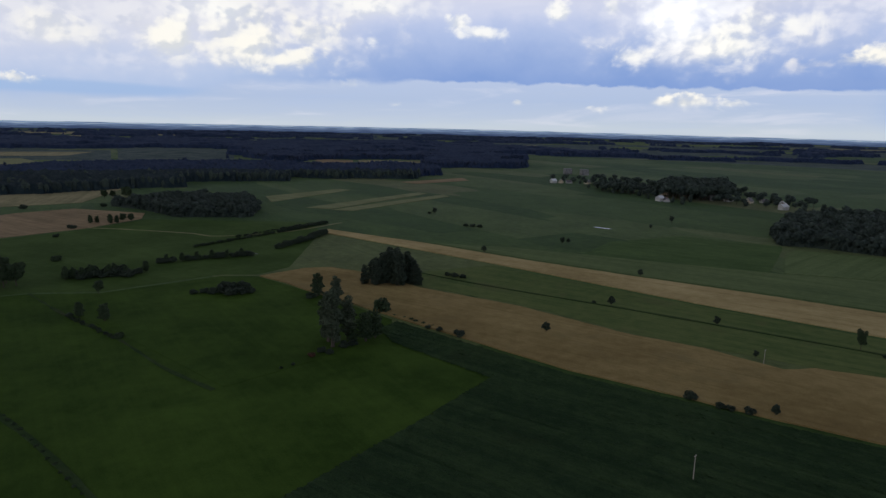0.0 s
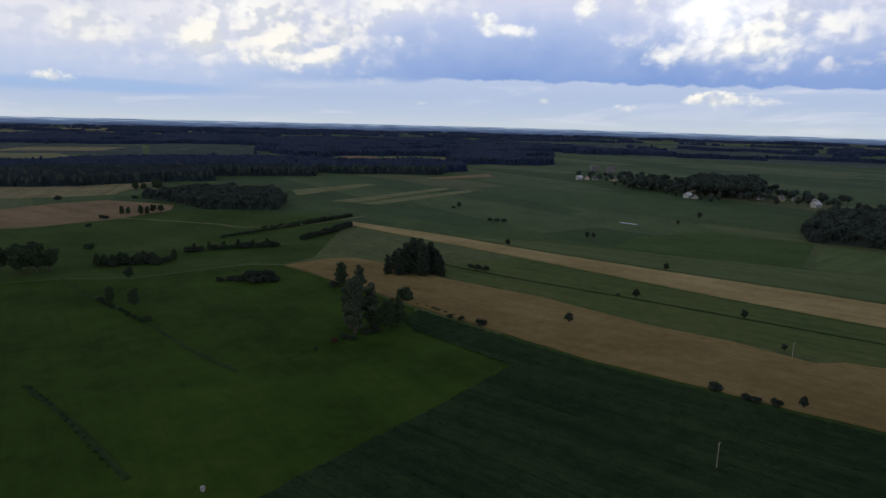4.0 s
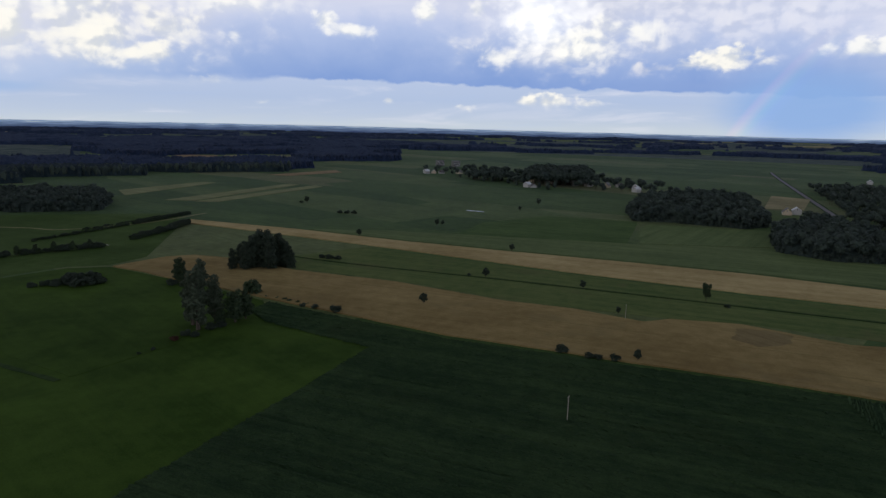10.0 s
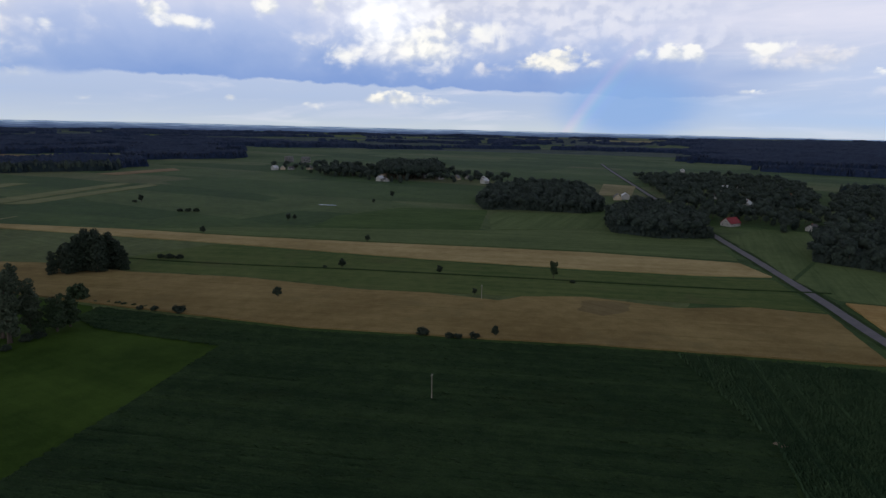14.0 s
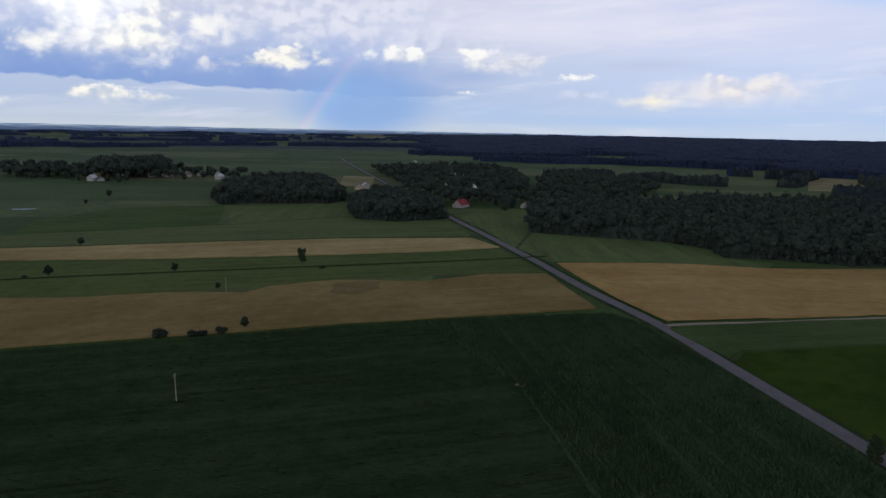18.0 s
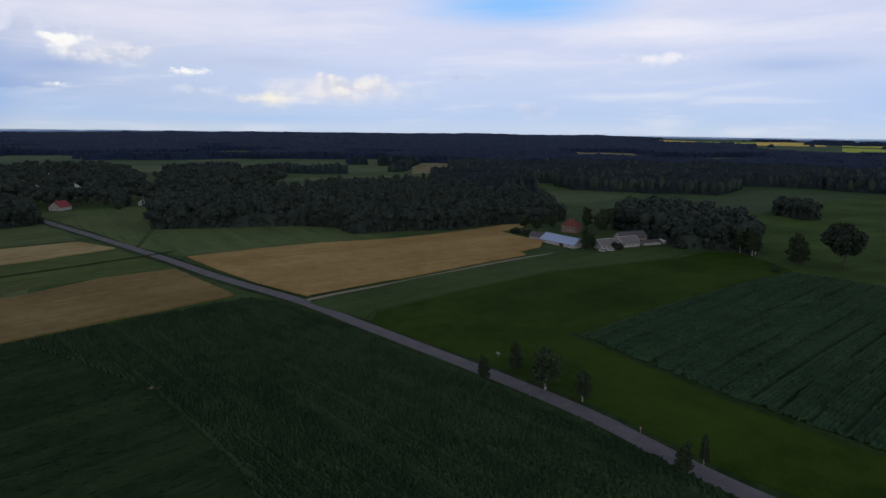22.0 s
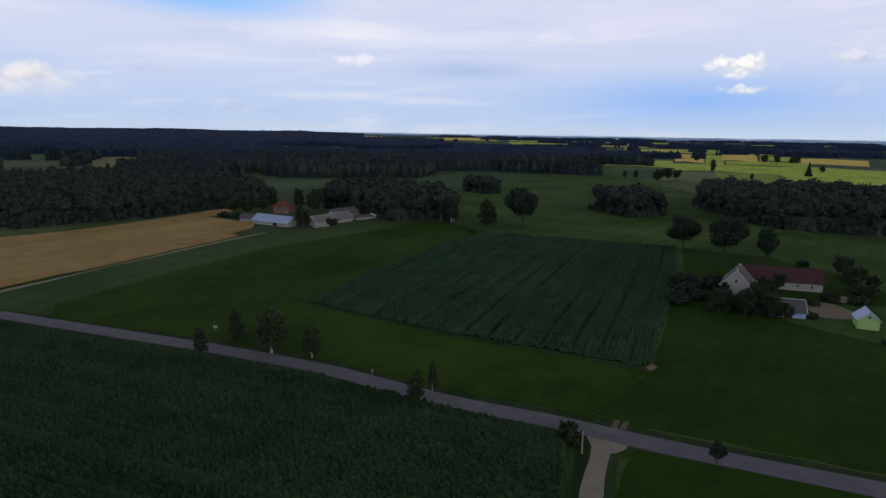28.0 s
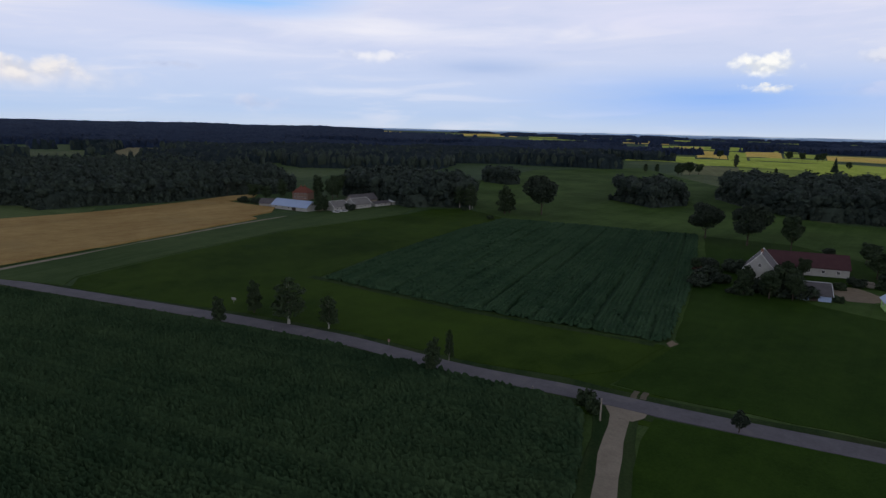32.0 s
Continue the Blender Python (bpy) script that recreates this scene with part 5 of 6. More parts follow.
canopy(wood("woodland", scatter([(560, -195), (530, -204), (535, -216), (575, -220), (590, -205)], 6.0, 8), MIXED, M_FOREST, M_BARK, "small copse in a far meadow", seed=8, low=0.75, high=1.0), [(560, -195), (530, -204), (535, -216), (575, -220), (590, -205)], 9.5, M_FOREST, 8)
for x, y, s in ((-291, 360, 1.15), (-281, 364, 1.3), (-272, 360, 1.25), (-263, 366, 1.1), (-276, 372, 1.3)):
    plant("oak_b", x, y, s, spin.uniform(0, 360), "broad dark tree of a meadow clump", group="meadow clump")

# ---- distant woods ----
MIDWAY = [stencil(83, 15, 5.4, 0.0, "round", 40, 1.0, lobes=1, core=0.92), stencil(84, 17, 4.6, 0.0, "round", 40, 1.0, lobes=1, core=0.92), stencil(85, 12, 6.0, 0.0, "round", 40, 1.0, lobes=1, core=0.92)]
FAR_BANDS = (
    # azimuth from, to, near, far, share of ground that is wooded
    (43, 22, 1020, 1530, 1.0), (22, 13, 1130, 1560, 1.0), (13, 1.5, 1210, 1480, 1.0), (13, 2, 1820, 1950, 1.0), (2, -6, 1560, 2100, 1.0), (18, 12, 1560, 1850, 0.8),
    (43, 28, 2400, 3300, 0.9), (28, 19, 2450, 3300, 0.9), (19, 8, 1800, 3200, 0.9), (8, -4, 1900, 3300, 0.85), (-4, -9, 2300, 2900, 0.8), (-9, -16, 2350, 2650, 0.8),
    (-14, -36, 2950, 3150, 0.6), (-16, -24, 2250, 2330, 0.5), (-24, -34, 2450, 2560, 0.55), (-36, -48, 2500, 2700, 0.6),
    (43, -48, 3650, 3830, 0.5), (43, -10, 3950, 4150, 0.55), (-30, -48, 3350, 3500, 0.5), (43, -48, 4300, 4600, 0.45),
    (-47, -59, 1780, 4300, 1.0), (-58, -72, 2050, 4600, 1.0), (-66, -80, 1480, 4600, 1.0), (-77, -88, 1050, 2000, 1.0), (-80, -100, 1900, 4700, 1.0),
    (-80, -91, 690, 1200, 1.0), (-90, -99, 840, 1400, 1.0), (-94, -106.5, 740, 1000, 1.0), (-88, -96, 1300, 1950, 1.0), (-96, -101, 1000, 1600, 1.0), (-97, -108, 1900, 3300, 1.0), (-101, -112, 900, 1500, 1.0), (-112, -122, 880, 1500, 1.0), (-122, -126.5, 1150, 1500, 0.8), (-108, -121, 1500, 2300, 0.95),
    (-121, -128, 1500, 1650, 0.6), (-118, -134, 2500, 2620, 0.55), (-133, -143, 1950, 2300, 0.9), (-124, -133, 1980, 2100, 0.5), (-105, -142, 3300, 3420, 0.55), (-120, -143, 2900, 3000, 0.5), (-112, -143, 3900, 4100, 0.5), (-108, -143, 4400, 4700, 0.5),
    (-76, -88, 610, 700, 0.5), (-58, -74, 1020, 1090, 0.35), (-62, -78, 1250, 1320, 0.4), (-50, -66, 1500, 1580, 0.4),
)
FAR_CLEARINGS = ((-78, -83, 960, 1330), (-91.5, -98.5, 1540, 2150), (-117, -120.5, 930, 1060), (-74, -77, 1700, 1790), (-62, -65, 2300, 2420))


def drift(x, y, size, seed):
    """Smooth random values from 0 to 1 over the land, in patches of that size."""
    table = np.random.default_rng(seed).uniform(0, 1, (256, 256))
    u, v = np.asarray(x) / size, np.asarray(y) / size
    i, j = np.floor(u).astype(int), np.floor(v).astype(int)
    a, b = u - i, v - j
    a, b = a * a * (3 - 2 * a), b * b * (3 - 2 * b)
    t = lambda p, q: table[p % 256, q % 256]
    return (t(i, j) * (1 - a) + t(i + 1, j) * a) * (1 - b) + (t(i, j + 1) * (1 - a) + t(i + 1, j + 1) * a) * b


def wooded(az, r):
    """Where the distant land bears forest, with wandering edges."""
    x, y = polar(az, r)
    k = np.clip(r / 1500, 0.6, 2.0)
    rr = r + k * (110 * (drift(x, y, 150, 1) - 0.5) + 45 * (drift(x, y, 42, 2) - 0.5))
    aa = az + np.degrees(k * (120 * (drift(x, y, 170, 3) - 0.5) + 45 * (drift(x, y, 48, 4) - 0.5)) / r)
    lot = 0.65 * drift(x, y, 130, 5) + 0.35 * drift(x, y, 45, 6)
    hit = np.zeros(np.shape(r), bool)
    for a0, a1, r0, r1, share in FAR_BANDS:
        hit |= (aa < a0) & (aa > a1) & (rr > r0) & (rr < r1) & (lot < (0.28 + 0.45 * share if share < 1 else 9))
    for a0, a1, r0, r1 in FAR_CLEARINGS:
        hit &= ~((aa < a0) & (aa > a1) & (rr > r0) & (rr < r1))
    return hit


def far_forest():
    rng = np.random.default_rng(3)
    A, R = np.meshgrid(np.arange(-144, 44, 0.14), 600 * 1.007 ** np.arange(298), indexing="ij")
    A = A + rng.uniform(-0.05, 0.05, A.shape)
    R = R * (1 + rng.uniform(-0.0025, 0.0025, A.shape))
    X, Y = polar(A, R)
    hit = wooded(A, R)
    tall = 13 * (0.72 + 0.5 * drift(X, Y, 75, 8)) + 3.2 * (drift(X, Y, 9, 9) - 0.5) + 1.3 * rng.normal(0, 1, A.shape)
    Z = terrain(X, Y) + np.where(hit, tall, -0.4)
    verts = np.stack([X, Y, Z], -1).reshape(-1, 3)
    n, m = A.shape
    i, j = np.meshgrid(np.arange(n - 1), np.arange(m - 1), indexing="ij")
    q = np.stack([i * m + j, i * m + j + 1, (i + 1) * m + j + 1, (i + 1) * m + j], -1).reshape(-1, 4)
    q = q[hit.ravel()[q].any(1)]
    reach = R.ravel()[q[:, 0]]
    front = hit & ~np.roll(hit, 1, 1) & (rng.uniform(0, 1, A.shape) < np.radians(0.14) * R / 5.0)
    lone = hit & (rng.uniform(0, 1, A.shape) < 0.03)
    for low, high, mat, roof, label in ((0, 1250, M_FOREST, M_ROOF_NEAR, "dark belt of distant forest"), (1250, 9999, M_FAR_HAZED, M_ROOF_FAR_HAZED, "dark forest far off, haze painted in as blue")):
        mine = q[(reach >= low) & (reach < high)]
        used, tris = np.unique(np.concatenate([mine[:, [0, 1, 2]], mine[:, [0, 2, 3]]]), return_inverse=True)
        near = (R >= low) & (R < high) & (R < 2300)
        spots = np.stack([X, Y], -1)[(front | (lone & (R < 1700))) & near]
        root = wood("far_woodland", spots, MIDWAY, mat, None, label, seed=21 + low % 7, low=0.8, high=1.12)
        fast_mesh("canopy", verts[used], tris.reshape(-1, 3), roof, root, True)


far_forest()

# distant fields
far_field("grass_field", 42, 28.5, 1560, 2330, M_FARLAND_HAZED, "dull green field between forests", 0.4)
far_field("stubble_field", 41, 33.5, 1640, 1900, M_STRIP, "pale stubble field between forests", 0.8, 2.0)
far_field("stubble_field", 33, 29.5, 1600, 1800, M_GRASS_GREY, "pale green strip between forests", 0.8, 2.5)
far_field("stubble_field", 38, 30.5, 1990, 2200, M_STUBBLE, "pale far stubble before a forest", 0.8, -2.0)
far_field("grass_field", 28, 19, 1580, 2400, M_FARLAND_HAZED, "green hill field between forests")
far_field("stubble_field", 12, 8.7, 1540, 1800, M_PLOUGH, "pale brown clearing")
far_field("stubble_field", 8.2, 2, 1560, 1790, M_STUBBLE, "pale strip of stubble by a forest")
far_field("barley_field", -91.5, -98.5, 1570, 2100, M_STUBBLE, "pale tan field in the forest")
far_field("barley_field", -78.5, -82.6, 985, 1310, M_STUBBLE, "pale field within the forest")
far_field("barley_field", -117, -120.5, 940, 1050, M_PLOUGH, "brown field at the forest edge")
# fields shown in sunshine by their colour; no stronger light falls there
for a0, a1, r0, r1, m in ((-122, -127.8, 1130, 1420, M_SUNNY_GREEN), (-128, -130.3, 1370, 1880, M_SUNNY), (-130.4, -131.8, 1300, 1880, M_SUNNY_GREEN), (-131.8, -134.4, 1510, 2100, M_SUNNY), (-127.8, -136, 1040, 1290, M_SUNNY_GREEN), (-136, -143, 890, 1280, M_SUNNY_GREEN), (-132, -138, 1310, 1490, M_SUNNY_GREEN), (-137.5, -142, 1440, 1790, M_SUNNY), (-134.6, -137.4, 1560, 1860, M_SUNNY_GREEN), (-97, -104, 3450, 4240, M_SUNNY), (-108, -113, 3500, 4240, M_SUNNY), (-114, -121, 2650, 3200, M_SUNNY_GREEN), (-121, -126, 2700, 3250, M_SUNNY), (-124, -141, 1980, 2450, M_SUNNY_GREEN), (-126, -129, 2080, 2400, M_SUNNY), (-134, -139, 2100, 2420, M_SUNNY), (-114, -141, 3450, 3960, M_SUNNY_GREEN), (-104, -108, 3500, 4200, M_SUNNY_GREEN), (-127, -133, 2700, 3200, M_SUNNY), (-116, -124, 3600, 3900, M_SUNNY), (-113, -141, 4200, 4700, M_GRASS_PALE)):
    far_field("painted_sunlit_field", a0, a1, r0, r1, m, "ripe yellow field far off, sunshine painted in" if m == M_SUNNY else "green field far off in the painted sunshine belt")
far_field("painted_sunlit_field", -126.5, -131, 800, 1030, M_STRIP, "pale green pasture at the edge of the painted sunshine", 0.5)
far_field("painted_sunlit_field", -131, -143, 760, 900, M_SUNNY_DIM, "green pasture at the edge of sunshine, brightness painted in", 0.5)
far_field("painted_sunlit_field", -131, -136, 900, 1035, M_SUNNY_DIM, "green pasture beyond a wood, sunshine painted in", 0.5)
for n, (a0, a1, r0, r1) in enumerate(((40, 30, 3350, 3680), (28, 14, 3350, 3600), (12, 0, 3400, 3690), (-2, -12, 3000, 3300), (-14, -30, 3200, 3400), (-18, -34, 3550, 3690), (38, 20, 3880, 4200), (16, -6, 4080, 4240), (-8, -26, 3880, 4200), (-28, -46, 3880, 4200), (30, 4, 4400, 4700), (-2, -24, 4400, 4720), (-26, -46, 4400, 4700))):
    far_field("far_field", a0, a1, r0, r1, (M_STUBBLE, M_GRASS_PALE, M_GRASS_GREY)[n % 3], ("pale distant field", "green distant field", "grey-green distant field")[n % 3])
field("stubble_field", [(-638, 878), (-576, 980), (-463, 959), (-480, 905), (-448, 750), (-511, 700), (-620, 640), (-760, 760)], 0.4, M_STUBBLE, "pale stubble field by the forest")
field("tan_field", [(-480, 610), (-462, 656), (-426, 698), (-334, 675), (-318, 636), (-340, 571), (-380, 516), (-450, 480), (-520, 540)], 0.4, M_PLOUGH, "brown ripening field with trees on its edge")
field("stubble_strip", [(-253, 858), (-171, 977), (-151, 964), (-228, 797)], 0.4, M_STRIP, "pale stubble strip")
field("stubble_strip", [(-173, 750), (-44, 952), (-30, 935), (-140, 742)], 0.4, M_STRIP, "pale green crop strip")
field("stubble_strip", [(-139, 735), (-6, 928), (4, 905), (-112, 730)], 0.4, M_STRIP, "pale stubble strip")
field("tan_field", [(-85, 1120), (30, 1236), (40, 1180), (-55, 1092)], 0.4, M_PLOUGH, "small brown field before the forest")
field("stubble_field", [(518, 645), (634, 778), (661, 735), (558, 628)], 0.3, M_STUBBLE, "pale yellow field within the village")
for key, x, y, s in (("oak_b", 618, -450, 1.0), ("oak_b", 628, -462, 1.15), ("oak_b", 634, -478, 1.2), ("oak_b", 642, -497, 1.0), ("alder", 690, -456, 1.0), ("alder", 689, -472, 1.0), ("poplar", 791, -682, 1.1), ("poplar", 798, -690, 1.0), ("spruce", 670, -738, 1.5), ("oak_b", 721, -822, 0.9), ("oak_b", 944, -1017, 1.3), ("oak_b", 982, -975, 1.4), ("oak_b", 960, -985, 1.3), ("oak_b", 930, -990, 1.2), ("oak_b", 1043, -866, 1.3), ("alder", 640, -610, 0.8)):
    plant(key, x, y, s, spin.uniform(0, 360), "broad tree standing among far fields")

# ---- buildings ----
M_WALL = plain_material("whitewashed_wall", (0.46, 0.45, 0.43), 0.9, 0.15, 0.5, dirt=(0.34, 0.32, 0.28))
M_WALL_GREY = plain_material("grey_render", (0.38, 0.36, 0.34), 0.9, 0.15, 0.5)
M_WALL_CREAM = plain_material("cream_render", (0.60, 0.50, 0.36), 0.9, 0.12, 0.5)
M_WALL_PINK = plain_material("dull_red_render", (0.24, 0.15, 0.12), 0.9, 0.15, 0.6)
M_WALL_GREEN = plain_material("lime_green_render", (0.42, 0.62, 0.22), 0.85, 0.08, 0.5)
M_WALL_BRICK = plain_material("brick_wall", (0.26, 0.12, 0.08), 0.9, 0.25, 1.5)
M_ROOF_BLUE = plain_material("pale_blue_sheet_roof", (0.40, 0.50, 0.74), 0.45, 0.10, 0.3, 0.5, 0.1)
M_ROOF_TILE = plain_material("red_roof_tiles", (0.18, 0.062, 0.045), 0.85, 0.2, 1.0)
M_ROOF_RED = plain_material("dark_red_sheet_roof", (0.078, 0.034, 0.040), 0.75, 0.2, 0.4, dirt=(0.085, 0.045, 0.045))
M_ROOF_GREY = plain_material("grey_asbestos_roof", (0.21, 0.20, 0.20), 0.9, 0.22, 0.6, dirt=(0.13, 0.12, 0.11))
M_ROOF_DARK = plain_material("dark_grey_roof", (0.12, 0.11, 0.12), 0.85, 0.22, 0.6)
M_ROOF_LIGHT = plain_material("light_sheet_roof", (0.62, 0.63, 0.66), 0.5, 0.1, 0.5)
M_TRIM = plain_material("white_trim", (0.75, 0.74, 0.72), 0.7, 0.05, 1.0)
M_DOOR = plain_material("dark_wood_door", (0.055, 0.040, 0.032), 0.8, 0.3, 2.0)
M_WOOD = plain_material("weathered_wood", (0.34, 0.30, 0.25), 0.9, 0.25, 2.5)
M_GLASS, _k, _b = material("window_glass", 0.08, 0.6)
_b.inputs["Base Color"].default_value = (0.02, 0.024, 0.03, 1)


def box(bm, x0, x1, y0, y1, z0, z1):
    v = [bm.verts.new((x, y, z)) for z in (z0, z1) for x, y in ((x0, y0), (x1, y0), (x1, y1), (x0, y1))]
    for f in ((3, 2, 1, 0), (4, 5, 6, 7), (0, 1, 5, 4), (1, 2, 6, 5), (2, 3, 7, 6), (3, 0, 4, 7)):
        bm.faces.new([v[n] for n in f])


def beveled(bm, width):
    bmesh.ops.bevel(bm, geom=list(bm.edges), offset=width, segments=1, affect="EDGES")
    return bm


def opening(parent, name, x, y, z, w, h, face, pane, frame=M_TRIM, bars=True):
    """A window or door set in a wall: surround, then a pane in it, split by bars. face: 's', 'n', 'e' or 'w'."""
    m = {"s": pose(x, y, z), "n": pose(x, y, z, 0, 0, 180), "e": pose(x, y, z, 0, 0, 90), "w": pose(x, y, z, 0, 0, -90)}[face]
    bm, t = bmesh.new(), 0.10
    for b in ((-w / 2, w / 2, h - t, h), (-w / 2, w / 2, 0, t), (-w / 2, -w / 2 + t, t, h - t), (w / 2 - t, w / 2, t, h - t)):
        box(bm, b[0], b[1], -0.07, 0.05, b[2], b[3])
    if bars:
        box(bm, -0.035, 0.035, -0.05, 0.03, t, h - t)
    ob = part(name, bm, frame, parent)
    ob.matrix_local = m
    bm = bmesh.new()
    box(bm, -w / 2 + t, w / 2 - t, -0.03, 0.03, t, h - t)
    part("pane" if name == "window" else "leaf", bm, pane, ob)
    return ob


def house(name, x, y, turn, length, width, eave, ridge, wall, roof, label, category="house", hip=0.0, over=0.45, windows=0, doors=(), chimney=0, gable_windows=1, trim=None, group="", lean_to=0.0, seams=0):
    """A pitched building. Its ridge runs along its own x; its front is -y."""
    root = empty(name, pose(x, y, 0, 0, 0, turn), label, category, group)
    l, w = length / 2, width / 2
    bm = bmesh.new()
    ends = []
    for sx in (-1, 1):
        ring = [(sx * l, -w, -0.3), (sx * l, -w, eave), (sx * l, w, eave), (sx * l, w, -0.3)]
        if not hip:
            ring.insert(2, (sx * l, 0, ridge - 0.12))
        ends.append([bm.verts.new(p) for p in ring])
    a, b = ends
    bm.faces.new(a), bm.faces.new(b[::-1])
    for n in range(len(a) - 1):
        bm.faces.new((a[n], b[n], b[n + 1], a[n + 1]))
    bmesh.ops.recalc_face_normals(bm, faces=bm.faces)
    part("wall", bm, wall, root)
    # roof: slabs with thickness, hung over the walls
    slope = (ridge - eave) / w
    low, t = eave - over * slope, 0.22
    top = [(-l - over + hip, 0, ridge), (l + over - hip, 0, ridge)]
    corners = [(-l - over, -w - over, low), (l + over, -w - over, low), (l + over, w + over, low), (-l - over, w + over, low)]
    bm = bmesh.new()
    for faces in ([corners[0], corners[1], top[1], top[0]], [corners[2], corners[3], top[0], top[1]], *([[corners[1], corners[2], top[1]], [corners[3], corners[0], top[0]]] if hip else [])):
        up = [bm.verts.new((p[0], p[1], p[2] + t)) for p in faces]
        dn = [bm.verts.new(p) for p in faces]
        bm.faces.new(up), bm.faces.new(dn[::-1])
        for n in range(len(up)):
            bm.faces.new((dn[n], dn[(n + 1) % len(up)], up[(n + 1) % len(up)], up[n]))
    for s in range(seams):
        sx = -l + (s + 0.5) * length / seams
        for sy in (-1, 1):
            q = [(sx - 0.06, sy * (w + over), low + t + 0.002), (sx + 0.06, sy * (w + over), low + t + 0.002), (sx + 0.06, 0, ridge + t + 0.002), (sx - 0.06, 0, ridge + t + 0.002)]
            lo_, hi_ = [bm.verts.new(p) for p in q], [bm.verts.new((p[0], p[1], p[2] + 0.06)) for p in q]
            bm.faces.new(hi_ if sy < 0 else hi_[::-1])
            for n in range(4):
                bm.faces.new((lo_[n], lo_[(n + 1) % 4], hi_[(n + 1) % 4], hi_[n]))
    bmesh.ops.recalc_face_normals(bm, faces=bm.faces)
    part("roof", bm, roof, root)
    bm = bmesh.new()
    box(bm, top[0][0], top[1][0], -0.16, 0.16, ridge + t - 0.03, ridge + t + 0.10)
    part("ridge_cap", beveled(bm, 0.04), trim or roof, root)
    if trim and not hip:
        for sx in (-1, 1):
            for sy in (-1, 1):
                bm = bmesh.new()
                e = sx * (l + over)
                q = [(e, sy * (w + over), low - 0.03), (e, sy * (w + over), low + t + 0.1), (e, 0, ridge + t + 0.1), (e, 0, ridge - 0.03)]
                f, g = [bm.verts.new((p[0] + 0.03 * sx, p[1], p[2])) for p in q], [bm.verts.new((p[0] - 0.16 * sx, p[1], p[2])) for p in q]
                bm.faces.new(f), bm.faces.new(g[::-1])
                for n in range(4):
                    bm.faces.new((f[n], g[n], g[(n + 1) % 4], f[(n + 1) % 4]))
                bmesh.ops.recalc_face_normals(bm, faces=bm.faces)
                part("bargeboard", bm, trim, root)
    for n in range(windows):
        wx = -l + (n + 0.75) * length / (windows + 0.5)
        for face, wy in (("s", -w), ("n", w)):
            if not any(abs(wx - dx) < dw / 2 + 0.6 and face == "s" for dx, dw, dh in doors):
                opening(root, "window", wx, wy, min(1.1, eave * 0.4), 1.1, min(1.3, eave * 0.45), face, M_GLASS)
                if eave > 4.5:
                    opening(root, "window", wx, wy, 3.9, 1.1, 1.3, face, M_GLASS)
    if gable_windows and not hip:
        for face, wx in (("e", l), ("w", -l)):
            opening(root, "window", wx, 0, eave + 0.15 * (ridge - eave), 1.0, min(1.3, 0.42 * (ridge - eave)), face, M_GLASS)
            if gable_windows > 1:
                for wy in (-w / 2, w / 2):
                    opening(root, "window", wx, wy, 1.0, 1.1, 1.3, face, M_GLASS)
    for dx, dw, dh in doors:
        opening(root, "door", dx, -w, 0.05, dw, dh, "s", M_DOOR, M_DOOR, False)
    for n in range(chimney):
        bm = bmesh.new()
        cx = (-0.4 + 0.8 * n) * l * (0.6 if hip else 1)
        box(bm, cx - 0.3, cx + 0.3, -0.35, 0.35, ridge - 0.6, ridge + 1.1)
        box(bm, cx - 0.36, cx + 0.36, -0.41, 0.41, ridge + 1.1, ridge + 1.22)
        part("chimney", bm, M_WALL_BRICK if roof != M_ROOF_GREY else M_WALL_GREY, root)
    return root


def facing(x0, y0, x1, y1):
    return math.degrees(math.atan2(y1 - y0, x1 - x0))


# the farmstead by the barley: front sides look back at the road
house("barn", 387, -9.5, facing(372, -21, 398, 3) + 180, 28, 9.5, 2.3, 5.4, M_WALL, M_ROOF_BLUE, "long white barn with pale blue sheet roof", "barn", windows=5, doors=((4, 3.2, 2.4),), gable_windows=1)
house("farmhouse", 437, -18, facing(433, -25, 441, -10) + 180, 11, 9.5, 5.0, 8.2, M_WALL_PINK, M_ROOF_TILE, "two-storey farmhouse with red hipped tile roof", hip=3.8, windows=4, chimney=2)
house("outbuilding", 402, 5, 60, 9, 6, 2.4, 4.6, M_WALL_GREY, M_ROOF_DARK, "small grey outbuilding behind the barn", "shed", doors=((0, 2.2, 2.1),))
house("cowshed", 378, -33.5, facing(373, -29.5, 378, -38) + 180, 10.5, 8, 2.8, 5.6, M_WALL, M_ROOF_GREY, "white cowshed with grey corrugated roof", "barn", windows=3, doors=((5, 2.0, 2.1),), trim=M_TRIM)
house("cowshed", 388, -47.5, facing(381, -44, 388, -55) + 180, 13, 9, 2.8, 6.0, M_WALL, M_ROOF_GREY, "white cowshed with pale gable and grey roof", "barn", windows=4, doors=((-2, 2.6, 2.4),), trim=M_TRIM)
house("hay_barn", 404, -52, facing(381, -44, 388, -55) + 180, 20, 8, 3.4, 6.6, M_WOOD, M_ROOF_DARK, "dark wooden hay barn behind the cowsheds", "barn", windows=0, doors=((0, 4, 3.4),))
house("low_shed", 396, -62.5, facing(393, -57, 402.5, -75) + 180, 12, 6, 2.1, 3.0, M_WALL, M_ROOF_DARK, "long low white shed with dark roof", "shed", windows=4, gable_windows=0)
house("low_shed", 401.5, -72, facing(393, -57, 402.5, -75) + 180, 7, 6, 2.2, 3.0, M_WALL, M_ROOF_LIGHT, "small white shed with pale sheet roof", "shed", windows=1, gable_windows=0)
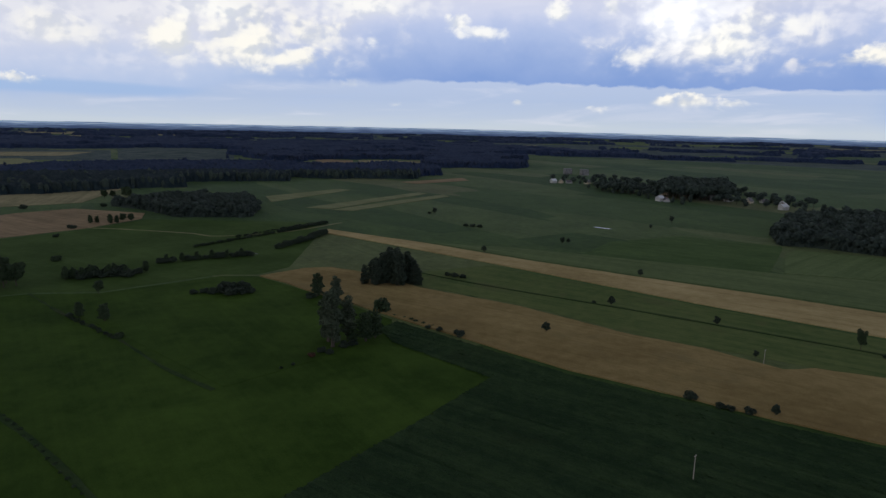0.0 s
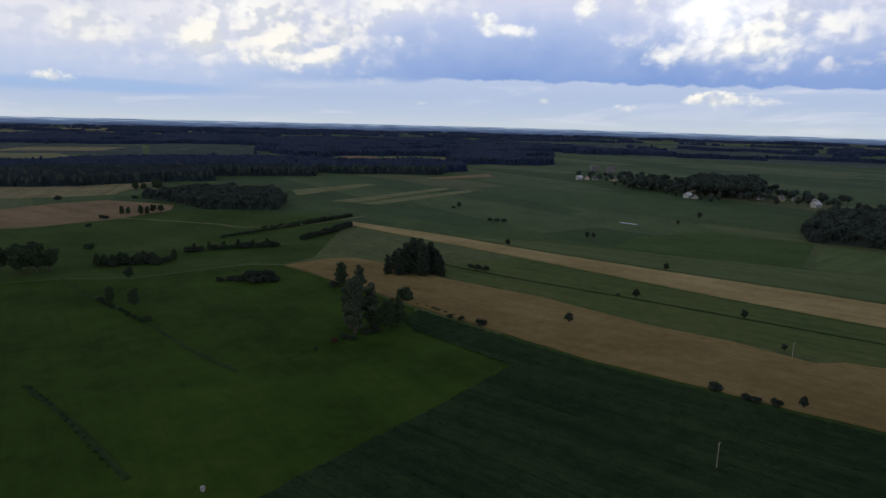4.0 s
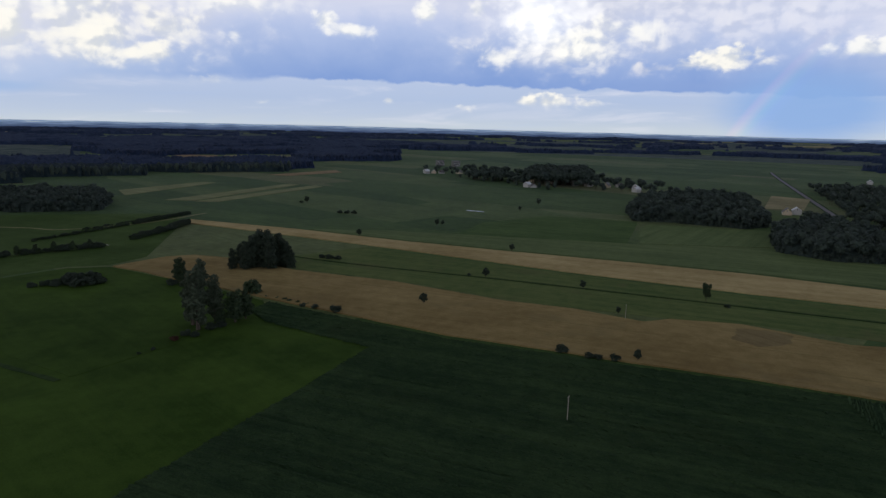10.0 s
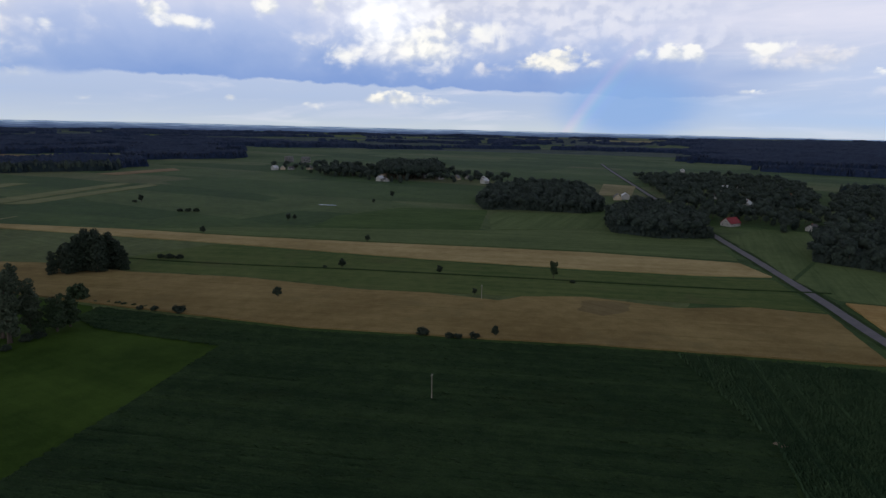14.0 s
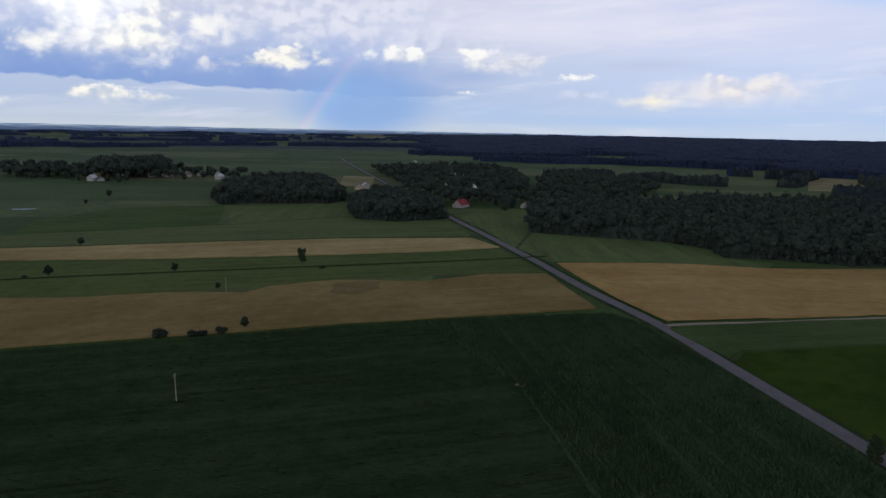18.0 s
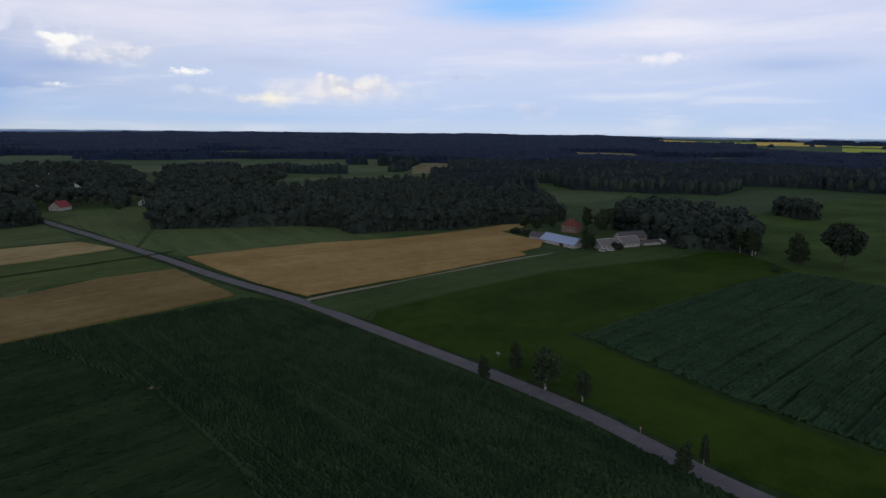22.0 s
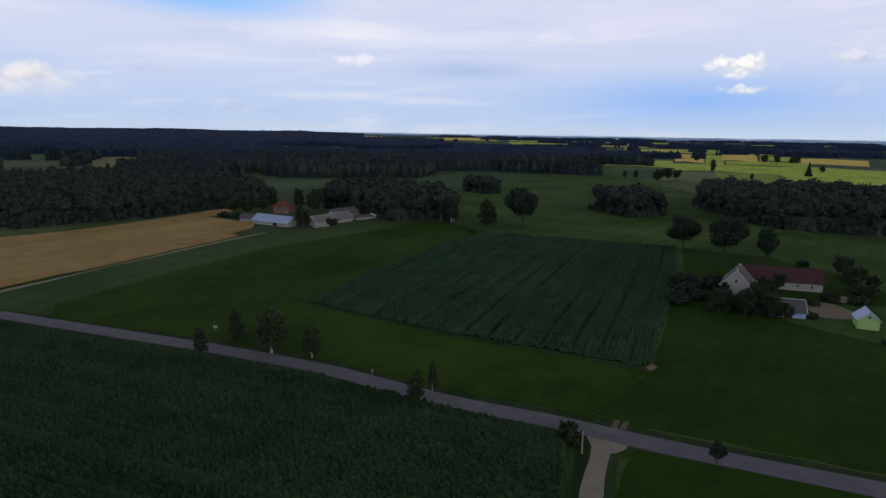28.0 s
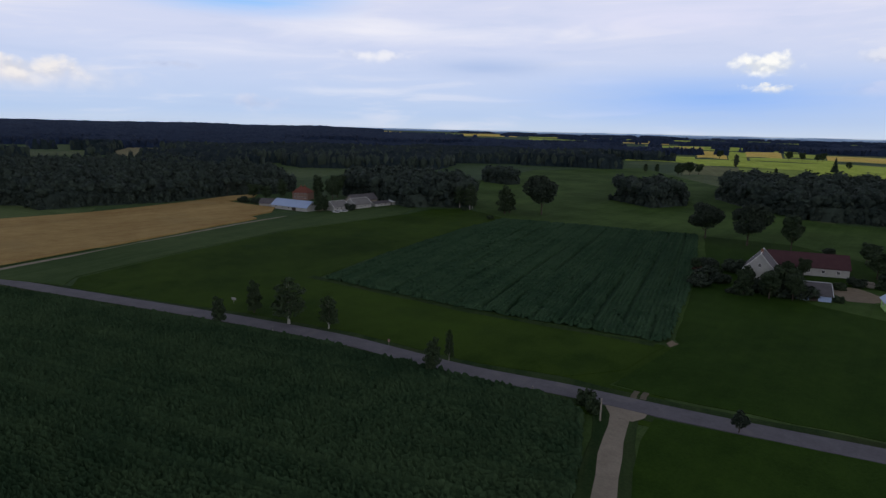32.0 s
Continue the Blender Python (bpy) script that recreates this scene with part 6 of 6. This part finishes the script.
# the farmstead beyond the maize
house("farmhouse", 182.7, -155.8, facing(174, -150.5, 188, -166), 12, 9.5, 4.4, 9.6, M_WALL, M_ROOF_DARK, "white gabled farmhouse with dark roof and pale verges", windows=3, chimney=1, gable_windows=2, trim=M_TRIM)
house("long_barn", 187, -180.4, facing(174, -195, 193, -170) + 180, 25.5, 10, 3.2, 7.2, M_WALL, M_ROOF_RED, "long white barn with dark red sheet roof", "barn", windows=5, doors=((-5.5, 3.4, 2.9),), gable_windows=1)
house("shed", 158.5, -152.5, facing(174, -195, 193, -170) + 180, 9.5, 9, 2.0, 4.8, M_ROOF_BLUE, M_ROOF_DARK, "small pale blue shed with dark roof", "shed", doors=((0, 2.4, 2.0),), trim=M_ROOF_LIGHT, gable_windows=0)
house("summer_kitchen", 141.2, -164.6, facing(139, -160, 146.5, -166.5), 6.6, 5.4, 2.9, 5.2, M_WALL_GREEN, M_ROOF_BLUE, "small lime green house with pale blue roof", windows=1, gable_windows=1)
field("farmyard", [(171, -172), (163, -164), (152, -160), (148, -166), (150, -174), (163, -178)], 0.08, M_SOIL, "bare sandy farmyard between buildings", 1.2, "yard", 3)
field("farmyard", [(404, -8), (374, -24), (366, -20), (366, -30), (374, -40), (396, -70), (404, -66), (396, -40), (410, -24)], 0.07, M_SOIL, "grey gravelled farmyard before cowsheds", 1.5, "yard", 4)

GARDEN = ((160, -146, 2.0), (163, -148, 1.9), (157.5, -149, 1.6), (163, -143, 1.7), (166, -141.5, 1.5), (166.5, -134, 1.4), (170, -138, 1.2), (182.7, -170, 1.5), (192.7, -154, 1.6), (191, -144, 1.2), (195, -140, 1.1), (188, -137, 0.9), (163, -158, 1.1), (164, -170, 1.0), (198, -147, 1.0), (152, -156, 0.8), (167, -197, 1.5), (171, -150, 1.3))
for n, (x, y, s) in enumerate(GARDEN):
    plant(("bush_red" if n == 10 else "bush" if n % 2 else "bush_dark"), x, y, s, spin.uniform(0, 360), "overgrown garden bush before the farmhouse", 1.0, "farm garden")
plant("oak_b", 172.8, -197.3, 0.75, 40, "leafy tree behind the long barn"), plant("oak_b", 196.5, -221.3, 0.6, 80, "leafy tree behind the long barn"), plant("bush_dark", 213, -220, 0.9)

# village houses: one of each kind, then copies
KINDS = [
    house("village_house", 590, 552, 20, 11, 9, 3.2, 7.4, M_WALL_CREAM, M_ROOF_GREY, "cream village house with grey roof among trees", windows=3, chimney=1, group="village houses"),
    house("village_house", 612, 498, 60, 10, 9, 4.6, 8.0, M_WALL, M_ROOF_LIGHT, "white village house with pale roof among trees", windows=3, chimney=1, group="village houses"),
    house("village_house", 575, 545, -30, 12, 9, 3.0, 7.0, M_WALL_CREAM, M_ROOF_TILE, "cream village house with red tile roof", windows=3, chimney=1, group="village houses"),
    house("village_house", 516, 352, 10, 10, 8, 2.8, 5.8, M_WALL, M_ROOF_DARK, "white village house with dark roof behind trees", windows=3, chimney=1, group="village houses"),
]
house("village_house", 470, 398, facing(458, 387, 481, 390), 15, 10, 3.0, 7.4, M_WALL, plain_material("bright_red_sheet_roof", (0.27, 0.035, 0.045), 0.6, 0.1, 0.4), "white cottage with bright red roof by a paddock", windows=4, chimney=1, gable_windows=2, group="village houses")
VILLAGE = ((1, 596, 484, 20), (2, 600, 560, 10), (3, 640, 570, 70), (0, 700, 620, 40), (1, 740, 640, -20), (3, 795, 662, 15), (0, 820, 790, 60), (2, 860, 760, 10), (1, 980, 957, 45), (0, 508, 596, 55), (1, 522, 598, 55), (3, 430, 690, 40), (0, 560, 450, 25), (3, 680, 520, 50), (2, 760, 560, 0), (1, 850, 640, 30),
                         (1, 199, 1168, 30), (0, 214, 1172, 80), (3, 228, 1168, 10), (0, 262, 1164, 50), (3, 278, 1146, 20), (1, 402, 1180, 70), (1, 311, 904, 35), (3, 318, 898, 90), (1, 398, 930, 10), (2, 408, 940, 60), (3, 415, 915, 20), (0, 430, 1010, 0), (3, 427, 932, 70), (0, 440, 902, 40), (3, 463, 905, 10), (1, 468, 864, 60), (1, 452, 830, 20), (0, 384, 1128, 35), (3, 335, 1040, 15), (0, 350, 1000, 70), (2, 375, 965, 30))
for kind, x, y, turn in VILLAGE:
    copy_thing(KINDS[kind], pose(x, y, 0, 0, 0, turn))



def yards(spots, sparse=10.0, ahead=24.0):
    """Leaves room round each house and on the side that faces the open fields."""
    keep = np.ones(len(spots), bool)
    for hx, hy in [(x, y) for _, x, y, _ in VILLAGE] + [(590, 552), (612, 498), (575, 545), (516, 352), (470, 398)]:
        away = np.array([hx, hy]) / math.hypot(hx, hy)
        rel = spots - (hx, hy)
        along, side = rel @ away, rel @ np.array([-away[1], away[0]])
        keep &= ~((np.abs(side) < sparse * 0.8) & (along < 9) & (along > -ahead))
    return spots[keep]


wood("village_trees", yards(scatter([(440, 440), (420, 395), (450, 410), (500, 385), (560, 400), (700, 470), (900, 640), (960, 800), (760, 850), (680, 740), (600, 620), (500, 500)], 11.0, 9, 0.18)), ORCHARD[1:2] + MIXED, M_FOREST, M_BARK, "garden trees among village houses", seed=9, low=0.55, high=1.1)
wood("village_trees", yards(scatter([(505, 395), (480, 352), (520, 330), (560, 305), (640, 300), (800, 330), (900, 420), (900, 560), (760, 500), (640, 420)], 11.5, 10, 0.18)), ORCHARD[1:2] + MIXED, M_FOREST, M_BARK, "garden trees behind the village paddock", seed=10, low=0.65, high=1.0)
wood("woodland", scatter([(404, 372), (440, 424), (508, 526), (484, 548), (425, 470)], 7.5, 17, 0.1), MIXED + YOUNG, M_FOREST, M_BARK, "trees lining the village road", seed=17, low=0.6, high=1.0)
wood("village_trees", scatter([(398, 268), (450, 305), (520, 318), (560, 300), (540, 290), (460, 262)], 7.5, 12, 0.1), YOUNG + MIXED[:1], M_FOREST, M_BARK, "young trees beside the village paddock", seed=12)
wood("village_trees", yards(scatter([(190, 1200), (230, 1120), (300, 900), (330, 860), (400, 870), (470, 800), (520, 800), (500, 950), (420, 1100), (300, 1260)], 13.5, 11, 0.42)), ORCHARD + MIXED, M_FOREST, M_BARK, "trees among the far hamlet's houses", seed=11, low=0.75, high=1.1)
wood("woodland", scatter([(330, 930), (360, 912), (415, 906), (440, 960), (455, 1010), (400, 1060), (350, 1030)], 8.0, 13), MIXED, M_FOREST, M_BARK, "tall dense clump in the hamlet", seed=13, low=1.4, high=1.8)
wood("woodland", scatter([(250, 1015), (300, 985), (330, 1010), (310, 1060), (265, 1070)], 8.5, 14), MIXED, M_FOREST, M_BARK, "dense clump at the hamlet edge", seed=14, low=0.9, high=1.2)
wood("woodland", scatter([(745, 405), (790, 385), (850, 372), (870, 410), (800, 440)], 8.0, 15), MIXED, M_FOREST, M_BARK, "low copse beyond the village", seed=15, low=0.8, high=1.1)


M_FLATS = plain_material("dark_grey_concrete", (0.19, 0.185, 0.18), 0.9, 0.15, 0.5)


def flats(x, y, turn):
    """A three-storey block with a grid of windows and a flat roof."""
    root = empty("apartment_building", pose(x, y, 0, 0, 0, turn), "grey-beige three-storey apartment block with flat roof", "building", "apartment blocks")
    bm = bmesh.new()
    box(bm, -8, 8, -6, 6, -0.5, 12)
    part("wall", bm, M_FLATS, root)
    bm = bmesh.new()
    box(bm, -8.3, 8.3, -6.3, 6.3, 12.003, 12.5)
    part("roof", bm, M_ROOF_GREY, root)
    for level in range(3):
        for n in range(4):
            opening(root, "window", -6 + 4 * n, -6, 1.4 + 3.5 * level, 1.8, 1.6, "s", M_GLASS)


flats(270, 1404, 15), flats(302, 1380, 15)

# trees round the farmsteads
for key, x, y, s, w in (("oak_b", 165, -133, 0.62, 0.95), ("oak_b", 160, -138, 0.66, 1.0), ("oak_b", 157, -144, 0.62, 1.0), ("oak_b", 163, -146, 0.7, 0.9), ("alder", 178, -146, 0.62, 1.0), ("bush_dark", 180, -137, 1.1, 1.1), ("bush_dark", 188, -138, 1.3, 1.2), ("bush_dark", 178, -127, 1.2, 1.2), ("bush", 183, -131, 1.3, 1.1), ("oak_b", 176, -161, 0.55, 0.8), ("oak_b", 181, -173, 0.52, 0.9), ("alder", 167, -157, 0.5, 1.0), ("oak_b", 191, -217, 0.62, 1.0), ("oak_b", 178, -208, 0.6, 1.0), ("oak_b", 170, -205, 0.5, 1.0), ("bush_dark", 166, -180, 1.0, 1.2), ("bush", 160, -186, 1.2, 1.2), ("bush", 128, -155, 0.5, 1.0), ("oak_b", 196, -140, 0.4, 1.0), ("bush_dark", 200, -150, 1.0, 1.0)):
    plant(key, x, y, s, spin.uniform(0, 360), "leafy garden tree beside the farmhouse" if key in ("oak_b", "alder") else "dark garden bush beside the farmhouse", w, "farm garden")
for key, x, y, s, w in (("alder", 371.5, -22.5, 1.25, 0.8), ("alder", 376, -26, 0.9, 0.9), ("bush_dark", 377, -41, 1.4, 1.0), ("oak_b", 425, -36, 1.1, 0.9), ("oak_b", 446, -42, 1.2, 0.9), ("oak_b", 428, 6, 0.8, 1.0), ("oak_b", 438, 14, 0.8, 1.0), ("bush_dark", 418, 12, 1.2, 1.1), ("bush_dark", 424, 20, 1.3, 1.1), ("alder", 455, -5, 1.2, 1.0), ("alder", 462, -30, 1.4, 1.0), ("birch", 372, -114, 1.35, 0.9), ("birch", 376, -117, 1.2, 0.9), ("bush", 332, -112, 0.7, 1)):
    plant(key, x, y, s, spin.uniform(0, 360), "leafy tree in the farmyard" if key in ("oak_b", "alder") else "", w, "barley farm trees")

# ---- small things ----
def pole(name, x, y, height, label, arm=True, category="pole"):
    """A tapering wooden pole with a crossarm and insulators."""
    root = empty(name, pose(x, y, 0, 0, 0, 40), label, category)
    v, f = tube([Vector((0, 0, -0.4)), Vector((0.02, 0, height * 0.5)), Vector((0, 0, height))], [0.17, 0.14, 0.10], 8)
    mesh_object("shaft", v, f + [tuple(range(16, 24))], M_WOOD, root, True)
    if arm:
        bm = bmesh.new()
        box(bm, -0.7, 0.7, -0.06, 0.06, height - 0.55, height - 0.42)
        part("crossarm", bm, M_WOOD, root)
        for n in (-0.6, 0.6):
            bm = bmesh.new()
            bmesh.ops.create_cone(bm, cap_ends=True, segments=8, radius1=0.05, radius2=0.035, depth=0.18, matrix=Matrix.Translation((n, 0, height - 0.33)))
            part("insulator", bm, M_TRIM, root)
    return root


pole("utility_pole", 75.3, 167.8, 8.6, "pale weathered utility pole standing in the crop")
pole("utility_pole", 143, 262, 7.5, "grey utility pole at the wheat edge")
pole("utility_pole", 100.7, -45, 4.2, "short wooden post at the road junction", False)


def road_sign(x, y, turn, w, h, up, face, label):
    root = empty("road_sign", pose(x, y, 0, 0, 0, turn), label, "sign")
    v, f = tube([Vector((0, 0, -0.2)), Vector((0, 0, up + h))], [0.04, 0.04], 8)
    mesh_object("post", v, f, M_WALL_GREY, root)
    bm = bmesh.new()
    box(bm, -w / 2, w / 2, -0.07, -0.045, up, up + h)
    part("plate", beveled(bm, 0.008), face, root)
    return root


road_sign(188, 18, 55, 1.5, 0.75, 1.2, M_WALL_GREY, "white sign plate on a post beside the road")
M_SIGN_RED = plain_material("red_sign_paint", (0.38, 0.22, 0.20), 0.6, 0.1, 2.0)
road_sign(145.6, -17, 230, 0.5, 0.7, 1.0, M_SIGN_RED, "small red and white marker post at the roadside")


def pond(name, x, y, turn, length, width, label):
    """A small pond with an uneven shore."""
    bm = bmesh.new()
    bm.faces.new([bm.verts.new((length / 2 * math.cos(w) * (1 + 0.2 * math.sin(3 * w)), width / 2 * math.sin(w) * (1 + 0.25 * math.cos(2 * w)), 0)) for w in (n * math.tau / 36 for n in range(36))])
    ob = part(name, bm, M_WATER, None)
    ob.matrix_world = pose(x, y, 0.22, 0, 0, turn)
    return tagged(ob, label, "pond", kind="structure")


M_WATER, _k, _b = material("still_water", 0.04, 0.5)
_b.inputs["Base Color"].default_value = (0.02, 0.025, 0.025, 1)
bump(_k, _b, _k.noise(where(_k), 1.2, 3), 0.08, 0.02)
pond("pond", 163, 641, -38, 19, 5, "small pond reflecting the sky in a meadow")
pond("pond", -156, 474, 12, 15, 3.5, "narrow pond among hedgerow bushes")
field("lodged_wheat", [(187, 241), (199, 236), (205, 227), (192, 217), (180, 217), (176, 228)], 0.79, M_LODGED, "flattened greyish patch in ripe wheat", 2.5, "field", 3)
ribbon("worn_trail", [(150, 104), (141, 95), (130, 84), (118, 67.5)], 0.35, 0.70, M_VERGE, "faint worn trail through leafy crop", "track", 0.6)
field("bare_patch", [(149, 107.5), (151, 107.5), (151.4, 104.5), (149.6, 104)], 0.85, M_SOIL, "small bare patch in leafy crop", 0.8, "soil", 1.5)
ribbon("ditch", [(-51, 450), (16, 399), (108, 343), (190, 290), (264, 241), (322, 206)], 1.6, 0.45, M_VERGE, "narrow overgrown ditch between grass strips", "ditch", 0.8)
ribbon("field_edge", [(246, 98), (284, 68.5), (332, 28.5), (350, 13.5)], 1.6, 0.35, M_VERGE, "dark grass edge along the barley", "verge", 0.6)
ribbon("ditch", [(-244, 349), (-197, 309), (-156, 279), (-117, 244), (-88, 223)], 1.6, 0.3, M_VERGE, "overgrown meadow ditch", "ditch", 1.0)
ribbon("ditch", [(-160, 203), (-131, 182), (-104, 160), (-90, 148)], 1.8, 0.3, M_VERGE, "overgrown ditch across a hay meadow", "ditch", 1.0)
ribbon("meadow_track", [(-400, 560), (-330, 575), (-240, 560), (-205, 548), (-150, 580), (-110, 640)], 2.0, 0.1, M_STUBBLE, "pale worn track across meadows", "track", 0.8)


def bale(x, y, turn):
    """A wrapped round bale lying on its side."""
    bm = bmesh.new()
    bmesh.ops.create_cone(bm, cap_ends=True, segments=24, radius1=0.65, radius2=0.65, depth=1.25, matrix=Matrix.Translation((0, 0, 0.66)) @ pose(0, 0, 0, 90))
    bmesh.ops.bevel(bm, geom=[e for e in bm.edges if abs(e.verts[0].co.y - e.verts[1].co.y) < 1e-4], offset=0.1, segments=2, affect="EDGES")
    ob = part("hay_bale", bm, M_WALL_GREY, None)
    ob.matrix_world = pose(x, y, 0.1, 0, 0, turn)
    return tagged(ob, "white wrapped round hay bale on a meadow", "hay bale")


bale(-67.4, 144.5, 30)


def car(x, y, turn, paint, label):
    """A small estate car: body, glazed cabin, roof, lamps and four wheels."""
    root = empty("car", pose(x, y, 0.09, 0, 0, turn), label, "car")
    bm = bmesh.new()
    box(bm, -2.1, 2.1, -0.85, 0.85, 0.28, 0.88)
    part("body", beveled(bm, 0.12), paint, root)
    bm = bmesh.new()
    v = [bm.verts.new(q) for q in ((-1.95, -0.78, 0.86), (0.95, -0.78, 0.86), (0.95, 0.78, 0.86), (-1.95, 0.78, 0.86), (-1.7, -0.62, 1.40), (0.35, -0.62, 1.40), (0.35, 0.62, 1.40), (-1.7, 0.62, 1.40))]
    for f in ((3, 2, 1, 0), (4, 5, 6, 7), (0, 1, 5, 4), (1, 2, 6, 5), (2, 3, 7, 6), (3, 0, 4, 7)):
        bm.faces.new([v[n] for n in f])
    part("window_band", bm, M_GLASS, root, "dark glazed cabin")
    bm = bmesh.new()
    box(bm, -1.75, 0.4, -0.66, 0.66, 1.405, 1.47)
    part("roof", beveled(bm, 0.03), paint, root)
    for sy in (-0.6, 0.6):
        bm = bmesh.new()
        box(bm, 2.06, 2.13, sy - 0.17, sy + 0.17, 0.58, 0.74)
        part("headlight", bm, M_GLASS, root)
    for sx in (-1.3, 1.3):
        for sy in (-0.82, 0.82):
            bm = bmesh.new()
            bmesh.ops.create_cone(bm, cap_ends=True, segments=16, radius1=0.31, radius2=0.31, depth=0.2, matrix=Matrix.Translation((sx, sy, 0.31)) @ pose(0, 0, 0, 90))
            wheel = part("wheel", bm, M_DOOR, root)
            bm = bmesh.new()
            bmesh.ops.create_cone(bm, cap_ends=True, segments=12, radius1=0.18, radius2=0.18, depth=0.22, matrix=Matrix.Translation((sx, sy, 0.31)) @ pose(0, 0, 0, 90))
            part("rim", bm, M_WALL_GREY, wheel)
    return root


M_CAR = plain_material("white_car_paint", (0.72, 0.72, 0.74), 0.3, 0.04, 1.0, 0.5)
car(370.5, -36.5, 105, M_CAR, "white estate car parked before the cowsheds")
car(367.5, -31.5, 60, M_ROOF_LIGHT, "pale grey car parked in the farmyard")


def delineator(x, y, label):
    """A white roadside post with a dark band and a cap."""
    root = empty("delineator_post", pose(x, y, 0.05, 0, 0, 40), label, "post", "roadside posts")
    bm = bmesh.new()
    box(bm, -0.09, 0.09, -0.06, 0.06, -0.1, 1.05)
    part("shaft", beveled(bm, 0.015), M_WALL_GREY, root)
    bm = bmesh.new()
    box(bm, -0.095, 0.095, -0.065, 0.065, 0.74, 0.92)
    part("band", bm, M_DOOR, root, "dark reflector band")
    return root


delineator(161.9, 8.2, "short white post at the road edge")
delineator(149.9, 4.9, "short white post standing in the verge")
delineator(114.8, -38.6, "short white post at the road edge")
for line, wide in ((((150.2, 3.2), (147.0, -0.2), (144.2, -4.0), (141.0, -7.6)), 0.9), (((136.5, -13.5), (132.5, -17.5), (129.6, -20.4)), 0.7)):
    ribbon("bare_verge", line, wide, 0.11, M_TRACK, "worn bare earth along the crop beside the road", "soil", 0.7)


def log_pile(x, y, turn, count, label):
    """Cut logs stacked in a low heap."""
    root, rng = empty("log_pile", pose(x, y, 0, 0, 0, turn), label, "logs"), random.Random(count)
    row, n, z = count // 2, 0, 0.14
    while row > 1:
        for q in range(row):
            v, f = tube([Vector((-1.1 + rng.uniform(-0.15, 0.15), 0.27 * (q - row / 2), z)), Vector((1.1 + rng.uniform(-0.15, 0.15), 0.27 * (q - row / 2) + rng.uniform(-0.04, 0.04), z))], [0.13, 0.12], 7)
            mesh_object("log", v, f + [tuple(range(6, -1, -1)), tuple(range(7, 14))], M_WOOD, root)
        row, z = row - 2, z + 0.23
    return root


log_pile(166.2, -186.0, 25, 22, "heap of grey logs in the farmyard")
log_pile(163.4, -183.2, 70, 14, "small stack of cut logs in the farmyard")
for x, y, s in ((168.1, -130.8, 0.55), (202.0, -150.0, 1.0), (206.5, -153.0, 0.9), (199.0, -146.5, 1.1)):
    plant("bush_dark", x, y, s, spin.uniform(0, 360), "overgrown shrub at the edge of the farm garden", 1.1, "farm garden")
